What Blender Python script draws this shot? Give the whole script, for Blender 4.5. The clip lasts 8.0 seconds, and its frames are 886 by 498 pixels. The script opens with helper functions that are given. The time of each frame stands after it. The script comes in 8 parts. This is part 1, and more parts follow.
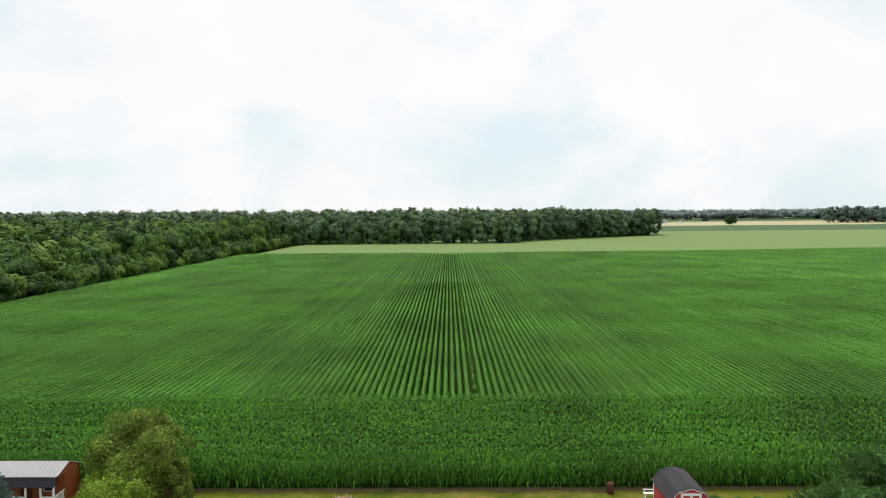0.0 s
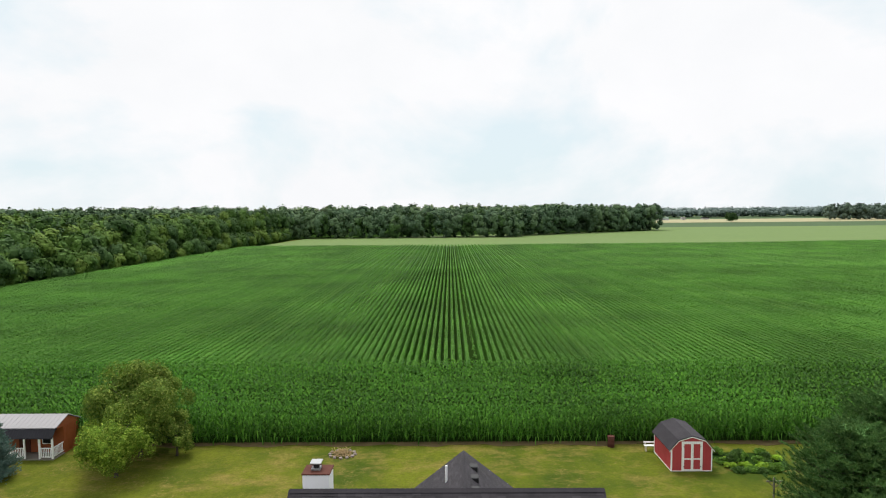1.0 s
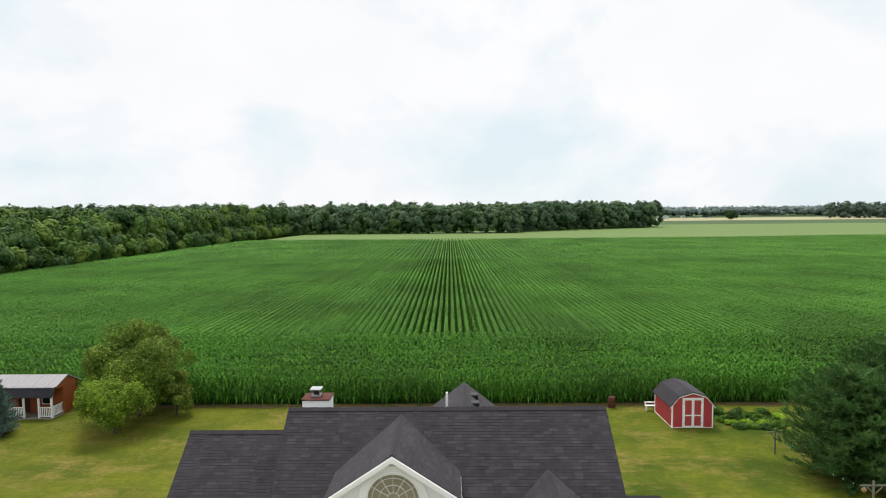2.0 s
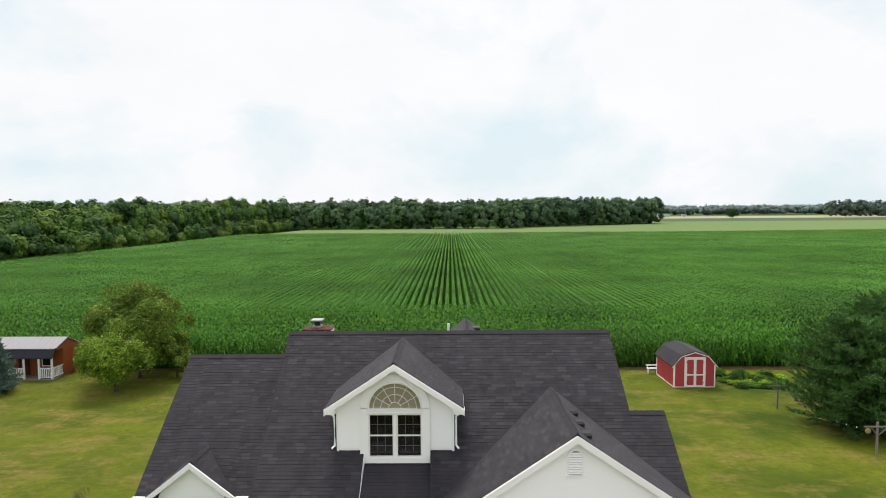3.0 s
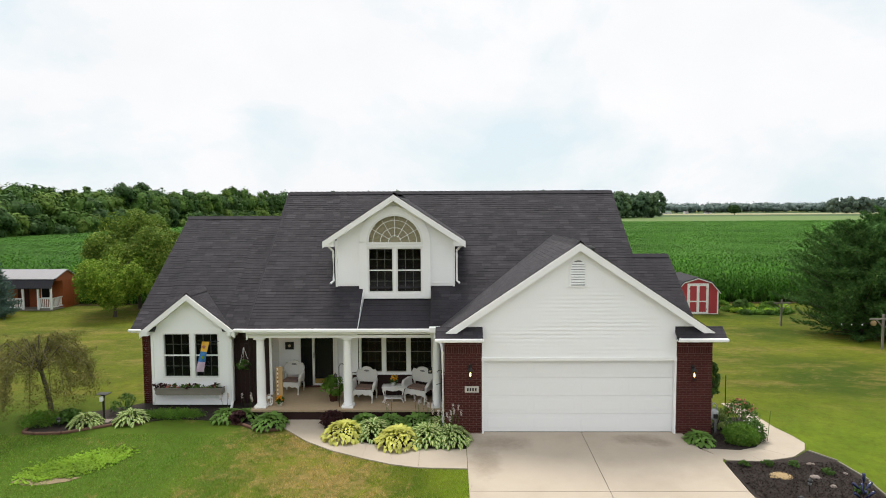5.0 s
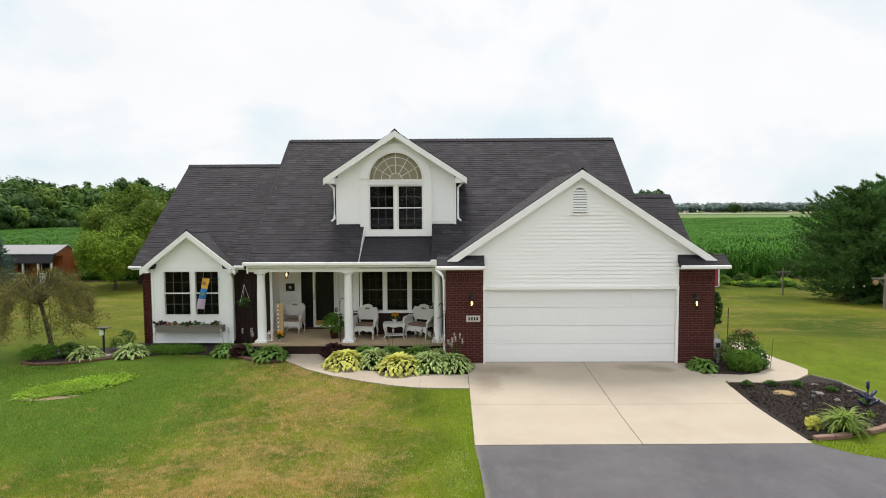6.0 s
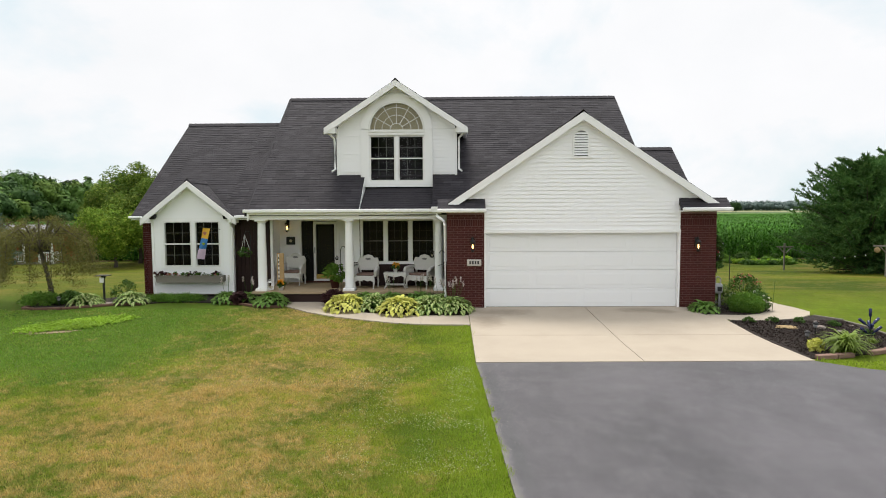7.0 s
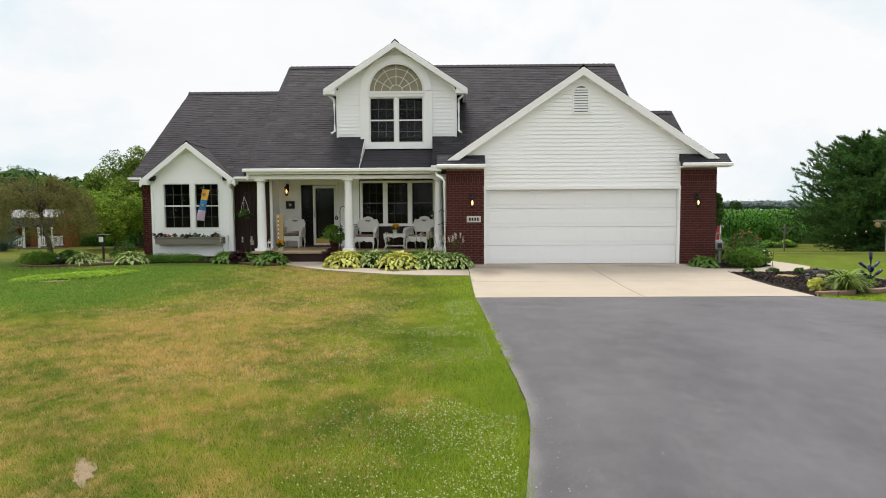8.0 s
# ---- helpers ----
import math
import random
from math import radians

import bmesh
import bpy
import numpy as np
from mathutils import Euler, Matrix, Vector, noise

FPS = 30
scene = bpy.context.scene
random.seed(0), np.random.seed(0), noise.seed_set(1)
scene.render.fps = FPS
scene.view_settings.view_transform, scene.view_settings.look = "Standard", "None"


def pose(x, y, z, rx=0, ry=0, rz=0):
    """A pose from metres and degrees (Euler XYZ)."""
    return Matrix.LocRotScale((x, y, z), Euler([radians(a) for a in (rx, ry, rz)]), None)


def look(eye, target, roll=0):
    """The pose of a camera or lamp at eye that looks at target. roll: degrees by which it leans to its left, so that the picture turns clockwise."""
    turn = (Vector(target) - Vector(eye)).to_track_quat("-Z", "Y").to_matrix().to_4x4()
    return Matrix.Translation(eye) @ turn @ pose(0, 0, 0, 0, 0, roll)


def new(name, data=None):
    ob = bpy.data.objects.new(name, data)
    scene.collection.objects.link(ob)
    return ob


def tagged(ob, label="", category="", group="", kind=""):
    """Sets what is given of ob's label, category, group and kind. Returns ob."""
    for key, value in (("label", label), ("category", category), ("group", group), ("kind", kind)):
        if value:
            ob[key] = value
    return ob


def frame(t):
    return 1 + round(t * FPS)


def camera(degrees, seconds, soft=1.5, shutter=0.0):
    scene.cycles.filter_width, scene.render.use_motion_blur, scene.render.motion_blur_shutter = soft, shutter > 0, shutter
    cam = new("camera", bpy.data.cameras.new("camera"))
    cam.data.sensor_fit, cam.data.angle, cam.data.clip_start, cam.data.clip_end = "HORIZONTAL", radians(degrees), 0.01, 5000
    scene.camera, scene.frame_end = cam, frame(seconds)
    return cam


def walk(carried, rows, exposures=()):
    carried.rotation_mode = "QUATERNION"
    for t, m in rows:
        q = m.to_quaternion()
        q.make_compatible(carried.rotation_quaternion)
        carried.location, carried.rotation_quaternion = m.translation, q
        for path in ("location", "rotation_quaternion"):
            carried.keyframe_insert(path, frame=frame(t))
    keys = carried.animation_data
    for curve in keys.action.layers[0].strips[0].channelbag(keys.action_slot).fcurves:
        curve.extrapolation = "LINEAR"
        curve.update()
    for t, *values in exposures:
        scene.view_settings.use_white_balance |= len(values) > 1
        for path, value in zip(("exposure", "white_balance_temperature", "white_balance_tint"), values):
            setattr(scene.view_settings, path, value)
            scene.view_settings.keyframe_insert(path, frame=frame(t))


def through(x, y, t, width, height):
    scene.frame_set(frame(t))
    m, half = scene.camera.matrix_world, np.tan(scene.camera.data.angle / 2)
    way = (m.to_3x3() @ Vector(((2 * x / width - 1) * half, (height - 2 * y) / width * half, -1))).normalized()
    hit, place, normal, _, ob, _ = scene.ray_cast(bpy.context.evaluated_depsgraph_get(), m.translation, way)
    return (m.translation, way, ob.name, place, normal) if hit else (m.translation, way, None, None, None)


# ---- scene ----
cam = camera(73.9, 8.0, soft=1.0)
PATH = [
    (0, (0.161, -0.195, 21.907), (0.141, 1.801, 21.783), -0.5),
    (0.5, (0.152, -0.22, 19.958), (0.132, 1.776, 19.833), -0.5),
    (1, (0.208, -0.236, 18.036), (0.185, 1.76, 17.91), -0.5),
    (1.5, (0.193, -0.302, 16.375), (0.17, 1.694, 16.25), -0.5),
    (3, (0.077, -0.391, 11.767), (0.052, 1.605, 11.64), -0.4),
    (3.5, (0.051, -0.392, 10.423), (0.024, 1.604, 10.294), -0.35),
    (4, (0.065, -0.408, 9.013), (0.037, 1.587, 8.884), -0.35),
    (4.5, (0.067, -0.424, 7.641), (0.038, 1.571, 7.512), -0.3),
    (5, (0.071, -0.45, 6.335), (0.041, 1.545, 6.207), -0.3),
    (6.5, (0.018, -0.545, 3.495), (-0.014, 1.451, 3.369), -0.3),
    (7, (0.017, -0.574, 2.741), (-0.016, 1.421, 2.612), -0.3),
    (7.5, (0.03, -0.605, 2.043), (-0.003, 1.39, 1.914), -0.3),
    (8, (0.03, -0.628, 1.517), (-0.004, 1.368, 1.388), -0.3),
]
walk(cam, [(t, look(eye, target, roll)) for t, eye, target, roll in PATH])

# ---- sky and sun: bright thin cloud, high sun beyond the house ----
SUN_EL, SUN_AZ = 65, -16
world = bpy.data.worlds.new("sky")
scene.world = world
world.use_nodes = True
wt = world.node_tree
wt.nodes.clear()


def wnode(kind, **kw):
    n = wt.nodes.new(kind)
    for k, v in kw.items():
        n.inputs[k].default_value = v
    return n


w_out = wnode("ShaderNodeOutputWorld")
w_bg = wnode("ShaderNodeBackground", Strength=0.1)
# thin overcast is brighter towards the zenith
w_sep = wnode("ShaderNodeSeparateXYZ")
w_zen = wnode("ShaderNodeMapRange")
w_zen.inputs[1].default_value, w_zen.inputs[2].default_value, w_zen.inputs[3].default_value, w_zen.inputs[4].default_value = 0.34, 0.9, 0.098, 0.152
w_sky = wnode("ShaderNodeTexSky")
w_sky.sky_type, w_sky.sun_disc = "NISHITA", False
w_sky.sun_elevation, w_sky.sun_rotation = radians(SUN_EL), radians(SUN_AZ)
w_sky.air_density, w_sky.dust_density = 1.0, 1.5
w_co = wnode("ShaderNodeTexCoord")
w_map = wnode("ShaderNodeMapping")
w_map.inputs["Scale"].default_value = (1.0, 1.0, 1.5)
w_n1 = wnode("ShaderNodeTexNoise", Scale=2.1, Detail=7.0, Roughness=0.55, Distortion=0.3)
w_r1 = wt.nodes.new("ShaderNodeValToRGB")
w_r1.color_ramp.elements[0].position, w_r1.color_ramp.elements[0].color = 0.37, (0.0, 0.0, 0.0, 1)
w_r1.color_ramp.elements[1].position, w_r1.color_ramp.elements[1].color = 0.50, (1, 1, 1, 1)
w_n2 = wnode("ShaderNodeTexNoise", Scale=4.5, Detail=6.0, Roughness=0.6)
w_r2 = wt.nodes.new("ShaderNodeValToRGB")
w_r2.color_ramp.elements[0].position, w_r2.color_ramp.elements[0].color = 0.3, (9.6, 9.7, 9.9, 1)
w_r2.color_ramp.elements[1].position, w_r2.color_ramp.elements[1].color = 0.7, (10.15, 10.15, 10.3, 1)
w_thin = wt.nodes.new("ShaderNodeMix")
w_thin.data_type = "RGBA"
w_thin.inputs[0].default_value = 0.9
w_thin.inputs[7].default_value = (8.2, 9.4, 9.9, 1)
w_mix = wt.nodes.new("ShaderNodeMix")
w_mix.data_type = "RGBA"
for a, b in ((w_co.outputs["Generated"], w_map.inputs["Vector"]), (w_map.outputs[0], w_n1.inputs["Vector"]),
             (w_map.outputs[0], w_n2.inputs["Vector"]), (w_n1.outputs["Fac"], w_r1.inputs["Fac"]),
             (w_n2.outputs["Fac"], w_r2.inputs["Fac"]), (w_sky.outputs[0], w_thin.inputs[6]),
             (w_thin.outputs[2], w_mix.inputs[6]), (w_r2.outputs[0], w_mix.inputs[7]), (w_r1.outputs[0], w_mix.inputs[0]),
             (w_co.outputs["Generated"], w_sep.inputs[0]), (w_sep.outputs[2], w_zen.inputs[0]), (w_zen.outputs[0], w_bg.inputs["Strength"]),
             (w_mix.outputs[2], w_bg.inputs["Color"]), (w_bg.outputs[0], w_out.inputs["Surface"])):
    wt.links.new(a, b)

sun_lamp = bpy.data.lights.new("sun", "SUN")
sun_lamp.energy, sun_lamp.angle, sun_lamp.color = 3.2, radians(20), (1.0, 0.95, 0.86)
sun_dir = Vector((math.sin(radians(SUN_AZ)) * math.cos(radians(SUN_EL)), math.cos(radians(SUN_AZ)) * math.cos(radians(SUN_EL)), math.sin(radians(SUN_EL))))
new("sun", sun_lamp).matrix_world = look(sun_dir * 80, (0, 0, 0))
scene.view_settings.exposure = 0.0


# ---- materials ----
class Nodes:
    """A small wrapper for building a node material."""

    def __init__(self, name):
        self.m = bpy.data.materials.new(name)
        self.m.use_nodes = True
        self.t = self.m.node_tree
        self.b = self.t.nodes["Principled BSDF"]
        self.geo = self.t.nodes.new("ShaderNodeNewGeometry")
        self.obj = self.t.nodes.new("ShaderNodeObjectInfo")
        self.co = self.t.nodes.new("ShaderNodeTexCoord")

    def link(self, a, b):
        self.t.links.new(a, b)

    def noise(self, scale, detail=4.0, rough=0.55, vec=None, stretch=None):
        n = self.t.nodes.new("ShaderNodeTexNoise")
        n.inputs["Scale"].default_value, n.inputs["Detail"].default_value, n.inputs["Roughness"].default_value = scale, detail, rough
        v = vec or self.geo.outputs["Position"]
        if stretch:
            mp = self.t.nodes.new("ShaderNodeMapping")
            mp.inputs["Scale"].default_value = stretch
            self.link(v, mp.inputs["Vector"])
            v = mp.outputs[0]
        self.link(v, n.inputs["Vector"])
        return n.outputs["Fac"]

    def ramp(self, fac, *stops):
        r = self.t.nodes.new("ShaderNodeValToRGB")
        els = r.color_ramp.elements
        while len(els) < len(stops):
            els.new(0.5)
        for e, (p, c) in zip(els, stops):
            e.position = p
            e.color = (*c, 1) if len(c) == 3 else c
        self.link(fac, r.inputs["Fac"])
        return r.outputs[0]

    def mix(self, fac, a, b, mode="MIX"):
        n = self.t.nodes.new("ShaderNodeMix")
        n.data_type, n.blend_type = "RGBA", mode
        for sock, v in ((n.inputs[0], fac), (n.inputs[6], a), (n.inputs[7], b)):
            if hasattr(v, "links"):
                self.link(v, sock)
            else:
                sock.default_value = v if isinstance(v, float) else (*v, 1)
        return n.outputs[2]

    def math(self, op, a, b=0.0):
        n = self.t.nodes.new("ShaderNodeMath")
        n.operation = op
        for sock, v in ((n.inputs[0], a), (n.inputs[1], b)):
            if hasattr(v, "links"):
                self.link(v, sock)
            else:
                sock.default_value = v
        return n.outputs[0]

    def done(self, col, rough=0.6, bump=None, dist=0.01, metal=0.0, spec=0.5):
        if hasattr(col, "links"):
            self.link(col, self.b.inputs["Base Color"])
        else:
            self.b.inputs["Base Color"].default_value = (*col, 1)
        if hasattr(rough, "links"):
            self.link(rough, self.b.inputs["Roughness"])
        else:
            self.b.inputs["Roughness"].default_value = rough
        self.b.inputs["Metallic"].default_value = metal
        self.b.inputs["Specular IOR Level"].default_value = spec
        if bump is not None:
            n = self.t.nodes.new("ShaderNodeBump")
            n.inputs["Strength"].default_value, n.inputs["Distance"].default_value = 0.6, dist
            self.link(bump, n.inputs["Height"])
            self.link(n.outputs[0], self.b.inputs["Normal"])
        return self.m


def painted(name, col, rough=0.5, dirt=0.12, spec=0.4, scale=1.0, metal=0.0):
    """Paint, vinyl or plastic: a base colour with faint grime at two scales."""
    n = Nodes(name)
    d = n.mix(n.noise(1.3 * scale), col, tuple(c * (1 - dirt) for c in col))
    f = n.mix(n.math("MULTIPLY", n.noise(45 * scale, 2), 0.35), d, tuple(c * (1 - 1.6 * dirt) for c in col))
    return n.done(f, rough, n.noise(120 * scale, 2), 0.0015, metal, spec)


def leafy(name, a, b, c, rough=0.5, through=0.35, scale=0.9, gloss=0.12):
    """Foliage: hue varies leaf by leaf and in drifts, and some light passes through."""
    n = Nodes(name)
    base = n.ramp(n.geo.outputs["Random Per Island"], (0.0, a), (0.55, b), (1.0, c))
    drift = n.mix(n.ramp(n.noise(scale, 3), (0.36, (0, 0, 0)), (0.66, (1, 1, 1))), tuple(x * 0.5 for x in b), tuple(min(1, x * 1.55) for x in b))
    col = n.mix(0.5, base, drift)
    n.done(col, rough, spec=gloss)
    tr = n.t.nodes.new("ShaderNodeBsdfTranslucent")
    n.link(n.mix(0.5, col, (b[0] * 1.5, b[1] * 1.5, b[2] * 0.8)), tr.inputs["Color"])
    ms = n.t.nodes.new("ShaderNodeMixShader")
    ms.inputs[0].default_value = through
    out = n.t.nodes["Material Output"]
    n.link(n.b.outputs[0], ms.inputs[1])
    n.link(tr.outputs[0], ms.inputs[2])
    n.link(ms.outputs[0], out.inputs["Surface"])
    return n.m


def from_edge(n):
    """Metres to the right of the curved line between lawn and asphalt."""
    sep = n.t.nodes.new("ShaderNodeSeparateXYZ")
    n.link(n.geo.outputs["Position"], sep.inputs[0])
    along = n.math("DIVIDE", n.math("ADD", sep.outputs[1], 4.0), 16.0)
    line = ((-4.0, -0.4), (0.5, 0.2), (2.4, 0.40), (3.24, 0.54), (4.45, 0.66), (5.18, 0.64), (7.46, 0.56), (10.4, 0.44))
    bend = n.ramp(along, *(((y + 4) / 16, ((x + 1) / 2,) * 3) for y, x in line))
    return n.math("SUBTRACT", sep.outputs[0], n.math("SUBTRACT", n.math("MULTIPLY", bend, 2.0), 1.0)), sep


def between(n, v, a, b, va, vb):
    m = n.t.nodes.new("ShaderNodeMapRange")
    for k, x in zip((1, 2, 3, 4), (a, b, va, vb)):
        m.inputs[k].default_value = x
    n.link(v, m.inputs[0])
    return m.outputs[0]


def canopy(name, a, b, c, scale=0.05, clump=0.9):
    """Tree canopy seen from far: hue by tree, in drifts and leaf by leaf, with shaded gaps and highlights of leaf
    clusters painted in as fine variation.
    """
    n = Nodes(name)
    leaf = n.ramp(n.geo.outputs["Random Per Island"], (0.0, a), (0.5, b), (1.0, c))
    cell = n.t.nodes.new("ShaderNodeTexVoronoi")
    cell.voronoi_dimensions = "2D"
    cell.inputs["Scale"].default_value = 0.11
    n.link(n.geo.outputs["Position"], cell.inputs["Vector"])
    sep = n.t.nodes.new("ShaderNodeSeparateColor")
    n.link(cell.outputs["Color"], sep.inputs[0])
    tree = n.ramp(sep.outputs[0], (0.0, tuple(x * 0.75 for x in a)), (0.5, b), (0.9, tuple(x * 1.25 for x in c)))
    drift = n.mix(n.ramp(n.noise(scale, 3), (0.36, (0, 0, 0)), (0.64, (1, 1, 1))), tuple(x * 0.75 for x in b), tuple(x * 1.3 for x in b))
    col = n.mix(0.35, n.mix(0.65, leaf, tree), drift)
    # painted shade in the gaps between leaf clusters, then finer painted highlights
    tuft = n.noise(clump, 6, 0.72)
    col = n.mix(n.ramp(tuft, (0.34, (0.4, 0.4, 0.4)), (0.5, (0, 0, 0))), col, tuple(x * 0.5 for x in a))
    col = n.mix(n.ramp(n.noise(clump * 4, 4, 0.7), (0.5, (0, 0, 0)), (0.72, (0.2, 0.2, 0.2))), col, tuple(min(1, x * 1.3) for x in c))
    return n.done(col, 0.7, spec=0.08)


def lawn_colour(n, k=1.0):
    """Mown grass: dry in the open lawn, lush beside the drive and far left, striped by the mower behind."""
    d, sep = from_edge(n)
    fine = n.noise(9.0, 3, 0.65)
    dry = n.math("ADD", n.math("MULTIPLY", n.noise(0.42, 4, 0.6), 1.1), n.math("MULTIPLY", n.noise(2.9, 6, 0.8), 1.65))
    dry = n.math("ADD", dry, n.math("MULTIPLY", fine, 0.8))
    # the three add up to about 1.78 on average
    lush = n.math("ADD", between(n, d, -2.9, -0.9, 0.10, -0.18), between(n, d, -0.8, -0.2, 0.0, -0.3))
    far_left = n.math("MULTIPLY", between(n, sep.outputs[0], -7.0, -4.0, 1.0, 0.0), between(n, sep.outputs[1], 7.5, 10.5, 0.0, -0.42))
    behind = between(n, sep.outputs[1], 16.0, 20.0, 0.0, 1.0)
    lush = n.math("MULTIPLY", lush, n.math("SUBTRACT", 1.0, behind))
    far_left = n.math("MULTIPLY", far_left, n.math("SUBTRACT", 1.0, behind))
    dry = n.math("ADD", n.math("ADD", n.math("ADD", dry, lush), far_left), n.math("MULTIPLY", behind, -0.3))
    tone = n.ramp(n.noise(0.8, 4, 0.65), (0.38, (0, 0, 0)), (0.62, (1, 1, 1)))
    green = n.mix(tone, (0.070 * k, 0.108 * k, 0.010 * k), (0.19 * k, 0.215 * k, 0.020 * k))
    # the back lawn: broad drifts of green, yellower towards the cabin, with bleached patches
    back = n.mix(n.ramp(n.noise(0.16, 5, 0.65), (0.36, (0, 0, 0)), (0.62, (1, 1, 1))), (0.046 * k, 0.082 * k, 0.007 * k), (0.165 * k, 0.185 * k, 0.015 * k))
    back = n.mix(between(n, sep.outputs[0], -16.0, -7.0, 0.2, 0.0), back, (0.23 * k, 0.215 * k, 0.024 * k))
    bleach = n.ramp(n.noise(0.36, 7, 0.74, stretch=(0.7, 1.2, 1)), (0.49, (0, 0, 0)), (0.66, (0.85, 0.85, 0.85)))
    back = n.mix(bleach, back, (0.30 * k, 0.215 * k, 0.065 * k))
    green = n.mix(behind, green, back)
    rich = n.math("MULTIPLY", between(n, d, -1.5, -0.05, 0.0, 0.7), n.math("SUBTRACT", 1.0, behind))
    green = n.mix(rich, green, (0.165 * k, 0.240 * k, 0.016 * k))
    green = n.mix(n.math("MULTIPLY", far_left, -2.2), green, (0.082 * k, 0.158 * k, 0.018 * k))
    green = n.mix(n.math("MULTIPLY", fine, 0.55), green, (0.035 * k, 0.060 * k, 0.006 * k))
    tan = n.mix(fine, (0.18 * k, 0.118 * k, 0.038 * k), (0.42 * k, 0.29 * k, 0.12 * k))
    col = n.mix(n.ramp(n.math("DIVIDE", dry, 3.0), (0.54, (0, 0, 0)), (0.68, (0.82, 0.82, 0.82))), green, tan)
    # faint mower stripes on the lawn behind and beside the house
    lane = n.math("SINE", n.math("ADD", n.math("MULTIPLY", n.math("SUBTRACT", sep.outputs[0], n.math("MULTIPLY", sep.outputs[1], 0.22)), 4.6), n.math("MULTIPLY", n.noise(0.25, 3), 7.0)))
    lane = n.math("MULTIPLY", n.math("MULTIPLY", n.math("ADD", lane, 1.0), 0.04), behind)
    return n.mix(lane, col, (0.045 * k, 0.062 * k, 0.008 * k)), fine


def make_lawn():
    n = Nodes("lawn")
    col, fine = lawn_colour(n, 0.9)
    col = n.mix(n.ramp(n.noise(3.2, 6, 0.8), (0.42, (0, 0, 0)), (0.68, (0.6, 0.6, 0.6))), col, (0.05, 0.058, 0.009))
    return n.done(col, 0.9, n.noise(26, 4, 0.7), 0.05, spec=0.06)


def make_blades():
    n = Nodes("grass_blades")
    col, fine = lawn_colour(n, 2.25)
    col = n.mix(n.ramp(n.geo.outputs["Random Per Island"], (0.5, (0, 0, 0)), (1.0, (0.3, 0.3, 0.3))), col, (0.52, 0.46, 0.16))
    n.done(col, 0.6, spec=0.25)
    tr = n.t.nodes.new("ShaderNodeBsdfTranslucent")
    n.link(col, tr.inputs["Color"])
    ms = n.t.nodes.new("ShaderNodeMixShader")
    ms.inputs[0].default_value = 0.3
    n.link(n.b.outputs[0], ms.inputs[1])
    n.link(tr.outputs[0], ms.inputs[2])
    n.link(ms.outputs[0], n.t.nodes["Material Output"].inputs["Surface"])
    return n.m


def make_shingle():
    n = Nodes("asphalt_shingle")
    isl = n.ramp(n.geo.outputs["Random Per Island"], (0, (0.008, 0.007, 0.009)), (0.45, (0.018, 0.016, 0.021)), (0.8, (0.028, 0.025, 0.031)), (1, (0.058, 0.052, 0.060)))
    blot = n.mix(n.ramp(n.noise(0.9, 6, 0.7), (0.36, (0, 0, 0)), (0.64, (1, 1, 1))), (0.012, 0.010, 0.014), (0.038, 0.034, 0.041))
    streak = n.ramp(n.noise(2.2, 5, 0.7, stretch=(1.0, 0.35, 0.35)), (0.45, (0, 0, 0)), (0.7, (0.45, 0.45, 0.45)))
    col = n.mix(streak, n.mix(0.42, isl, blot), (0.046, 0.041, 0.048))
    col = n.mix(n.math("MULTIPLY", n.noise(160, 2), 0.4), col, (0.036, 0.033, 0.037))
    n.b.inputs["Sheen Weight"].default_value, n.b.inputs["Sheen Roughness"].default_value = 0.09, 0.35
    n.b.inputs["Sheen Tint"].default_value = (0.94, 0.92, 0.97, 1)
    return n.done(col, 0.85, n.noise(220, 2), 0.004, spec=0.3)


def make_brick():
    n = Nodes("dark_red_brick")
    isl = n.ramp(n.obj.outputs["Random"], (0, (0.045, 0.010, 0.009)), (0.5, (0.07, 0.015, 0.013)), (1, (0.105, 0.026, 0.021)))
    var = n.ramp(n.geo.outputs["Random Per Island"], (0, (0.045, 0.010, 0.009)), (0.5, (0.07, 0.015, 0.013)), (1, (0.105, 0.026, 0.021)))
    col = n.mix(0.5, isl, var)
    col = n.mix(n.math("MULTIPLY", n.noise(60, 3), 0.5), col, (0.06, 0.02, 0.018))
    return n.done(col, 0.85, n.noise(140, 3), 0.004, spec=0.25)


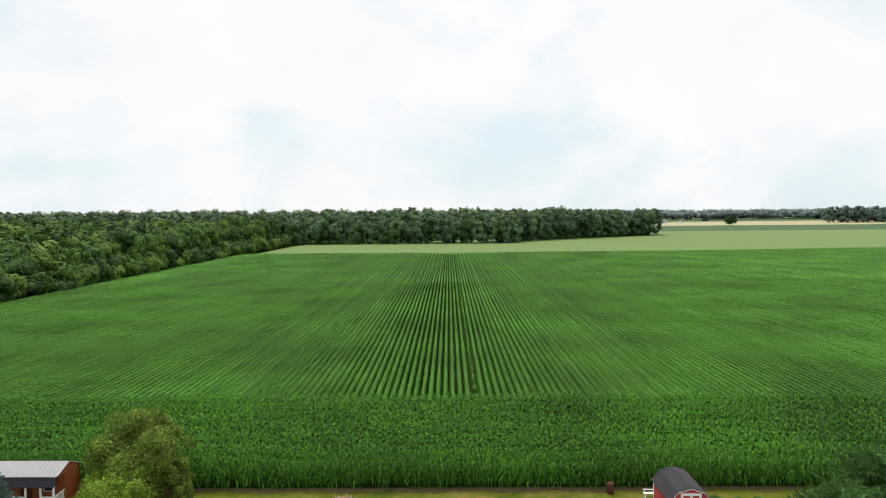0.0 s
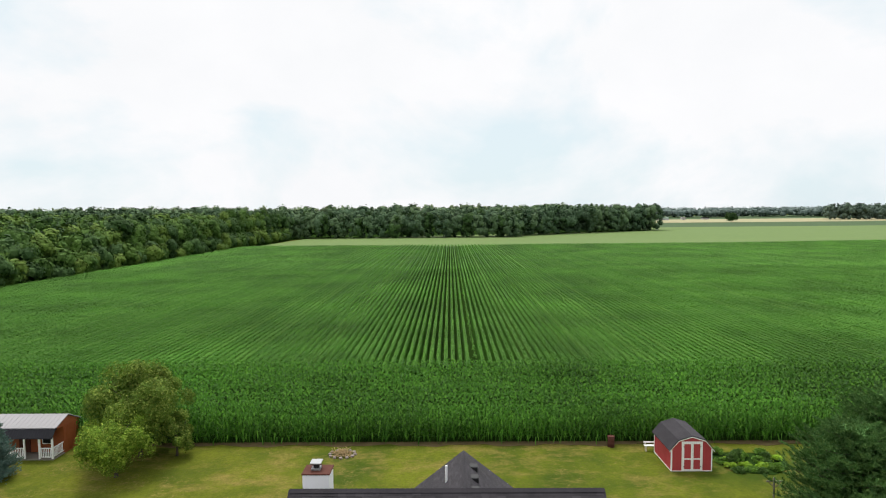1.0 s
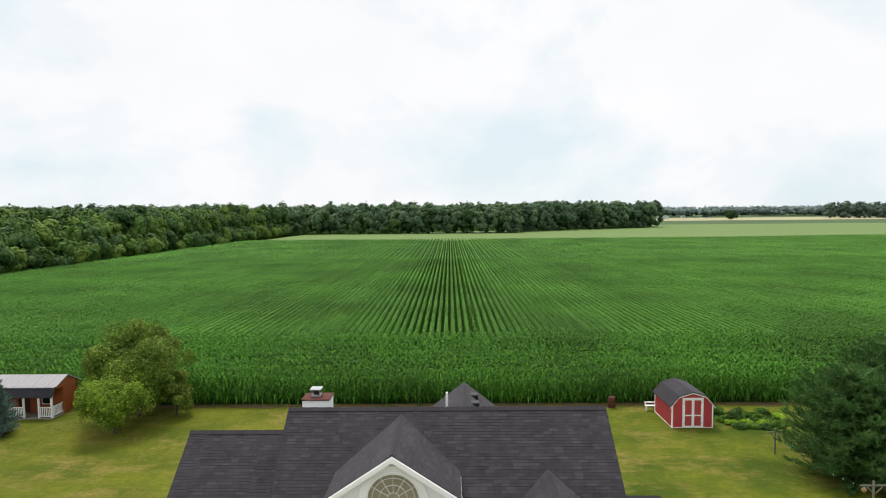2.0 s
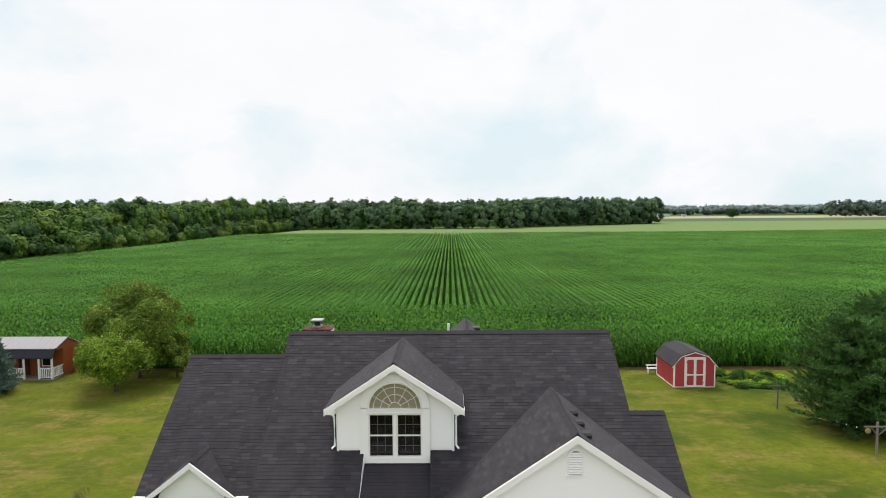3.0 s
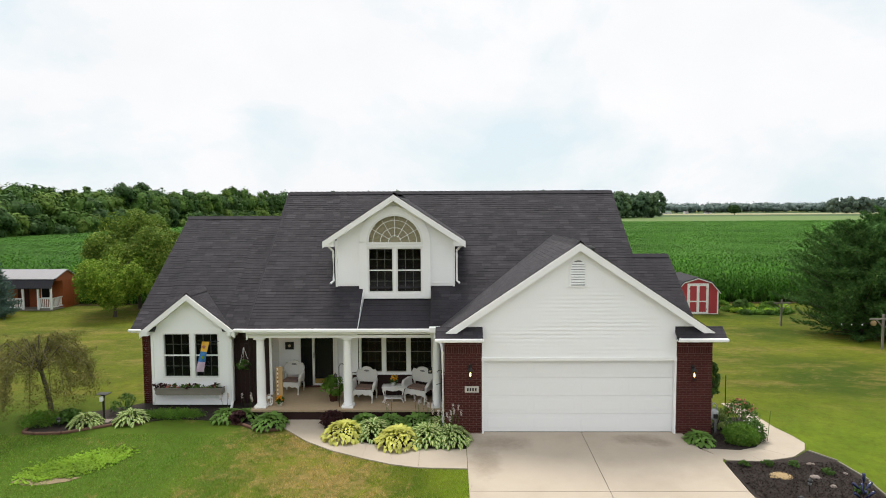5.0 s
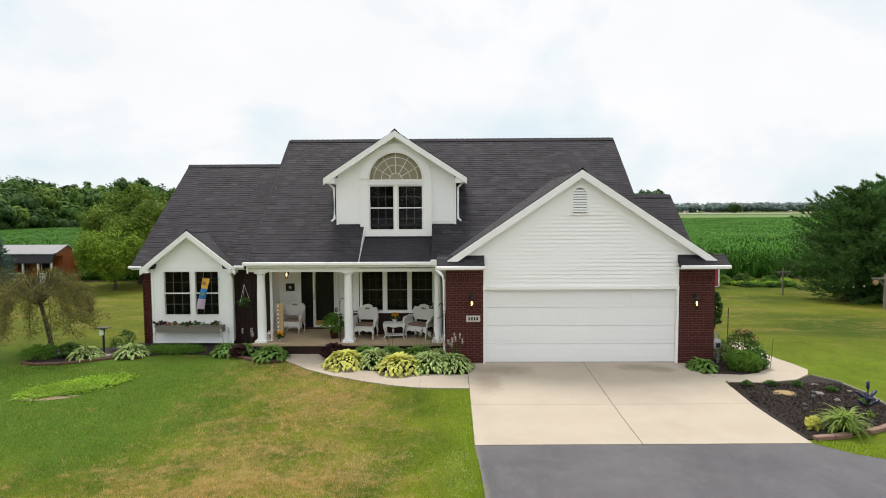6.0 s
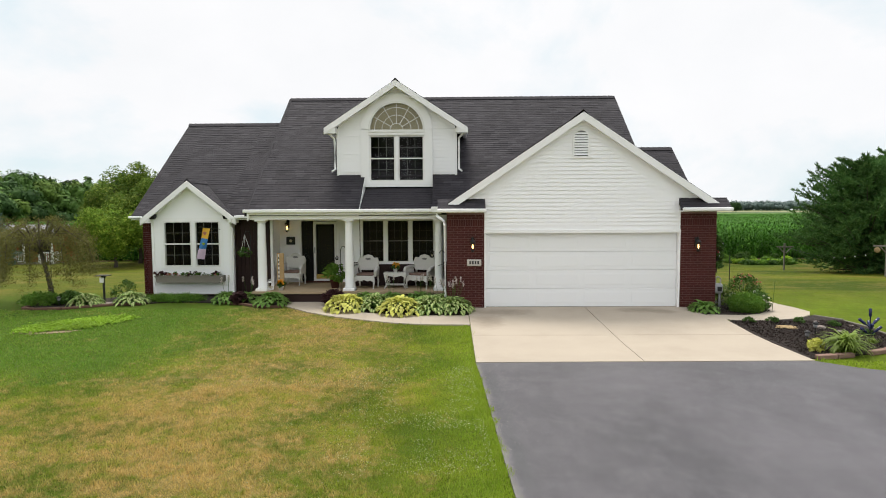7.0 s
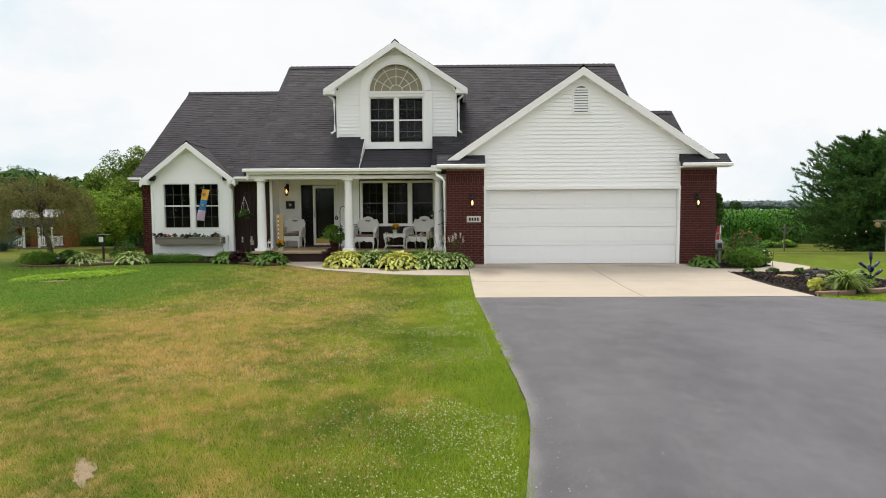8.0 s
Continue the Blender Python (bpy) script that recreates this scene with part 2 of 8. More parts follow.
def make_concrete():
    n = Nodes("beige_concrete")
    col = n.mix(n.noise(0.9, 5, 0.6), (0.35, 0.295, 0.235), (0.455, 0.39, 0.315))
    col = n.mix(n.ramp(n.noise(0.55, 5, 0.65), (0.50, (0, 0, 0)), (0.75, (0.55, 0.55, 0.55))), col, (0.30, 0.25, 0.19))
    # brown drips that the cars leave before the garage door
    for x, y, rx, ry in ((1.35, 15.35, 1.0, 0.55), (5.2, 15.6, 0.9, 0.42), (0.9, 14.2, 0.5, 1.0), (5.75, 15.35, 0.45, 0.3)):
        sep = n.t.nodes.new("ShaderNodeSeparateXYZ")
        n.link(n.geo.outputs["Position"], sep.inputs[0])
        u = n.math("POWER", n.math("ABSOLUTE", n.math("DIVIDE", n.math("SUBTRACT", sep.outputs[0], x), rx)), 2.0)
        v = n.math("POWER", n.math("ABSOLUTE", n.math("DIVIDE", n.math("SUBTRACT", sep.outputs[1], y), ry)), 2.0)
        spot = n.math("ADD", n.math("ADD", u, v), n.math("MULTIPLY", n.noise(3.5, 5, 0.7), 1.6))
        col = n.mix(n.ramp(n.math("DIVIDE", spot, 2.4), (0.25, (0.7, 0.7, 0.7)), (0.72, (0, 0, 0))), col, (0.17, 0.135, 0.10))
    col = n.mix(n.math("MULTIPLY", n.noise(70, 3), 0.35), col, (0.36, 0.31, 0.25))
    return n.done(col, 0.85, n.noise(150, 3), 0.003, spec=0.3)


def make_asphalt():
    n = Nodes("worn_asphalt")
    d, sep = from_edge(n)
    big = n.ramp(n.noise(0.55, 6, 0.66, stretch=(0.8, 0.45, 1)), (0.36, (0, 0, 0)), (0.64, (1, 1, 1)))
    col = n.mix(big, (0.042, 0.038, 0.045), (0.082, 0.075, 0.085))
    blot = n.ramp(n.noise(3.4, 6, 0.8, stretch=(1.0, 0.5, 1)), (0.48, (0, 0, 0)), (0.68, (0.5, 0.5, 0.5)))
    col = n.mix(blot, col, (0.115, 0.106, 0.116))
    scuff = n.ramp(n.noise(4.2, 5, 0.75, stretch=(1.2, 0.4, 1)), (0.54, (0, 0, 0)), (0.72, (0.4, 0.4, 0.4)))
    col = n.mix(scuff, col, (0.055, 0.052, 0.056))
    # a darker sealed strip that follows the lawn's edge, broken and uneven, and a pale dusty margin
    wob = n.math("ADD", d, n.math("MULTIPLY", n.math("SUBTRACT", n.noise(1.5, 4, 0.65), 0.5), 0.22))
    band = n.ramp(wob, (0.09, (0, 0, 0)), (0.13, (0.9, 0.9, 0.9)), (0.22, (0.9, 0.9, 0.9)), (0.30, (0, 0, 0)))
    col = n.mix(n.math("MULTIPLY", band, n.ramp(n.noise(0.9, 4), (0.36, (0.25, 0.25, 0.25)), (0.6, (1, 1, 1)))), col, (0.045, 0.044, 0.049))
    dust = n.ramp(wob, (0.01, (0.4, 0.4, 0.4)), (0.09, (0, 0, 0)))
    col = n.mix(dust, col, (0.24, 0.225, 0.20))
    seam = between(n, sep.outputs[1], 9.6, 10.35, 0.0, 0.4)
    col = n.mix(seam, col, (0.075, 0.072, 0.078))
    grit = n.noise(230, 2, 0.7)
    col = n.mix(n.ramp(grit, (0.30, (0.5, 0.5, 0.5)), (0.46, (0, 0, 0))), col, (0.04, 0.038, 0.042))
    col = n.mix(n.ramp(grit, (0.60, (0, 0, 0)), (0.74, (0.8, 0.8, 0.8))), col, (0.30, 0.295, 0.285))
    return n.done(col, n.ramp(n.noise(2, 4), (0.3, (0.5, 0.5, 0.5)), (0.75, (0.68, 0.68, 0.68))), grit, 0.006, spec=0.5)


def wood(name, a, b, rough=0.7, scale=8):
    n = Nodes(name)
    col = n.mix(n.noise(scale, 5, 0.6, n.co.outputs["Object"], (0.6, 6, 6)), a, b)
    col = n.mix(n.math("MULTIPLY", n.noise(2, 3), 0.5), col, tuple(x * 0.7 for x in a))
    return n.done(col, rough, n.noise(40, 3, 0.6, n.co.outputs["Object"], (0.5, 5, 5)), 0.004, spec=0.3)


def rough_mat(name, a, b, scale=5, rough=0.9, bump=30, dist=0.02, spec=0.25, metal=0.0):
    n = Nodes(name)
    col = n.mix(n.noise(scale, 5, 0.65), a, b)
    col = n.mix(n.math("MULTIPLY", n.noise(scale * 9, 3), 0.5), col, tuple(x * 0.65 for x in a))
    return n.done(col, rough, n.noise(bump, 4), dist, metal, spec)


def make_glass():
    n = Nodes("window_glass")
    out = n.t.nodes["Material Output"]
    tr, gl, ms, fr = (n.t.nodes.new(k) for k in ("ShaderNodeBsdfTransparent", "ShaderNodeBsdfGlossy", "ShaderNodeMixShader", "ShaderNodeLayerWeight"))
    tr.inputs[0].default_value = (0.8, 0.82, 0.81, 1)
    gl.inputs["Roughness"].default_value = 0.02
    fr.inputs["Blend"].default_value = 0.5
    n.link(n.math("ADD", n.math("MULTIPLY", n.math("POWER", fr.outputs["Facing"], 5.0), 0.5), 0.016), ms.inputs[0])
    n.link(tr.outputs[0], ms.inputs[1])
    n.link(gl.outputs[0], ms.inputs[2])
    n.link(ms.outputs[0], out.inputs["Surface"])
    return n.m


def emitter(name, col, power):
    n = Nodes(name)
    n.b.inputs["Emission Color"].default_value = (*col, 1)
    n.b.inputs["Emission Strength"].default_value = power
    return n.done(col, 0.4)


M = {}
M["lawn"], M["blades"], M["shingle"], M["brick"] = make_lawn(), make_blades(), make_shingle(), make_brick()
M["concrete"], M["asphalt"], M["glass"] = make_concrete(), make_asphalt(), make_glass()
M["mortar"] = rough_mat("mortar", (0.20, 0.125, 0.11), (0.28, 0.185, 0.165), 20, bump=200, dist=0.003)
M["siding"] = painted("white_vinyl_siding", (0.92, 0.922, 0.93), 0.45, 0.03)
M["trim"] = painted("white_trim", (0.91, 0.91, 0.905), 0.42, 0.04)
M["panel_white"] = painted("garage_door_white", (0.87, 0.88, 0.89), 0.4, 0.03)
M["panel_far"] = painted("weathered_white_boards", (0.55, 0.56, 0.56), 0.6, 0.15)
M["frame"] = painted("white_window_frame", (0.82, 0.82, 0.80), 0.4, 0.04)
M["dark_siding"] = painted("dark_maroon_siding", (0.030, 0.012, 0.011), 0.6, 0.2, 0.3)
M["inner"] = painted("indoor_wall", (0.10, 0.09, 0.08), 0.8, 0.2)
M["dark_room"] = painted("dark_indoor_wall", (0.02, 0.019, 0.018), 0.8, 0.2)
M["porch_floor"] = rough_mat("tan_porch_concrete", (0.36, 0.265, 0.165), (0.50, 0.39, 0.26), 1.5, 0.8, 90, 0.004)
M["plaque"] = painted("pale_stone_plaque", (0.62, 0.58, 0.54), 0.7, 0.15)
M["blind"] = painted("cream_pleated_blind", (0.55, 0.48, 0.33), 0.8, 0.1)
M["muntin"] = painted("grey_muntin", (0.2, 0.2, 0.2), 0.45, 0.05)
M["muntin_dim"] = painted("dull_grey_muntin", (0.07, 0.07, 0.07), 0.5, 0.1)
M["door_dark"] = painted("dark_door", (0.012, 0.012, 0.012), 0.6, 0.2, 0.15)
M["brass"] = painted("brass", (0.55, 0.40, 0.13), 0.3, 0.2, metal=1.0)
M["black"] = painted("black_metal", (0.015, 0.015, 0.016), 0.45, 0.2)
M["lamp_glow"] = emitter("lit_bulb", (1.0, 0.58, 0.20), 4.0)
M["wicker"] = rough_mat("white_wicker", (0.66, 0.65, 0.62), (0.78, 0.77, 0.74), 20, 0.6, 160, 0.004)
M["cushion"] = rough_mat("patterned_cushion", (0.06, 0.02, 0.02), (0.42, 0.30, 0.24), 22, 0.9, 90, 0.004)
M["red_paint"] = painted("red_barn_paint", (0.50, 0.062, 0.072), 0.6, 0.18)
M["cabin_wood"] = wood("orange_stained_wood", (0.30, 0.075, 0.025), (0.42, 0.12, 0.04), 0.6, 5)
M["tin"] = painted("pale_metal_roof", (0.30, 0.29, 0.30), 0.6, 0.1, 0.3)
M["tin_dark"] = painted("dark_metal_roof", (0.03, 0.03, 0.036), 0.7, 0.2, 0.12)
M["bark"] = rough_mat("bark", (0.055, 0.045, 0.035), (0.12, 0.10, 0.08), 9, 0.95, 40, 0.03)
M["dry_earth"] = rough_mat("dry_earth", (0.20, 0.145, 0.09), (0.33, 0.25, 0.16), 6, 0.95, 40, 0.02)
M["margin"] = rough_mat("trodden_earth", (0.075, 0.055, 0.028), (0.15, 0.115, 0.05), 1.6, 0.95, 30, 0.02, 0.1)
# soil coloured dark green to stand for shaded lower leaves between the rows
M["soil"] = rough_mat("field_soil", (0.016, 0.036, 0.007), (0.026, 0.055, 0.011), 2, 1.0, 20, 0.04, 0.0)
M["mulch"] = rough_mat("dark_mulch", (0.018, 0.013, 0.011), (0.055, 0.042, 0.036), 18, 0.95, 45, 0.05)
M["chips"] = leafy("bark_chip", (0.012, 0.009, 0.008), (0.04, 0.03, 0.027), (0.10, 0.08, 0.07), 0.95, 0.0, 4)
M["grit"] = leafy("stone_chip", (0.05, 0.05, 0.05), (0.42, 0.40, 0.37), (0.65, 0.63, 0.6), 0.8, 0.0, 4)
M["timber"] = wood("weathered_edging_timber", (0.10, 0.05, 0.035), (0.20, 0.11, 0.075))
M["grey_wood"] = wood("grey_weathered_wood", (0.16, 0.145, 0.12), (0.29, 0.265, 0.225))
M["pine_wood"] = wood("pale_pine_board", (0.48, 0.31, 0.14), (0.60, 0.42, 0.21))
M["edge_block"] = rough_mat("pinkish_edging_block", (0.20, 0.115, 0.09), (0.32, 0.21, 0.17), 8, 0.85, 60, 0.004)
M["terracotta"] = rough_mat("terracotta", (0.26, 0.09, 0.04), (0.34, 0.13, 0.07), 8, 0.85, 60, 0.004)
M["stone"] = rough_mat("field_stone", (0.20, 0.16, 0.14), (0.36, 0.31, 0.28), 5, 0.9, 18, 0.03)
M["rust"] = rough_mat("rusty_steel", (0.06, 0.02, 0.015), (0.13, 0.045, 0.03), 7, 0.85, 40, 0.004)
M["steel"] = painted("galvanised_steel", (0.42, 0.43, 0.44), 0.45, 0.2, metal=0.7)
M["straw"] = rough_mat("dry_straw", (0.30, 0.21, 0.10), (0.45, 0.33, 0.18), 12, 0.95, 60, 0.03)
M["cobalt"] = painted("cobalt_glass", (0.008, 0.012, 0.07), 0.08, 0.1, 0.6)
M["plastic_grey"] = painted("grey_plastic", (0.33, 0.34, 0.35), 0.5, 0.15)
M["corn"] = leafy("corn_leaf", (0.009, 0.038, 0.003), (0.039, 0.126, 0.009), (0.125, 0.285, 0.030), 0.55, 0.06, 0.06, 0.08)
M["corn_rows"] = leafy("corn_row_leaf", (0.032, 0.104, 0.011), (0.061, 0.166, 0.020), (0.118, 0.24, 0.042), 0.6, 0.06, 0.05, 0.05)
M["stalk"] = painted("corn_stalk", (0.10, 0.16, 0.03), 0.6, 0.3)
M["bean"] = rough_mat("pale_crop", (0.10, 0.165, 0.042), (0.135, 0.195, 0.055), 0.02, 0.9, 1.5, 0.1)
M["far_green"] = rough_mat("far_green_crop", (0.035, 0.075, 0.022), (0.055, 0.10, 0.03), 0.02, 0.9, 1, 0.1)
M["wheat"] = rough_mat("ripe_wheat", (0.28, 0.26, 0.14), (0.36, 0.33, 0.19), 0.02, 0.9, 1, 0.1)
M["leaf_lime"] = leafy("lime_leaf", (0.030, 0.068, 0.010), (0.138, 0.232, 0.026), (0.44, 0.50, 0.08), 0.55, 0.16, 1.4, 0.04)
M["leaf_mid"] = leafy("mid_leaf", (0.026, 0.058, 0.011), (0.110, 0.178, 0.028), (0.40, 0.44, 0.10), 0.55, 0.2, 1.2, 0.04)
M["wood_green"] = canopy("woodland_canopy", (0.035, 0.080, 0.016), (0.058, 0.118, 0.024), (0.095, 0.165, 0.032))
M["wood_light"] = canopy("light_woodland_canopy", (0.055, 0.105, 0.018), (0.088, 0.150, 0.026), (0.135, 0.20, 0.04))
M["wood_dark"] = canopy("dark_woodland_canopy", (0.026, 0.060, 0.018), (0.042, 0.086, 0.026), (0.066, 0.118, 0.036))
# far canopies: air haze is put into the colour, paler and bluer with distance
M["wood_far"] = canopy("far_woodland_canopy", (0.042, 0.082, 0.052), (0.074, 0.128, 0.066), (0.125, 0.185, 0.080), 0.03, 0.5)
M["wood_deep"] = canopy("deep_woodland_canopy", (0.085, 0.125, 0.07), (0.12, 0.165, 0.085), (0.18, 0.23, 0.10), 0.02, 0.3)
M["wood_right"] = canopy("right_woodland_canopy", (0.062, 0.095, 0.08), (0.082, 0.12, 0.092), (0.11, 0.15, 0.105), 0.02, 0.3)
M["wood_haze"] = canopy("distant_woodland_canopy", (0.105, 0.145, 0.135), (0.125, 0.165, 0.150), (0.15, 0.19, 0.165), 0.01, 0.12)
M["needle"] = leafy("pine_needle", (0.020, 0.060, 0.017), (0.068, 0.150, 0.044), (0.23, 0.35, 0.10), 0.6, 0.12, 0.6, 0.04)
M["spruce"] = leafy("blue_spruce_needle", (0.04, 0.085, 0.07), (0.10, 0.17, 0.145), (0.27, 0.36, 0.32), 0.6, 0.12, 1.5, 0.06)
M["weeping"] = leafy("weeping_leaf", (0.065, 0.062, 0.020), (0.135, 0.130, 0.042), (0.235, 0.215, 0.075), 0.6, 0.3)
M["hosta_yellow"] = leafy("yellow_hosta_leaf", (0.42, 0.45, 0.06), (0.58, 0.58, 0.14), (0.74, 0.73, 0.34), 0.4, 0.25, 3)
M["hosta_pale"] = leafy("pale_hosta_leaf", (0.32, 0.40, 0.14), (0.50, 0.55, 0.25), (0.70, 0.72, 0.45), 0.45, 0.25, 3, 0.08)
M["hosta_green"] = leafy("green_hosta_leaf", (0.07, 0.17, 0.04), (0.15, 0.27, 0.06), (0.36, 0.43, 0.16), 0.45, 0.25, 3, 0.08)
M["hosta_edge"] = leafy("variegated_hosta_leaf", (0.15, 0.24, 0.055), (0.28, 0.37, 0.11), (0.58, 0.60, 0.34), 0.4, 0.25, 3)
M["shrub"] = leafy("shrub_leaf", (0.035, 0.085, 0.018), (0.065, 0.13, 0.027), (0.12, 0.20, 0.05), 0.5, 0.25, 2)
M["plum"] = leafy("dark_plum_leaf", (0.025, 0.010, 0.012), (0.045, 0.018, 0.02), (0.07, 0.03, 0.03), 0.5, 0.2, 2)
M["lily"] = leafy("lily_blade", (0.10, 0.17, 0.025), (0.17, 0.24, 0.045), (0.30, 0.36, 0.09), 0.45, 0.3, 2)
M["petal_red"] = leafy("red_petal", (0.28, 0.06, 0.055), (0.42, 0.15, 0.12), (0.52, 0.30, 0.24), 0.6, 0.3)
M["petal_white"] = leafy("white_petal", (0.62, 0.62, 0.58), (0.72, 0.72, 0.68), (0.8, 0.8, 0.76), 0.6, 0.3)
M["petal_clover"] = leafy("clover_bloom", (0.42, 0.44, 0.24), (0.58, 0.58, 0.40), (0.70, 0.70, 0.56), 0.7, 0.3, 0.9, 0.05)
M["petal_pale"] = leafy("pale_pink_petal", (0.50, 0.42, 0.45), (0.62, 0.55, 0.57), (0.75, 0.70, 0.70), 0.6, 0.3)
M["petal_orange"] = leafy("orange_petal", (0.62, 0.24, 0.02), (0.72, 0.34, 0.03), (0.8, 0.46, 0.05), 0.6, 0.3)
M["fern"] = leafy("feathery_green_leaf", (0.07, 0.16, 0.025), (0.12, 0.235, 0.035), (0.21, 0.33, 0.06), 0.5, 0.35, 2)
M["weed"] = leafy("bright_weed_leaf", (0.19, 0.33, 0.03), (0.27, 0.43, 0.04), (0.36, 0.50, 0.07), 0.5, 0.3)


# ---- building helpers ----
rng = np.random.default_rng(7)


def gz(y):
    """Height of the ground, which falls away behind the house."""
    return float(np.interp(y, (-80, 10, 12, 16, 19, 38, 48, 72, 5000), (-0.2, -0.16, -0.15, -0.04, 0.0, -1.2, -1.3, -1.5, -1.5)))


def thing(name, label, category, x=0.0, y=0.0, z=0.0, group="", turn=0.0, kind=""):
    ob = new(name)
    ob.empty_display_size = 0.1
    ob.matrix_basis = pose(x, y, z, 0, 0, turn)
    return tagged(ob, label, category, group, kind)


def part(name, bm, material, parent=None, label=""):
    """Links a bmesh, in its parent's own axes, as one mesh object."""
    me = bpy.data.meshes.new(name)
    bm.normal_update()
    bm.to_mesh(me)
    bm.free()
    me.materials.append(material)
    ob = new(name, me)
    ob.parent = parent
    return tagged(ob, label)


def raw(name, verts, faces, material, parent=None, label=""):
    """A mesh from arrays of corners and quads or triangles."""
    verts, faces = np.asarray(verts, "f"), np.asarray(faces, "i")
    k = faces.shape[1]
    me = bpy.data.meshes.new(name)
    me.vertices.add(len(verts))
    me.vertices.foreach_set("co", verts.ravel())
    me.loops.add(faces.size)
    me.loops.foreach_set("vertex_index", faces.ravel())
    me.polygons.add(len(faces))
    me.polygons.foreach_set("loop_start", np.arange(0, faces.size, k, dtype="i"))
    me.polygons.foreach_set("use_smooth", np.zeros(len(faces), dtype=bool))
    me.update(calc_edges=True)
    me.materials.append(material)
    ob = new(name, me)
    ob.parent = parent
    return tagged(ob, label)


def again(ob, m, parent):
    """One more piece on the same mesh."""
    c = bpy.data.objects.new(ob.name.split(".")[0], ob.data)
    scene.collection.objects.link(c)
    c.parent = parent
    c.matrix_basis = m
    return c


def box(bm, x0, x1, y0, y1, z0, z1, bevel=0.0):
    vs = [bm.verts.new(p) for p in ((x0, y0, z0), (x1, y0, z0), (x1, y1, z0), (x0, y1, z0), (x0, y0, z1), (x1, y0, z1), (x1, y1, z1), (x0, y1, z1))]
    fs = [bm.faces.new([vs[i] for i in f]) for f in ((3, 2, 1, 0), (4, 5, 6, 7), (0, 1, 5, 4), (1, 2, 6, 5), (2, 3, 7, 6), (3, 0, 4, 7))]
    if bevel:
        bmesh.ops.bevel(bm, geom=list({e for f in fs for e in f.edges}), offset=bevel, segments=1, affect="EDGES")
    return bm


def boxes(*rows, bevel=0.0):
    bm = bmesh.new()
    for r in rows:
        box(bm, *r, bevel=bevel)
    return bm


def prism(bm, poly, y0, y1):
    """A polygon of (x, z) carried from y0 to y1."""
    a = [bm.verts.new((x, y0, z)) for x, z in poly]
    b = [bm.verts.new((x, y1, z)) for x, z in poly]
    n = len(poly)
    bm.faces.new(a)
    bm.faces.new(b[::-1])
    for i in range(n):
        bm.faces.new((a[i], b[i], b[(i + 1) % n], a[(i + 1) % n]))
    bmesh.ops.recalc_face_normals(bm, faces=bm.faces)
    return bm


def slab(bm, poly, top, depth):
    """A polygon of (x, y) laid on the ground: its top is top(y), its sides go depth down."""
    a = [bm.verts.new((x, y, top(y))) for x, y in poly]
    b = [bm.verts.new((x, y, top(y) - depth)) for x, y in poly]
    n = len(poly)
    bm.faces.new(a)
    for i in range(n):
        bm.faces.new((a[i], b[i], b[(i + 1) % n], a[(i + 1) % n]))
    bmesh.ops.recalc_face_normals(bm, faces=bm.faces)
    bmesh.ops.triangulate(bm, faces=[f for f in bm.faces if len(f.verts) > 4])
    return bm


def tube(bm, pts, radii, sides=6, cap=True):
    """A round bar along points; radii: one number or one for each point."""
    pts = [Vector(p) for p in pts]
    if not hasattr(radii, "__len__"):
        radii = [radii] * len(pts)
    rings = []
    for i, p in enumerate(pts):
        d = (pts[min(i + 1, len(pts) - 1)] - pts[max(i - 1, 0)]).normalized()
        q = d.to_track_quat("Z", "Y")
        rings.append([bm.verts.new(p + q @ Vector((math.cos(a) * radii[i], math.sin(a) * radii[i], 0))) for a in (2 * math.pi * k / sides for k in range(sides))])
    for r, s in zip(rings, rings[1:]):
        for k in range(sides):
            bm.faces.new((r[k], r[(k + 1) % sides], s[(k + 1) % sides], s[k]))
    if cap:
        bm.faces.new(rings[0][::-1])
        bm.faces.new(rings[-1])
    return bm


def lathe(bm, profile, sides=16, cx=0.0, cy=0.0, cz=0.0, smooth=True):
    """A turned shape from (radius, height) pairs."""
    rings = [[bm.verts.new((cx + r * math.cos(a), cy + r * math.sin(a), cz + z)) for a in (2 * math.pi * k / sides for k in range(sides))] for r, z in profile]
    for r, s in zip(rings, rings[1:]):
        for k in range(sides):
            f = bm.faces.new((r[k], r[(k + 1) % sides], s[(k + 1) % sides], s[k]))
            f.smooth = smooth
    bm.faces.new(rings[0][::-1])
    bm.faces.new(rings[-1])
    return bm


def leaf_cloud(centres, spread, per, size, seed, flat=0.35, long=1.6, loose=0.45):
    """Corners and quads of many small leaves round centres. spread: one radius or one each; flat: how level they lie."""
    r = np.random.default_rng(seed)
    centres = np.asarray(centres, float)
    n = len(centres) * per
    c = np.repeat(centres, per, 0)
    s = np.repeat(np.broadcast_to(np.asarray(spread, float), (len(centres),)), per)
    d = r.normal(size=(n, 3))
    d /= np.linalg.norm(d, axis=1, keepdims=True)
    p = c + d * (s * r.random(n) ** 0.45)[:, None] * np.array((1, 1, 0.8))
    nrm = d * (1 - flat) + r.normal(size=(n, 3)) * loose + np.array((0, 0, 1)) * flat * 1.6
    nrm /= np.linalg.norm(nrm, axis=1, keepdims=True)
    t = np.cross(nrm, r.normal(size=(n, 3)))
    t /= np.linalg.norm(t, axis=1, keepdims=True)
    b = np.cross(nrm, t)
    h = (size * (0.6 + 0.8 * r.random(n)))[:, None] / 2
    v = np.stack((p - t * h * long, p - b * h * 0.62 + nrm * h * 0.25, p + t * h * long, p + b * h * 0.62 + nrm * h * 0.25), 1).reshape(-1, 3)
    return v, np.arange(n * 4).reshape(-1, 4)


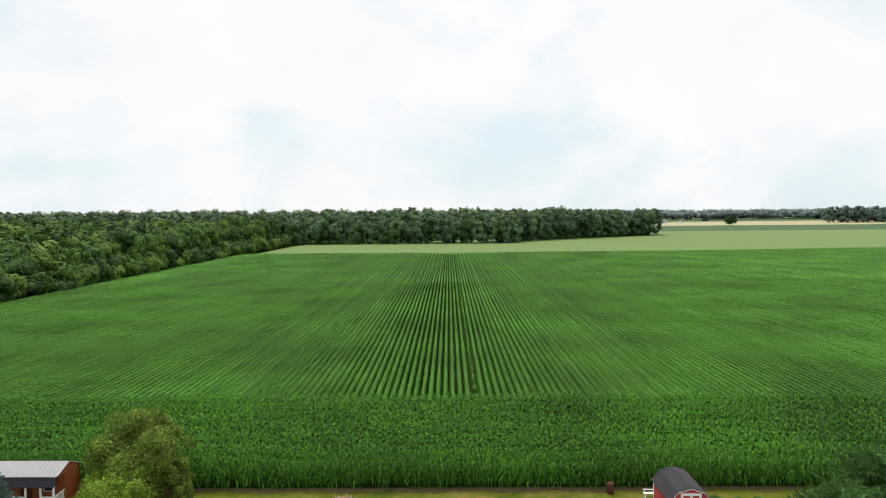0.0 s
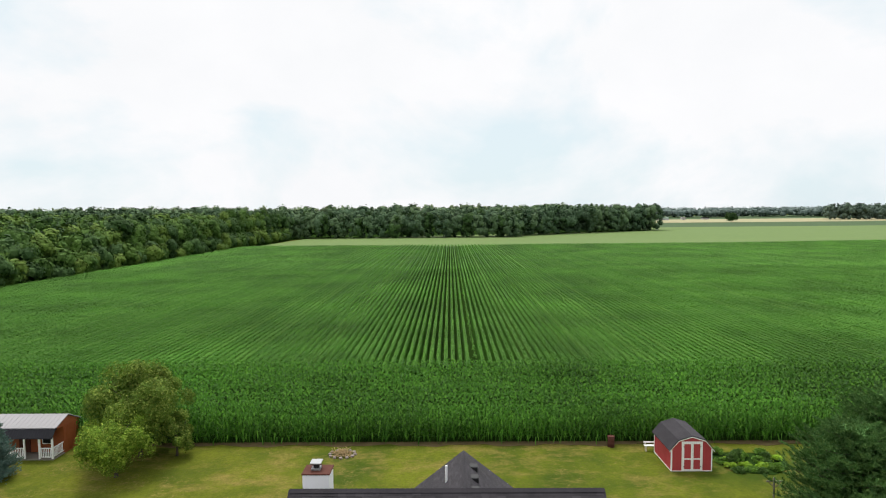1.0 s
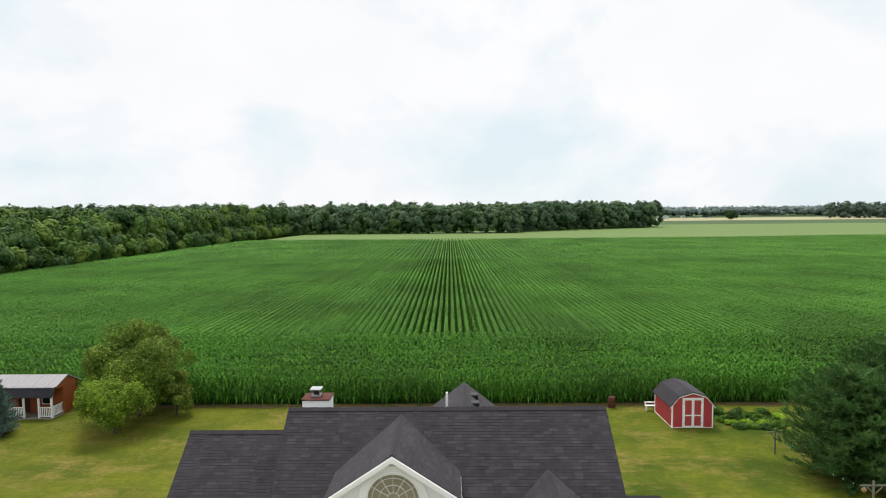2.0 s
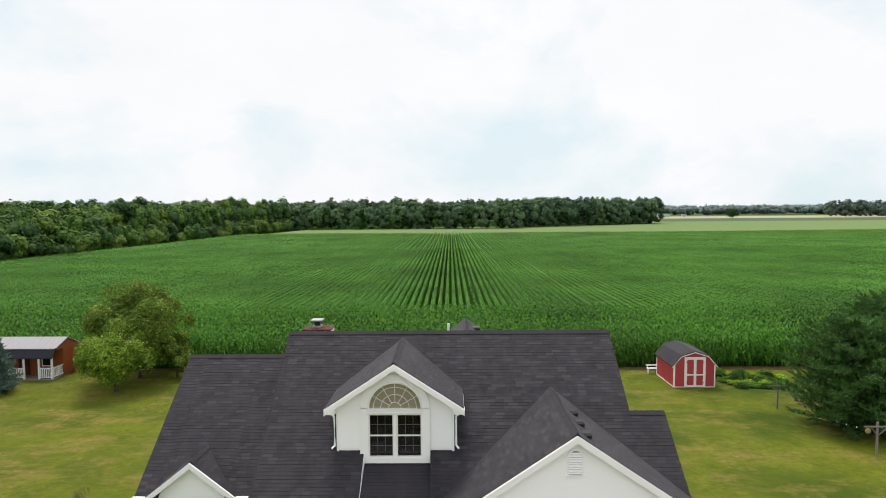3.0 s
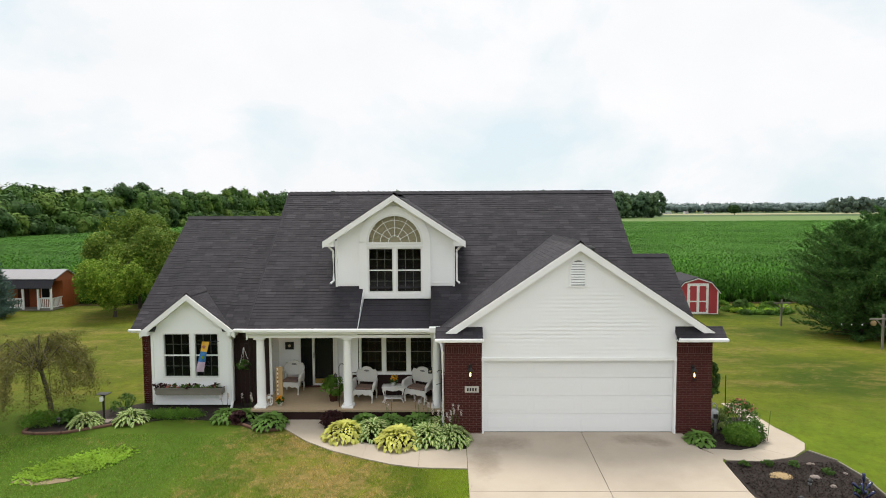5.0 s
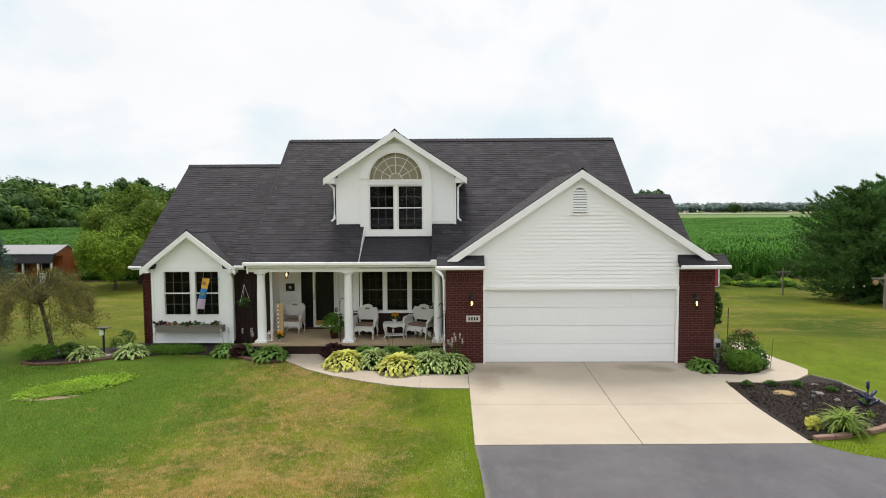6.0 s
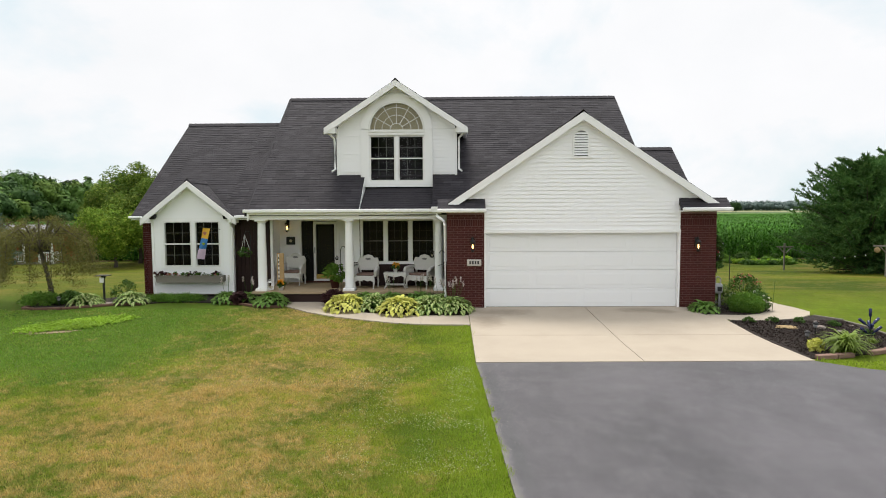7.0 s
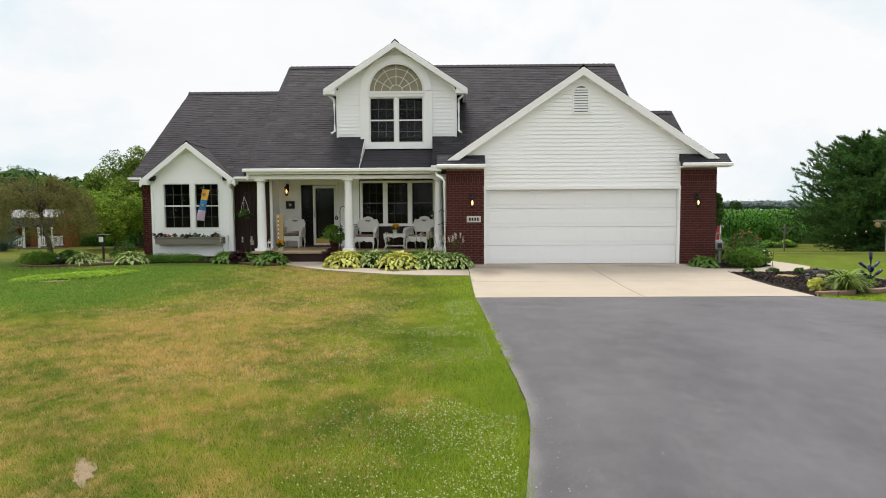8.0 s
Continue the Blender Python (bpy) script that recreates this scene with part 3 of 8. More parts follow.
def join(*lots):
    vs, fs, k = [], [], 0
    for v, f in lots:
        vs.append(v)
        fs.append(f + k)
        k += len(v)
    return np.concatenate(vs), np.concatenate(fs)


# ---- ground, fields, drive and walks ----
def make_ground():
    xs = np.unique(np.concatenate((np.linspace(-2500, -200, 8), np.linspace(-160, 160, 41), np.linspace(200, 2500, 8))))
    ys = np.unique(np.concatenate((np.linspace(-400, -30, 5), np.linspace(-20, 72, 93), np.linspace(80, 400, 20), np.linspace(500, 4500, 8))))
    gx, gy = np.meshgrid(xs, ys)
    z = np.interp(gy, (-80, 10, 12, 16, 19, 38, 48, 72, 5000), (-0.2, -0.16, -0.15, -0.04, 0.0, -1.2, -1.3, -1.5, -1.5))
    v = np.stack((gx, gy, z), -1).reshape(-1, 3)
    n, m = len(xs), len(ys)
    i = (np.arange(m - 1)[:, None] * n + np.arange(n - 1)).ravel()
    ob = raw("ground", v, np.stack((i, i + 1, i + n + 1, i + n), 1), M["lawn"])
    return tagged(ob, "mown grass lawn with dry patches", "ground", kind="structure")


def field(name, poly, z, material, label, category, depth=0.5):
    bm = slab(bmesh.new(), poly, lambda y: z, depth)
    return tagged(part(name, bm, material), label, category, kind="structure")


make_ground()
field("corn_soil", [(-125, 48.2), (600, 48.2), (600, 345), (-125, 345)], -1.27, M["soil"], "dark green floor under the corn, leaf shade in its colour", "soil", 0.4)
margin = [(x, 47.45 + 0.22 * math.sin(x * 0.9) + 0.15 * math.sin(x * 2.3 + 1)) for x in np.arange(-60, 60.1, 1.0)]
tagged(part("field_margin", slab(bmesh.new(), margin + [(60, 48.3), (-60, 48.3)], lambda y: -1.27, 0.1), M["margin"]), "brown bare earth strip before the corn", "soil", kind="structure")
# sheet added under the trees; its dark colour makes the gaps read as shade
field("wood_floor", [(-2400, 100), (-125, 105), (-113, 118), (-113, 432), (60, 458), (188, 548), (192, 1400), (-2400, 1400)], -1.1, M["soil"], "floor of the woods, coloured dark for shade between trees", "soil", 0.4)
field("pale_field", [(-112, 322), (150, 326), (300, 345), (700, 385), (700, 655), (200, 650), (186, 545), (-105, 432)], -0.95, M["bean"], "pale green low crop beyond the corn", "field")
field("green_field", [(-150, 640), (2300, 660), (2300, 1900), (-150, 1900)], -1.2, M["far_green"], "strip of darker green crop far off", "field")
field("wheat_field", [(200, 880), (620, 880), (900, 1000), (900, 1200), (200, 1150)], -1.0, M["wheat"], "strip of ripe tan wheat far off", "field")


def make_drive():
    drive = thing("driveway_slab", "beige concrete driveway with stained joints before the garage", "driveway", 3.6, 13.2, -0.05, kind="structure")
    top = lambda y: gz(y) + 0.04
    cells = (([(0.45, 10.42), (3.63, 10.47), (3.655, 12.0), (0.45, 12.0)], [(0.45, 12.0), (3.655, 12.0), (3.67, 12.70), (0.45, 12.70)]),
             ([(3.645, 10.47), (6.86, 10.52), (6.84, 12.0), (3.67, 12.0)], [(3.67, 12.0), (6.84, 12.0), (6.84, 12.72), (3.685, 12.70)]),
             ([(0.45, 12.715), (3.67, 12.715), (3.745, 16.12), (0.45, 16.12)],),
             ([(3.685, 12.715), (6.84, 12.735), (6.95, 14.3), (7.05, 14.45), (6.66, 15.0), (6.58, 16.12), (3.76, 16.12)],))
    for quad in cells:
        bm = bmesh.new()
        for poly in quad:
            slab(bm, poly, top, 0.14)
        ob = part("concrete_slab", bm, M["concrete"], drive)
        ob.matrix_parent_inverse = drive.matrix_basis.inverted()


make_drive()


def make_asphalt_drive():
    left = [(0.44, 10.40), (0.5, 9.43), (0.56, 7.46), (0.6, 6.13), (0.64, 5.18), (0.66, 4.45), (0.63, 3.89), (0.54, 3.24), (0.47, 2.82), (0.40, 2.4), (0.2, 0.5), (-0.3, -3.0), (-0.8, -14)]
    right = [(16, -14), (14.5, -2), (12.5, 4.0), (10.5, 7.3), (9.0, 9.0), (7.9, 9.72), (7.35, 10.02), (7.02, 10.35), (6.87, 10.50)]
    bm = slab(bmesh.new(), left[::-1] + [(3.63, 10.45)] + right[::-1], lambda y: gz(min(y, 10)) + 0.035, 0.2)
    tagged(part("asphalt_drive", bm, M["asphalt"]), "worn grey asphalt drive with pale grit", "driveway", kind="structure")


make_asphalt_drive()


def make_walk(name, outer, inner, label):
    w = thing(name, label, "walkway", outer[0][0], outer[0][1], gz(outer[0][1]), kind="structure")
    top = lambda y: gz(y) + 0.028
    for i in range(len(outer) - 1):
        a, b, c, d = (Vector(p) for p in (outer[i], outer[i + 1], inner[i + 1], inner[i]))
        m = (a + b + c + d) / 4
        poly = [tuple(m + (p - m) * 0.994) for p in (a, b, c, d)]
        ob = part("concrete_slab", slab(bmesh.new(), poly, top, 0.12), M["concrete"], w)
        ob.matrix_parent_inverse = w.matrix_basis.inverted()


make_walk("front_walk", [(-4.95, 17.12), (-4.9, 16.45), (-4.0, 15.5), (-3.2, 14.92), (-2.3, 14.45), (-1.5, 14.1), (-0.8, 13.92), (0.44, 13.86)],
          [(-3.75, 17.12), (-3.72, 16.45), (-3.5, 15.98), (-2.9, 15.62), (-2.28, 15.37), (-1.6, 15.14), (-0.8, 15.02), (0.44, 15.0)],
          "curved pale concrete walk to the porch step")
make_walk("side_walk", [(7.08, 14.35), (7.97, 14.29), (8.89, 14.54), (9.43, 14.97), (9.68, 15.39), (9.61, 15.92), (9.46, 16.53), (9.42, 17.3), (9.4, 18.6)],
          [(6.75, 15.05), (7.71, 14.95), (8.2, 15.12), (8.5, 15.4), (8.7, 15.7), (8.9, 16.1), (8.95, 16.6), (8.9, 17.3), (8.85, 18.6)],
          "pale concrete path curving round the garage corner")


def mulch_bed(name, poly, label):
    bm = slab(bmesh.new(), poly, lambda y: gz(y) + 0.03, 0.1)
    return tagged(part(name, bm, M["mulch"]), label, "mulch bed", kind="structure")


mulch_bed("porch_bed", [(-3.72, 17.1), (-3.69, 16.45), (-3.47, 16.0), (-2.88, 15.65), (-2.27, 15.40), (-1.59, 15.17), (-0.8, 15.05), (0.43, 15.03), (0.43, 16.0), (0.9, 16.02), (-0.15, 16.05), (-0.15, 17.1)], "dark mulch bed before the porch")
mulch_bed("bay_bed", [(-12.4, 16.1), (-12.0, 16.02), (-11.25, 16.07), (-10.85, 16.3), (-10.1, 16.74), (-9.3, 16.95), (-8.8, 17.15), (-8.25, 17.2), (-7.75, 17.15), (-6.9, 17.0), (-6.2, 16.74), (-5.55, 16.25), (-4.97, 16.35), (-4.97, 17.1), (-6.1, 17.1), (-6.1, 18.6), (-10.2, 18.6), (-11.0, 18.0), (-12.0, 17.6), (-12.5, 16.8)], "dark mulch bed with timber edging under the bay window")
mulch_bed("corner_bed", [(6.62, 15.05), (7.7, 14.97), (8.2, 15.14), (8.5, 15.42), (8.7, 15.72), (8.88, 16.1), (8.93, 16.6), (8.88, 17.3), (7.42, 17.3), (7.42, 16.06), (6.6, 16.06)], "mulch bed at the garage corner")
mulch_bed("drive_bed", [(7.06, 14.3), (6.97, 14.2), (6.87, 12.6), (6.88, 10.75), (7.3, 10.82), (7.8, 10.95), (8.4, 11.15), (8.9, 11.42), (9.5, 11.9), (9.75, 12.4), (9.9, 13.3), (9.84, 14.28), (9.44, 14.9), (8.9, 14.50), (7.97, 14.26)], "dark mulch bed beside the drive")


# ---- the house ----
house = thing("house", "white-sided house with red brick piers and dark shingle roof", "house", -1.4, 21.0, 0.0)


def hp(name, bm, material, parent=None, label=""):
    """A part of the house, given in world axes."""
    ob = part(name, bm, material, parent or house, label)
    if parent is None:
        ob.matrix_parent_inverse = house.matrix_basis.inverted()
    return ob


def roof_plane(name, eave, along, up, width, length, label="", separate=False, tab=0.305, show=0.127):
    """A roof slope with its deck and overlapping shingles. eave: lower corner; along and up: directions; sizes in metres."""
    o, u, v = Vector(eave), Vector(along).normalized(), Vector(up).normalized()
    w = u.cross(v).normalized()
    if w.z < 0:
        w = -w
    bm = bmesh.new()
    cs = [o, o + u * width, o + u * width + v * length, o + v * length]
    t = [bm.verts.new(c - w * 0.007) for c in cs]
    b = [bm.verts.new(c - w * 0.13) for c in cs]
    bm.faces.new(t)
    bm.faces.new(b[::-1])
    for i in range(4):
        bm.faces.new((t[i], b[i], b[(i + 1) % 4], t[(i + 1) % 4]))
    bmesh.ops.recalc_face_normals(bm, faces=bm.faces)
    deck = hp(name, bm, M["shingle"], None, label)
    vs, fs = [], []
    r = np.random.default_rng(int(abs(eave[0] * 37 + eave[1] * 11 + width * 5)) + 3)
    n = int(length / show)
    for k in range(n + 1):
        a, bb = k * show, min((k + 1) * show + 0.01, length)
        x = -float(r.random()) * tab
        while x < width:
            x1 = min(x + tab * (0.8 + 0.4 * float(r.random())), width)
            x0 = max(x, 0.0)
            lift = 0.005 + 0.007 * float(r.random())
            if x1 - x0 > 0.02:
                g = 0.003
                p = [o + u * (x0 + g) + v * a + w * lift, o + u * (x1 - g) + v * a + w * lift, o + u * (x1 - g) + v * bb + w * 0.002, o + u * (x0 + g) + v * bb + w * 0.002,
                     o + u * (x0 + g) + v * a - w * 0.006, o + u * (x1 - g) + v * a - w * 0.006]
                i = len(vs)
                vs += [tuple(q) for q in p]
                fs += [(i, i + 1, i + 2, i + 3), (i + 4, i + 5, i + 1, i)]
            x = x1
    if separate:
        base = None
        for j in range(0, len(vs), 6):
            c = Vector(vs[j])
            raw("shingle", [Vector(q) - c for q in vs[j:j + 6]], [(0, 1, 2, 3), (4, 5, 1, 0)], M["shingle"], deck).location = c
    else:
        tagged(raw("shingles", vs, fs, M["shingle"], deck), kind="stuff")
    return deck


def ridge_cap(a, b, parent, step=0.2):
    """Bent cap shingles along a ridge."""
    a, b = Vector(a), Vector(b)
    d = (b - a).normalized()
    s = d.cross(Vector((0, 0, 1))).normalized()
    p, q = Vector((0, 0, 0)), d * (step + 0.03)
    up, e = Vector((0, 0, 1)), s * 0.13
    vs = [p + e - up * 0.085, p + up * 0.034, p - e - up * 0.085, q + e - up * 0.095, q + up * 0.020, q - e - up * 0.095]
    first = raw("ridge_cap", vs, [(0, 1, 4, 3), (1, 2, 5, 4)], M["shingle"], parent)
    first.location = a
    for k in range(1, int((b - a).length / step)):
        again(first, Matrix.Translation(a + d * step * k), parent)


S = 0.815          # main pitch
EV, RG = 17.10, 22.43
zr = lambda y: 7.07 - S * (RG - y)
up_main = (0, 1, S)
L_main = (RG - EV) * math.hypot(1, S)
roof_main = roof_plane("roof", (-6.2, EV, zr(EV)), (1, 0, 0), up_main, 3.40, L_main, "dark grey asphalt shingle main roof")
mid_y = 18.5
roof_plane("roof", (-2.8, mid_y, zr(mid_y)), (1, 0, 0), up_main, 2.2, (RG - mid_y) * math.hypot(1, S))
roof_plane("roof", (-0.6, EV, zr(EV)), (1, 0, 0), up_main, 6.85, L_main)
roof_plane("roof", (6.25, 27.75, zr(EV)), (-1, 0, 0), (0, -1, S), 12.45, L_main)
ridge_cap((-6.2, RG, 7.09), (6.25, RG, 7.09), roof_main)
# low-pitched strip of roof under the dormer, its shingles one by one
low_s = (3.50 - zr(EV)) / (mid_y + 0.05 - EV)
roof_plane("porch_roof", (-2.8, EV, zr(EV)), (1, 0, 0), (0, 1, low_s), 2.2, (mid_y + 0.05 - EV) * math.hypot(1, low_s), "shallow strip of shingles below the dormer", True)
for x in (-2.8, -0.6):
    bm = bmesh.new()
    poly = [(EV, zr(EV)), (mid_y, zr(mid_y) + 0.012), (mid_y, 3.45)]
    a = [bm.verts.new((x - 0.006, y, z)) for y, z in poly]
    b = [bm.verts.new((x + 0.006, y, z)) for y, z in poly]
    bm.faces.new(a)
    bm.faces.new(b[::-1])
    for i in range(3):
        bm.faces.new((a[i], a[(i + 1) % 3], b[(i + 1) % 3], b[i]))
    bmesh.ops.recalc_face_normals(bm, faces=bm.faces)
    hp("flashing", bm, M["trim"] if x < -2 else M["shingle"])
# raised edge of the main roof over the lower wing
for x in (-6.26,):
    bm = bmesh.new()
    ends = [(x + dx, y, zr(y) + dz) for y in (EV, RG) for dx, dz in ((0, -0.12), (0.07, -0.12), (0.07, 0.02), (0, 0.02))]
    p = [bm.verts.new(q) for q in ends]
    for f in ((0, 1, 2, 3), (7, 6, 5, 4), (0, 4, 5, 1), (1, 5, 6, 2), (2, 6, 7, 3), (3, 7, 4, 0)):
        bm.faces.new([p[i] for i in f])
    bmesh.ops.recalc_face_normals(bm, faces=bm.faces)
    hp("rake_edge", bm, M["shingle"])
# left wing
roof_left = roof_plane("roof", (-10.22, 18.03, 2.62), (1, 0, 0), (0, 1, 0.79), 0.73, (22.49 - 18.03) * math.hypot(1, 0.79), "shingle roof of the lower wing")
roof_plane("roof", (-9.49, 18.36, 2.62 + 0.33 * 0.79), (1, 0, 0), (0, 1, 0.79), 2.2, (22.49 - 18.36) * math.hypot(1, 0.79))
roof_plane("roof", (-7.29, 18.03, 2.62), (1, 0, 0), (0, 1, 0.79), 1.12, (22.49 - 18.03) * math.hypot(1, 0.79))
roof_plane("roof", (-6.17, 26.95, 2.62), (-1, 0, 0), (0, -1, 0.79), 4.05, (26.95 - 22.49) * math.hypot(1, 0.79))
ridge_cap((-10.22, 22.49, 6.16), (-6.2, 22.49, 6.16), roof_left)
# right wing behind the garage
roof_right = roof_plane("roof", (6.2, EV, zr(EV)), (1, 0, 0), up_main, 1.25, (19.66 - EV) * math.hypot(1, S), "shingle roof behind the garage gable")
roof_plane("roof", (7.45, 22.2, zr(EV)), (-1, 0, 0), (0, -1, S), 1.3, (22.2 - 19.66) * math.hypot(1, S))
ridge_cap((6.2, 19.66, zr(19.66) + 0.02), (7.45, 19.66, zr(19.66) + 0.02), roof_right)
# garage gable
GX, GZ, GS = 3.63, 5.46, 0.67
roof_gar = roof_plane("garage_roof", (GX - 3.95, 20.7, GZ - 3.95 * GS), (0, -1, 0), (1, 0, GS), 4.82, 3.95 * math.hypot(1, GS), "shingle roof of the front garage gable")
roof_plane("garage_roof", (GX + 3.95, 15.88, GZ - 3.95 * GS), (0, 1, 0), (-1, 0, GS), 4.82, 3.95 * math.hypot(1, GS))
ridge_cap((GX, 15.88, GZ + 0.02), (GX, 20.4, GZ + 0.02), roof_gar)
# dormer
DX, DZ, DS = -1.775, 6.89, 0.653
roof_dorm = roof_plane("dormer_roof", (DX - 2.26, 22.3, DZ - 2.26 * DS), (0, -1, 0), (1, 0, DS), 4.02, 2.26 * math.hypot(1, DS), "shingle roof of the gabled dormer")
roof_plane("dormer_roof", (DX + 2.26, 18.28, DZ - 2.26 * DS), (0, 1, 0), (-1, 0, DS), 4.02, 2.26 * math.hypot(1, DS))
ridge_cap((DX, 18.28, DZ + 0.02), (DX, 22.15, DZ + 0.02), roof_dorm)
# bay gable
BX, BZ, BS = -8.39, 3.75, 0.79
roof_bay = roof_plane("bay_roof", (BX - 1.5, 19.7, BZ - 1.5 * BS), (0, -1, 0), (1, 0, BS), 1.65, 1.5 * math.hypot(1, BS), "small shingle roof over the bay")
roof_plane("bay_roof", (BX + 1.5, 18.05, BZ - 1.5 * BS), (0, 1, 0), (-1, 0, BS), 1.65, 1.5 * math.hypot(1, BS))
ridge_cap((BX, 18.05, BZ + 0.02), (BX, 19.5, BZ + 0.02), roof_bay)
# rear gable, seen over the ridge
RX, RZ, RS = 0.78, 6.80, 0.78
roof_rear = roof_plane("rear_roof", (RX - 3.8, 26.9, RZ - 3.8 * RS), (0, -1, 0), (1, 0, RS), 4.6, 3.8 * math.hypot(1, RS), "shingle roof of the rear gable")
roof_plane("rear_roof", (RX + 3.8, 22.3, RZ - 3.8 * RS), (0, 1, 0), (-1, 0, RS), 4.6, 3.8 * math.hypot(1, RS))
ridge_cap((RX, 22.7, RZ + 0.02), (RX, 26.9, RZ + 0.02), roof_rear)


def rake(name, cx, top, half, slope, y0, y1, w, drop=0.0):
    """The two white boards along a gable's slopes, mitred at the peak."""
    for s in (-1, 1):
        poly = [(cx, top), (cx + s * half, top - half * slope), (cx + s * half, top - half * slope - w), (cx, top - w)]
        hp(name, prism(bmesh.new(), poly, y0, y1), M["trim"])


rake("rake_board", GX, GZ - 0.02, 3.74, GS, 15.83, 15.89, 0.22)
rake("rake_board", DX, DZ - 0.02, 2.28, DS, 18.22, 18.29, 0.20)
rake("rake_board", BX, BZ - 0.02, 1.53, BS, 17.99, 18.06, 0.19)
rake("rake_soffit", GX, GZ - 0.18, 3.7, GS, 15.89, 16.05, 0.03)
rake("rake_soffit", DX, DZ - 0.15, 2.2, DS, 18.29, 18.56, 0.03)
rake("rake_soffit", BX, BZ - 0.16, 1.45, BS, 18.06, 18.23, 0.03)
rake("rake_board", RX, RZ - 0.02, 3.8, RS, 26.9, 26.95, 0.2)
for x0, x1 in ((-6.18, -6.14), (6.19, 6.23)):
    for y0, sg in ((EV, 1), (27.75, -1)):
        bm = bmesh.new()
        pts = [(y0, zr(EV) - 0.09), (RG, 6.97), (RG, 6.80), (y0, zr(EV) - 0.26)]
        a = [bm.verts.new((x0, y, z)) for y, z in pts]
        b = [bm.verts.new((x1, y, z)) for y, z in pts]
        bm.faces.new(a)
        bm.faces.new(b[::-1])
        for i in range(4):
            bm.faces.new((a[i], a[(i + 1) % 4], b[(i + 1) % 4], b[i]))
        bmesh.ops.recalc_face_normals(bm, faces=bm.faces)
        hp("rake_board", bm, M["trim"])


def planks(wall, y, z0, z1, lo, hi, step=0.2, holes=(), lip=0.021):
    """Lapped boards on a wall facing the front: lo(z) and hi(z) bound each board, holes are (x0, x1, z0, z1)."""
    z = z0
    while z < z1 - 0.02:
        t = min(z + step, z1)
        spans = [(lo(z), hi(z), lo(t), hi(t))]
        for hx0, hx1, hz0, hz1 in holes:
            if z < hz1 - 0.01 and t > hz0 + 0.01:
                nxt = []
                for a, b, c, d in spans:
                    if hx0 > a:
                        nxt.append((a, min(b, hx0), c, min(d, hx0)))
                    if hx1 < b:
                        nxt.append((max(a, hx1), b, max(c, hx1), d))
                spans = nxt
        for a, b, c, d in spans:
            if b - a < 0.02:
                continue
            if d <= c:
                c = d = (c + d) / 2
            bm = bmesh.new()
            p = [bm.verts.new(q) for q in ((a, y - lip, z), (b, y - lip, z), (d, y - 0.006, t), (c, y - 0.006, t), (a, y + 0.002, z), (b, y + 0.002, z))]
            bm.faces.new(p[:4])
            bm.faces.new((p[4], p[5], p[1], p[0]))
            bmesh.ops.remove_doubles(bm, verts=bm.verts, dist=0.001)
            hp("siding_board", bm, M["siding"], wall)
        z = t


def bricks(wall, x0, x1, z0, z1, y, single=False, holes=()):
    """Running-bond brickwork on a wall facing the front."""
    L, Hh, j = 0.203, 0.067, 0.012
    vs, fs, first, row = [], [], None, 0
    z = z0
    while z + Hh <= z1 + 0.01:
        soldier = z1 - 0.42 < z < z1 - 0.20 and z1 > 2.3
        h = 0.2 if soldier else Hh
        ln = Hh if soldier else L
        x = x0 - (0 if row % 2 or soldier else ln / 2)
        while x < x1 - 0.012:
            a, b = max(x, x0), min(x + ln - j, x1)
            if b - a > 0.012 and not any(hx0 < (a + b) / 2 < hx1 and hz0 < z + h / 2 < hz1 for hx0, hx1, hz0, hz1 in holes):
                d = y - 0.010 - 0.004 * float(rng.random())
                p = [(a, d, z), (b, d, z), (b, d, z + h - j), (a, d, z + h - j), (a, y + 0.02, z), (b, y + 0.02, z), (b, y + 0.02, z + h - j), (a, y + 0.02, z + h - j)]
                q = [(0, 1, 2, 3), (4, 5, 1, 0), (3, 2, 6, 7), (4, 0, 3, 7), (1, 5, 6, 2)]
                if single:
                    c = Vector(((a + b) / 2, y, z))
                    raw("brick", [Vector(v) - c for v in p], q, M["brick"], wall).location = c
                else:
                    i = len(vs)
                    vs += p
                    fs += [tuple(i + k for k in f) for f in q]
            x += ln
        z += h
        row += 1
    if not single:
        tagged(raw("bricks", vs, fs, M["brick"], wall), kind="stuff")


def wall_parts(x0, x1, z0, z1, y0, y1, holes):
    """Boxes of a wall that leave its openings free."""
    xs = sorted({x0, x1, *(h[0] for h in holes), *(h[1] for h in holes)})
    rows = []
    for a, b in zip(xs, xs[1:]):
        cuts = sorted((h[2], h[3]) for h in holes if h[0] <= a + 1e-6 and h[1] >= b - 1e-6)
        z = z0
        for c, d in cuts:
            if c > z:
                rows.append((a, b, y0, y1, z, c))
            z = d
        if z < z1:
            rows.append((a, b, y0, y1, z, z1))
    return rows


def sheet_pane(x0, x1, z0, z1, y):
    bm = bmesh.new()
    bm.faces.new([bm.verts.new(p) for p in ((x0, y, z0), (x1, y, z0), (x1, y, z1), (x0, y, z1))])
    return bm


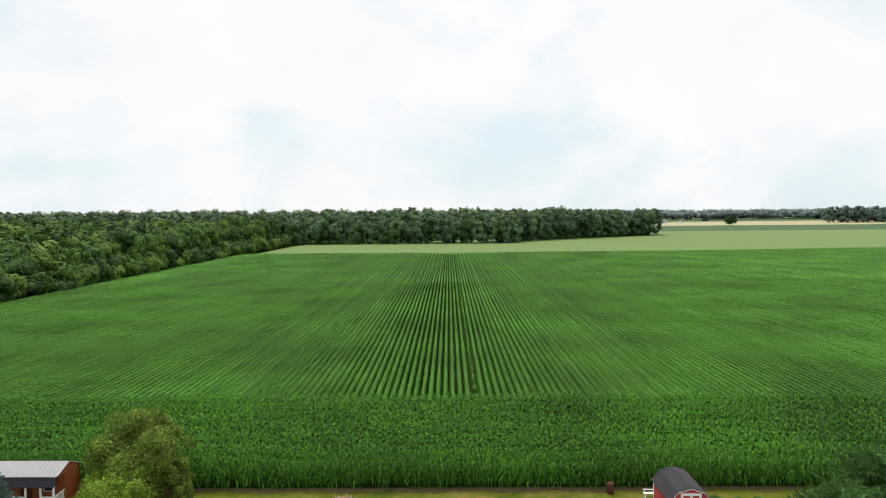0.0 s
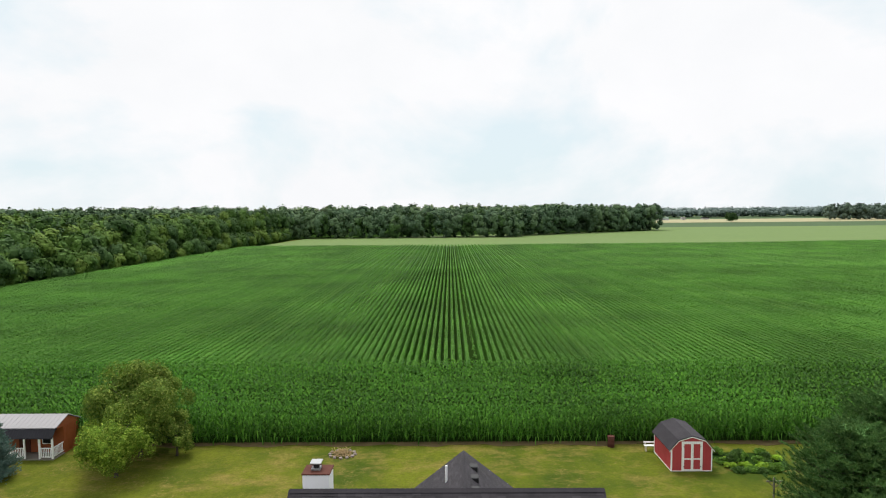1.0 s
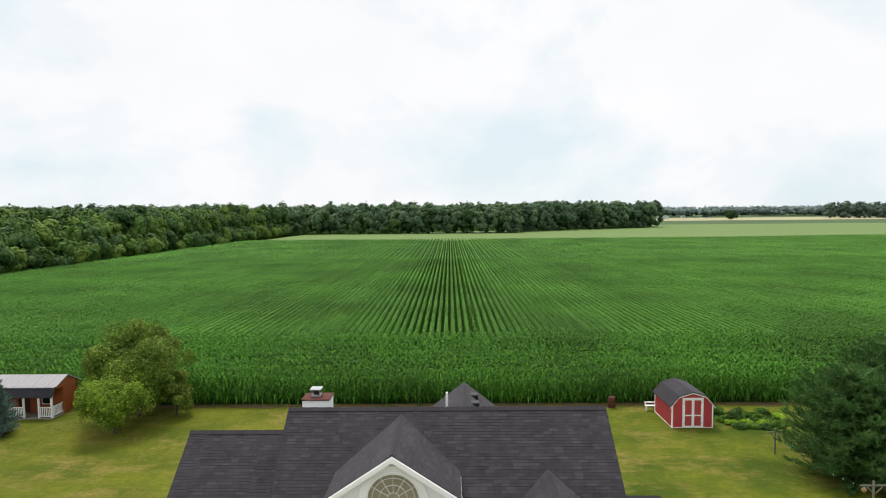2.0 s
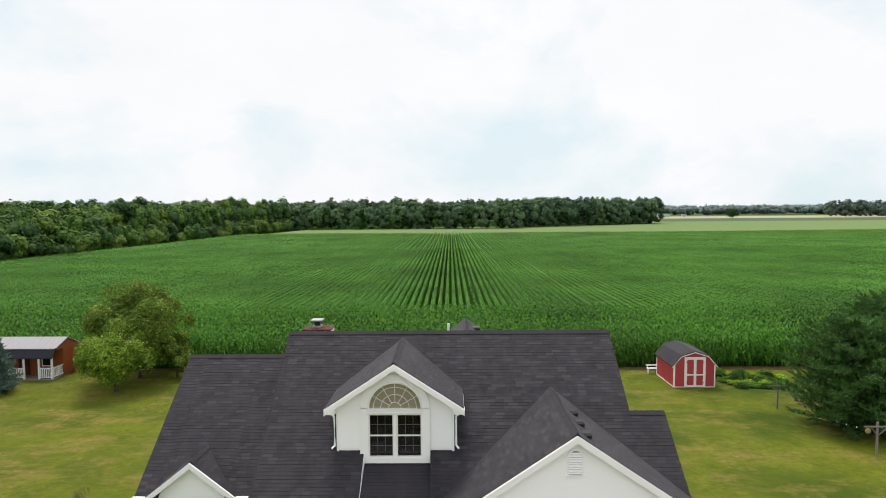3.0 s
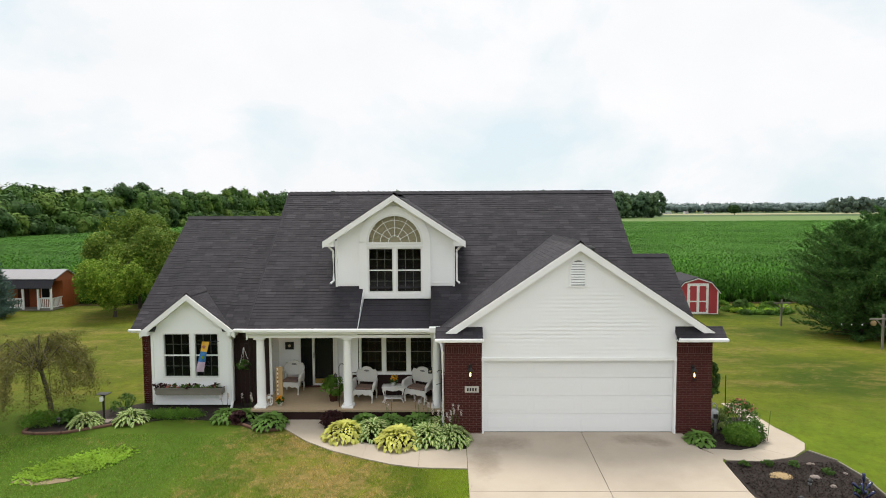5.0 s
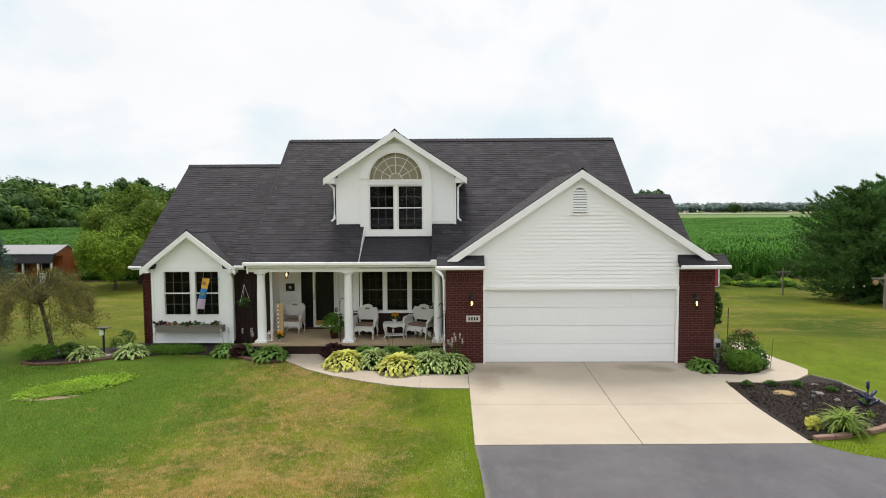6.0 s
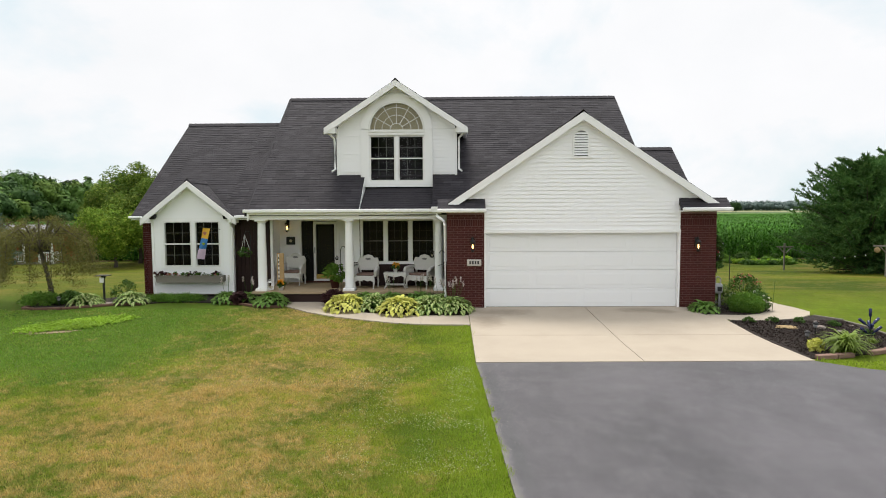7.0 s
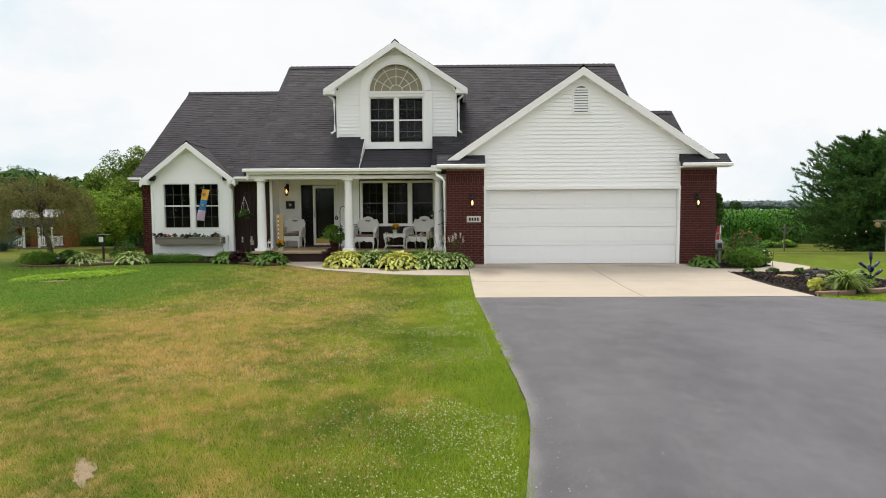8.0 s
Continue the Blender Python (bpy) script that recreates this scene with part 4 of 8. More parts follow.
def window(x0, x1, z0, z1, y, cols=3, rows=2, hung=True, deep=0.09, f=0.045, bars="muntin"):
    """A framed sash window: frame, sill, two panes and their bars."""
    fr = hp("window", boxes((x0, x0 + f, y - 0.02, y + deep, z0, z1), (x1 - f, x1, y - 0.02, y + deep, z0, z1), (x0 + f, x1 - f, y - 0.02, y + deep, z0, z0 + f), (x0 + f, x1 - f, y - 0.02, y + deep, z1 - f, z1)), M["frame"], None, "white-framed dark window")
    zm = (z0 + z1) / 2
    spans = ((z0 + f, zm - 0.02), (zm + 0.02, z1 - f)) if hung else ((z0 + f, z1 - f),)
    if hung:
        hp("meeting_rail", boxes((x0 + f, x1 - f, y, y + 0.05, zm - 0.02, zm + 0.02)), M["frame"], fr)
    for a, b in spans:
        hp("pane", sheet_pane(x0 + f, x1 - f, a, b, y + 0.033), M["glass"], fr)
        for i in range(1, cols):
            x = x0 + f + (x1 - x0 - 2 * f) * i / cols
            hp("muntin", boxes((x - 0.007, x + 0.007, y + 0.04, y + 0.052, a, b)), M[bars], fr)
        for i in range(1, rows):
            z = a + (b - a) * i / rows
            hp("muntin", boxes((x0 + f, x1 - f, y + 0.041, y + 0.053, z - 0.007, z + 0.007)), M[bars], fr)
    return fr


# garage front
G0, G1 = -0.15, 7.40
pier_l = hp("brick_pier", boxes((G0, 0.91, 16.03, 16.33, -0.15, 2.72)), M["mortar"], None, "dark red brick pier")
pier_r = hp("brick_pier", boxes((6.39, G1, 16.03, 16.33, -0.15, 2.72)), M["mortar"], None, "dark red brick pier")
gable_in = lambda z: (GZ - 0.2 - z) / GS
gar_wall = hp("garage_gable_wall", prism(bmesh.new(), [(0.91, 2.13), (6.39, 2.13), (6.39, 3.2), (GX + gable_in(3.2), 3.2), (GX, GZ - 0.2), (GX - gable_in(3.2), 3.2), (0.91, 3.2)], 16.03, 16.2), M["siding"], None, "white vinyl siding gable")
planks(gar_wall, 16.03, 2.2, GZ - 0.22, lambda z: max(0.91 if z < 3.02 else -9, GX - gable_in(z)), lambda z: min(6.39 if z < 3.02 else 99, GX + gable_in(z)), 0.11)
hp("door_header", boxes((0.9, 6.4, 15.99, 16.05, 2.10, 2.20), bevel=0.006), M["trim"])
for x in (0.905, 6.34):
    hp("door_jamb", boxes((x, x + 0.055, 15.995, 16.16, -0.03, 2.10), bevel=0.006), M["trim"])
# sectional garage door
gdoor = hp("garage_door", boxes((0.96, 6.34, 16.17, 16.2, 0.0, 2.11)), M["panel_white"], None, "closed white four-section garage door")
for k in range(4):
    z0 = 0.005 + k * 0.524
    bm = boxes((0.965, 6.335, 16.13, 16.168, z0, z0 + 0.517), bevel=0.006)
    for i in range(4):
        x = 0.965 + 0.085 + i * 1.343
        f = [bm.verts.new(p) for p in ((x, 16.1285, z0 + 0.095), (x + 1.17, 16.1285, z0 + 0.095), (x + 1.17, 16.1285, z0 + 0.425), (x, 16.1285, z0 + 0.425))]
        g = [bm.verts.new(p) for p in ((x + 0.03, 16.1245, z0 + 0.125), (x + 1.14, 16.1245, z0 + 0.125), (x + 1.14, 16.1245, z0 + 0.395), (x + 0.03, 16.1245, z0 + 0.395))]
        bm.faces.new(g)
        for a in range(4):
            bm.faces.new((f[a], f[(a + 1) % 4], g[(a + 1) % 4], g[a]))
    hp("door_section", bm, M["panel_white"], gdoor)
hp("door_seal", boxes((0.965, 6.335, 16.125, 16.17, -0.012, 0.006)), M["black"], gdoor)
# gable vent
vent = hp("gable_vent", boxes((3.36, 3.41, 15.985, 16.02, 4.24, 4.76), (3.79, 3.84, 15.985, 16.02, 4.24, 4.76), (3.32, 3.88, 15.98, 16.02, 4.19, 4.24)), M["trim"], None, "white arched louvre vent")
bm = bmesh.new()
ring = [(3.6 + math.cos(a) * r, 4.76 + math.sin(a) * r) for r in (0.24, 0.19) for a in np.linspace(0, math.pi, 13)]
prism(bm, ring[:13] + ring[13:][::-1], 15.985, 16.02)
hp("vent_frame", bm, M["trim"], vent)
hp("vent_back", prism(bmesh.new(), [(3.41, 4.24), (3.79, 4.24), (3.79, 4.76)] + ring[14:25] + [(3.41, 4.76)], 16.003, 16.01), M["muntin"], vent)
for k in range(9):
    z = 4.27 + k * 0.072
    h = 0.19 if z < 4.76 else math.sqrt(max(0.0, 0.19 ** 2 - (z - 4.76) ** 2))
    if h > 0.03:
        bm = bmesh.new()
        p = [bm.verts.new(q) for q in ((3.6 - h, 15.978, z), (3.6 + h, 15.978, z), (3.6 + h, 16.002, z + 0.052), (3.6 - h, 16.002, z + 0.052))]
        bm.faces.new(p)
        hp("slat", bm, M["trim"], vent)
# the two pent returns beside the garage gable
for x0, x1 in ((-0.40, 0.93), (6.34, 7.66)):
    roof_plane("pent_roof", (x0, 15.70, 2.80), (1, 0, 0), (0, 1, 0.82), x1 - x0, 0.43)
    g = hp("gutter", boxes((x0 - 0.02, x1 + 0.02, 15.62, 15.715, 2.70, 2.80), bevel=0.02), M["trim"])
    hp("soffit", boxes((x0, x1, 15.715, 16.03, 2.69, 2.72)), M["trim"], g)

# house body: closing walls with plain siding
hp("side_wall", boxes((-10.15, -10.0, 18.6, 26.6, -0.2, 2.75)), M["siding"])
hp("side_wall", boxes((7.25, 7.4, 16.33, 22.0, -0.2, 2.75)), M["siding"])
hp("back_wall", boxes((-10.15, -6.0, 26.5, 26.65, -1.0, 2.75), (-6.0, 6.2, 27.3, 27.45, -1.0, 2.9), (6.2, 7.4, 21.85, 22.0, -0.5, 2.75)), M["siding"])
for x0, x1, cy, top, half in ((-10.15, -10.0, 22.49, 6.0, 3.9), (6.05, 6.2, RG, 6.9, 4.9), (-6.15, -6.0, RG, 6.9, 4.9), (7.25, 7.4, 19.66, 4.65, 2.4)):
    bm = bmesh.new()
    sl = 0.79 if top == 6.0 else S
    pts = [(cy - half, max(2.7, top - half * sl)), (cy + half, max(2.7, top - half * sl)), (cy, top)]
    a = [bm.verts.new((x0, y, z)) for y, z in pts]
    b = [bm.verts.new((x1, y, z)) for y, z in pts]
    bm.faces.new(a)
    bm.faces.new(b[::-1])
    for i in range(3):
        bm.faces.new((a[i], a[(i + 1) % 3], b[(i + 1) % 3], b[i]))
    bmesh.ops.recalc_face_normals(bm, faces=bm.faces)
    hp("gable_wall", bm, M["siding"])
hp("house_floor", boxes((-10.0, 7.2, 19.7, 26.5, 0.1, 0.25), (-10.0, -6.1, 18.8, 19.7, 0.1, 0.25), (-3.0, 7.2, 18.7, 19.7, 0.1, 0.25), (0.0, 7.2, 16.4, 18.7, -0.1, 0.0)), M["inner"])
hp("inner_wall", boxes((-9.9, 7.2, 22.1, 22.2, 0.25, 2.6)), M["inner"])
# added near-black boxes behind the windows; the rooms' dimness is in their colour
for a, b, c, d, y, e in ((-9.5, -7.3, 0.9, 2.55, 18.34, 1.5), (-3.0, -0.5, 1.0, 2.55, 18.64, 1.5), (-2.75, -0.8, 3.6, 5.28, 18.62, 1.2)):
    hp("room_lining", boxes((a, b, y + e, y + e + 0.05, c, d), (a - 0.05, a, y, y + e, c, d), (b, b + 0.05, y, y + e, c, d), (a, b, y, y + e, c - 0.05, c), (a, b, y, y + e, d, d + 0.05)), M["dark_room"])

# brick front of the left wing
bw_holes = [(-9.6, -7.2, 0.2, 2.6)]
wing = hp("wing_wall", boxes(*wall_parts(-10.15, -5.9, -0.2, 2.72, 18.6, 18.8, bw_holes)), M["mortar"], None, "dark red brick wall")
# bay
bayw = [(-9.30, -8.38, 0.98, 2.46), (-8.29, -7.46, 0.98, 2.46)]
bay = hp("bay_wall", boxes(*wall_parts(-9.67, -7.11, 0.13, 2.62, 18.24, 18.32, bayw)), M["siding"], None, "white sided bay")
for r in ((-9.67, -9.59, 18.32, 18.6, 0.13, 2.62), (-7.19, -7.11, 18.32, 18.6, 0.13, 2.62), (-9.59, -7.19, 18.32, 18.6, 0.13, 0.2)):
    hp("bay_side", boxes(r), M["siding"], bay)
hp("bay_gable", prism(bmesh.new(), [(-9.67, 2.62), (-7.11, 2.62), (BX, BZ - 0.17)], 18.24, 18.30), M["siding"], bay)
bi = lambda z: (BZ - 0.17 - z) / BS
planks(bay, 18.24, 0.14, BZ - 0.2, lambda z: max(-9.60, BX - bi(z)), lambda z: min(-7.18, BX + bi(z)), 0.115, [(-9.40, -7.36, 0.90, 2.56)], lip=0.013)
for x in (-9.675, -7.185):
    hp("corner_board", boxes((x, x + 0.08, 18.205, 18.25, 0.12, 2.62), bevel=0.005), M["trim"], bay)
for r in wall_parts(-9.40, -7.36, 0.90, 2.56, 18.225, 18.24, bayw):
    hp("casing_board", boxes(r), M["trim"], bay)
hp("base_trim", boxes((-9.675, -7.105, 18.205, 18.24, 0.10, 0.15)), M["trim"], bay)
for w in bayw:
    window(*w, 18.235)
# bay eave returns and gutters
hp("eave_return", prism(bmesh.new(), [(-9.93, 2.40), (-9.66, 2.40), (-9.66, 2.72), (-9.93, 2.53)], 18.0, 18.24), M["trim"])
hp("eave_return", prism(bmesh.new(), [(-7.12, 2.40), (-6.85, 2.40), (-6.85, 2.53), (-7.12, 2.72)], 18.0, 18.24), M["trim"])
hp("gutter", boxes((-10.27, -9.86, 17.95, 18.04, 2.55, 2.62), bevel=0.015), M["trim"])
hp("gutter", boxes((-6.90, -6.15, 17.95, 18.04, 2.54, 2.63), bevel=0.015), M["trim"])
hp("soffit", boxes((-10.22, -9.67, 18.04, 18.6, 2.50, 2.53), (-7.11, -6.15, 18.04, 18.6, 2.50, 2.53)), M["trim"])

# porch
hp("porch_floor", boxes((-6.1, -0.16, 17.08, 19.5, 0.245, 0.32), bevel=0.008), M["porch_floor"], None, "tan concrete porch floor")
# base given a near-black colour for the shadow gap below the porch floor
hp("porch_base", boxes((-6.05, -0.16, 17.14, 19.5, -0.15, 0.245)), M["dark_siding"])
hp("porch_ceiling", boxes((-6.15, -0.16, 17.2, 19.5, 2.66, 2.70)), M["trim"])
hp("porch_beam", boxes((-6.15, -0.16, 17.22, 17.5, 2.50, 2.66), bevel=0.006), M["trim"])
hp("gutter", boxes((-6.28, -0.30, 17.0, 17.11, 2.71, 2.81), bevel=0.015), M["trim"])
hp("fascia", boxes((-6.22, -0.32, 17.11, 17.2, 2.64, 2.76)), M["trim"])
hp("gutter_box", boxes((-0.62, -0.30, 16.95, 17.12, 2.70, 2.87), bevel=0.01), M["trim"])
recess = hp("recess_wall", boxes(*wall_parts(-5.9, -3.2, 0.25, 2.66, 19.5, 19.7, [(-5.15, -3.92, 0.32, 2.44)])), M["siding"], None, "white siding wall round the front door")
planks(recess, 19.5, 0.33, 2.64, lambda z: -5.9, lambda z: -3.2, 0.115, [(-5.22, -3.85, 0.3, 2.52)])
hp("return_wall", boxes((-6.0, -5.9, 18.6, 19.6, 0.25, 2.66), (-3.2, -3.1, 18.47, 19.6, 0.25, 2.66)), M["siding"])
hp("corner_board", boxes((-5.95, -5.86, 18.57, 18.66, 0.3, 2.66), bevel=0.005), M["trim"])
pw = [(-2.91, -2.21, 1.10, 2.45), (-2.10, -1.41, 1.10, 2.45), (-1.30, -0.60, 1.10, 2.45)]
porch_wall = hp("porch_wall", boxes(*wall_parts(-3.2, -0.15, 0.25, 2.66, 18.47, 18.62, pw)), M["dark_siding"], None, "porch wall, white siding over dark maroon boards")
planks(porch_wall, 18.47, 1.1, 2.64, lambda z: -3.2, lambda z: -0.15, 0.115, [(-3.0, -0.5, 1.02, 2.55)])
for r in wall_parts(-2.97, -0.54, 1.06, 2.50, 18.43, 18.47, pw):
    hp("casing_board", boxes(r), M["trim"], porch_wall)
hp("water_table", boxes((-3.2, -0.16, 18.41, 18.47, 1.03, 1.06)), M["trim"], porch_wall)
for w in pw:
    fr = window(*w, 18.45, cols=3, rows=4, hung=False, f=0.02, bars="muntin_dim")
    hp("meeting_rail", boxes((w[0] + 0.02, w[1] - 0.02, 18.46, 18.49, 1.77, 1.79)), M["muntin"], fr)
# front door with its side light
fd = hp("front_door", boxes((-4.74, -4.66, 19.44, 19.56, 0.36, 2.40), (-4.02, -3.94, 19.44, 19.56, 0.36, 2.40), (-4.66, -4.02, 19.44, 19.56, 2.31, 2.40), (-4.66, -4.02, 19.44, 19.56, 0.36, 0.44)), M["frame"], None, "white storm door over a dark front door")
hp("storm_pane", sheet_pane(-4.66, -4.02, 0.62, 2.31, 19.47), M["glass"], fd)
hp("kick_plate", boxes((-4.66, -4.02, 19.455, 19.48, 0.44, 0.60), bevel=0.005), M["brass"], fd, "polished brass kick plate")
hp("door_leaf", boxes((-4.66, -4.02, 19.55, 19.6, 0.36, 2.38)), M["door_dark"], fd)
hp("door_handle", boxes((-4.715, -4.685, 19.40, 19.44, 1.32, 1.52), bevel=0.008), M["steel"], fd)
sl = hp("side_light", boxes((-5.15, -4.76, 19.52, 19.58, 0.34, 2.42)), M["door_dark"], None, "dark narrow side light beside the door")
hp("pane", sheet_pane(-5.06, -4.85, 0.9, 2.3, 19.512), M["glass"], sl)
hp("door_casing", boxes((-5.23, -5.15, 19.45, 19.52, 0.32, 2.52), (-3.94, -3.86, 19.45, 19.52, 0.32, 2.52), (-5.15, -3.94, 19.45, 19.52, 2.42, 2.52), bevel=0.005), M["trim"])
hp("threshold", boxes((-5.1, -3.9, 19.36, 19.5, 0.32, 0.37), bevel=0.01), M["rust"])

# columns
for x in (-5.83, -3.15, -0.40):
    bm = lathe(bmesh.new(), [(0.150, 0.40), (0.150, 0.44), (0.135, 0.46), (0.137, 0.9), (0.132, 1.5), (0.115, 2.36), (0.112, 2.40), (0.135, 2.42), (0.135, 2.45)], 20, x, 17.36)
    col = hp("column", bm, M["trim"], None, "round white tapered porch column")
    hp("column_base", boxes((x - 0.18, x + 0.18, 17.18, 17.54, 0.32, 0.40), bevel=0.01), M["trim"], col)
    hp("capital", boxes((x - 0.165, x + 0.165, 17.195, 17.525, 2.45, 2.50), bevel=0.008), M["trim"], col)

# dormer
dwin = [(-2.65, -1.81, 3.70, 5.17), (-1.73, -0.89, 3.70, 5.17)]
AX, AZ, AR = -1.77, 5.345, 0.845
di = lambda z: (DZ - 0.17 - z) / DS
dormer = hp("dormer_wall", boxes((-3.7, -2.93, 18.56, 18.7, 3.9, 5.36)), M["siding"], None, "white sided dormer")
hp("dormer_wall", boxes((-0.62, 0.16, 18.56, 18.7, 3.9, 5.36)), M["siding"])
for x in (-3.7, 0.06):
    hp("dormer_cheek", boxes((x, x + 0.1, 18.7, 21.0, 3.95, 5.4)), M["siding"])
planks(dormer, 18.56, 4.0, DZ - 0.2, lambda z: max(-3.66, DX - di(z)), lambda z: min(0.12, DX + di(z)), 0.115, [(-2.93, -0.62, 3.4, AZ - 0.06), (AX - 0.9, AX + 0.9, AZ - 0.06, AZ + 0.45), (AX - 0.65, AX + 0.65, AZ + 0.45, AZ + 0.75)])
hp("gable_back", prism(bmesh.new(), [(-3.7, 5.36), (AX - AR - 0.1, 5.36), (AX - 0.75, AZ + 0.55), (AX - 0.3, AZ + 0.95), (AX + 0.3, AZ + 0.95), (AX + 0.75, AZ + 0.55), (AX + AR + 0.1, 5.36), (0.16, 5.36), (DX, DZ - 0.17)], 18.565, 18.6), M["siding"], dormer)
for x in (-3.71, 0.10):
    hp("corner_board", boxes((x, x + 0.07, 18.525, 18.60, 3.9, 5.4), bevel=0.005), M["trim"], dormer)
panel = hp("dormer_panel", boxes(*wall_parts(-2.93, -0.62, 3.52, AZ - 0.08, 18.46, 18.58, dwin), (-2.93, AX - AR - 0.05, 18.46, 18.58, AZ - 0.08, AZ + 0.02), (AX + AR + 0.05, -0.62, 18.46, 18.58, AZ - 0.08, AZ + 0.02)), M["trim"], None, "flat white panel round the arched window")
def half_ring(r0, r1, y0, y1, n=24):
    """A flat half ring standing in the front wall, as one closed band."""
    bm = bmesh.new()
    rows = [[bm.verts.new((AX + math.cos(t) * r, y, AZ + math.sin(t) * r)) for r, y in ((r0, y0), (r1, y0), (r1, y1), (r0, y1))] for t in np.linspace(0, math.pi, n + 1)]
    for a, b in zip(rows, rows[1:]):
        for k in range(4):
            bm.faces.new((a[k], a[(k + 1) % 4], b[(k + 1) % 4], b[k]))
    bm.faces.new(rows[0])
    bm.faces.new(rows[-1][::-1])
    bmesh.ops.recalc_face_normals(bm, faces=bm.faces)
    return bm


hp("arch_surround", half_ring(AR, AR + 0.30, 18.46, 18.6), M["trim"], panel)
hp("arch_casing", half_ring(AR, AR + 0.06, 18.435, 18.47), M["frame"], panel)
hp("arch_rail", boxes((AX - AR - 0.07, AX + AR + 0.07, 18.43, 18.58, AZ - 0.08, AZ), (-2.68, -0.86, 18.435, 18.47, 5.17, 5.21)), M["frame"], panel)
arch = hp("arch_window", prism(bmesh.new(), [(AX + math.cos(a) * (AR + 0.02), AZ + math.sin(a) * (AR + 0.02)) for a in np.linspace(0, math.pi, 25)], 18.55, 18.58), M["blind"], None, "half-round window with cream fan blind")
bm = bmesh.new()
bm.faces.new([bm.verts.new((AX + math.cos(a) * AR, 18.51, AZ + math.sin(a) * AR)) for a in np.linspace(0, math.pi, 25)])
hp("pane", bm, M["glass"], arch)
for k in range(1, 6):
    a = math.pi * k / 6
    c, s = math.cos(a), math.sin(a)
    bm = bmesh.new()
    prism(bm, [(AX + c * 0.18 - s * 0.009, AZ + s * 0.18 + c * 0.009), (AX + c * AR - s * 0.009, AZ + s * AR + c * 0.009), (AX + c * AR + s * 0.009, AZ + s * AR - c * 0.009), (AX + c * 0.18 + s * 0.009, AZ + s * 0.18 - c * 0.009)], 18.49, 18.505)
    hp("muntin", bm, M["frame"], arch)
for r in (0.20, 0.46, 0.70):
    hp("muntin", half_ring(r, r + 0.018, 18.492, 18.504, 16), M["frame"], arch)
for k in range(48):
    a = math.pi * (k + 0.5) / 48
    c, s = math.cos(a), math.sin(a)
    bm = bmesh.new()
    tube(bm, [(AX + c * 0.22, 18.545, AZ + s * 0.22), (AX + c * 0.84, 18.545, AZ + s * 0.84)], 0.008, 4)
    hp("blind_fold", bm, M["blind"], arch)
for w in dwin:
    window(*w, 18.50)
hp("eave_return", prism(bmesh.new(), [(-4.06, 5.22), (-3.70, 5.22), (-3.70, 5.58), (-4.06, 5.38)], 18.24, 18.56), M["trim"])
hp("eave_return", prism(bmesh.new(), [(0.15, 5.22), (0.51, 5.22), (0.51, 5.38), (0.15, 5.58)], 18.24, 18.56), M["trim"])
for s, x in ((-1, -3.93), (1, 0.38)):
    hp("gutter", boxes((min(x, x + s * 0.12), max(x, x + s * 0.12), 18.26, 20.2, 5.27, 5.37), bevel=0.02), M["trim"])
    wx = -3.72 if s < 0 else 0.18
    bm = tube(bmesh.new(), [(x + s * 0.06, 18.42, 5.38), (x + s * 0.04, 18.46, 5.26), (x - s * 0.15, 18.50, 5.08), (wx + s * 0.05, 18.52, 4.95), (wx + s * 0.05, 18.52, 4.1), (wx + s * 0.14, 18.44, 4.02)], 0.035, 6)
    hp("downspout", bm, M["trim"])
for pts in ([(-6.98, 17.99, 2.54), (-7.0, 18.0, 2.45), (-7.12, 18.25, 2.3), (-7.05, 18.18, 2.2), (-7.05, 18.18, 0.2), (-7.0, 17.9, 0.05)],
            [(-0.46, 17.05, 2.72), (-0.44, 17.0, 2.58), (-0.24, 16.5, 2.45), (-0.2, 16.1, 2.35), (-0.2, 16.1, 0.05)]):
    hp("downspout", tube(bmesh.new(), pts, 0.042, 6), M["trim"])

# chimney behind the ridge
ch = hp("chimney", boxes((-6.26, -5.10, 24.55, 25.45, 3.5, 6.70)), M["siding"], None, "white sided chimney with brown cap")
hp("chimney_cap", boxes((-6.3, -5.06, 24.51, 25.49, 6.70, 6.76), bevel=0.01), M["rust"], ch)
hp("flue", boxes((-5.95, -5.55, 24.85, 25.25, 6.76, 6.84), bevel=0.01), M["steel"], ch)
for x in (-5.93, -5.59):
    for y in (24.88, 25.2):
        hp("flue_post", boxes((x, x + 0.025, y, y + 0.025, 6.84, 7.05)), M["steel"], ch)
hp("flue_box", boxes((-5.86, -5.62, 24.95, 25.15, 6.84, 7.0)), M["black"], ch)
hp("flue_lid", boxes((-6.0, -5.5, 24.8, 25.3, 7.05, 7.11), bevel=0.015), M["steel"], ch)
# roof vents: rear gable and garage gable
for y in (23.5, 24.6, 25.7):
    x = RX + 0.42
    v = hp("roof_vent", boxes((x - 0.18, x + 0.18, y - 0.2, y + 0.2, RZ - 0.42 * RS - 0.12, RZ - 0.42 * RS + 0.14), bevel=0.03), M["black"], None, "black box roof vent")
for y in (16.5, 17.45, 18.4):
    x = GX + 0.36
    hp("roof_vent", boxes((x - 0.17, x + 0.17, y - 0.19, y + 0.19, GZ - 0.36 * GS - 0.12, GZ - 0.36 * GS + 0.10), bevel=0.06), M["black"], None, "black box roof vent")
pipe = hp("vent_pipe", tube(bmesh.new(), [(-0.02, 25.0, 5.9), (-0.02, 25.0, 6.9)], 0.055, 10), M["trim"], None, "white plastic vent pipe")


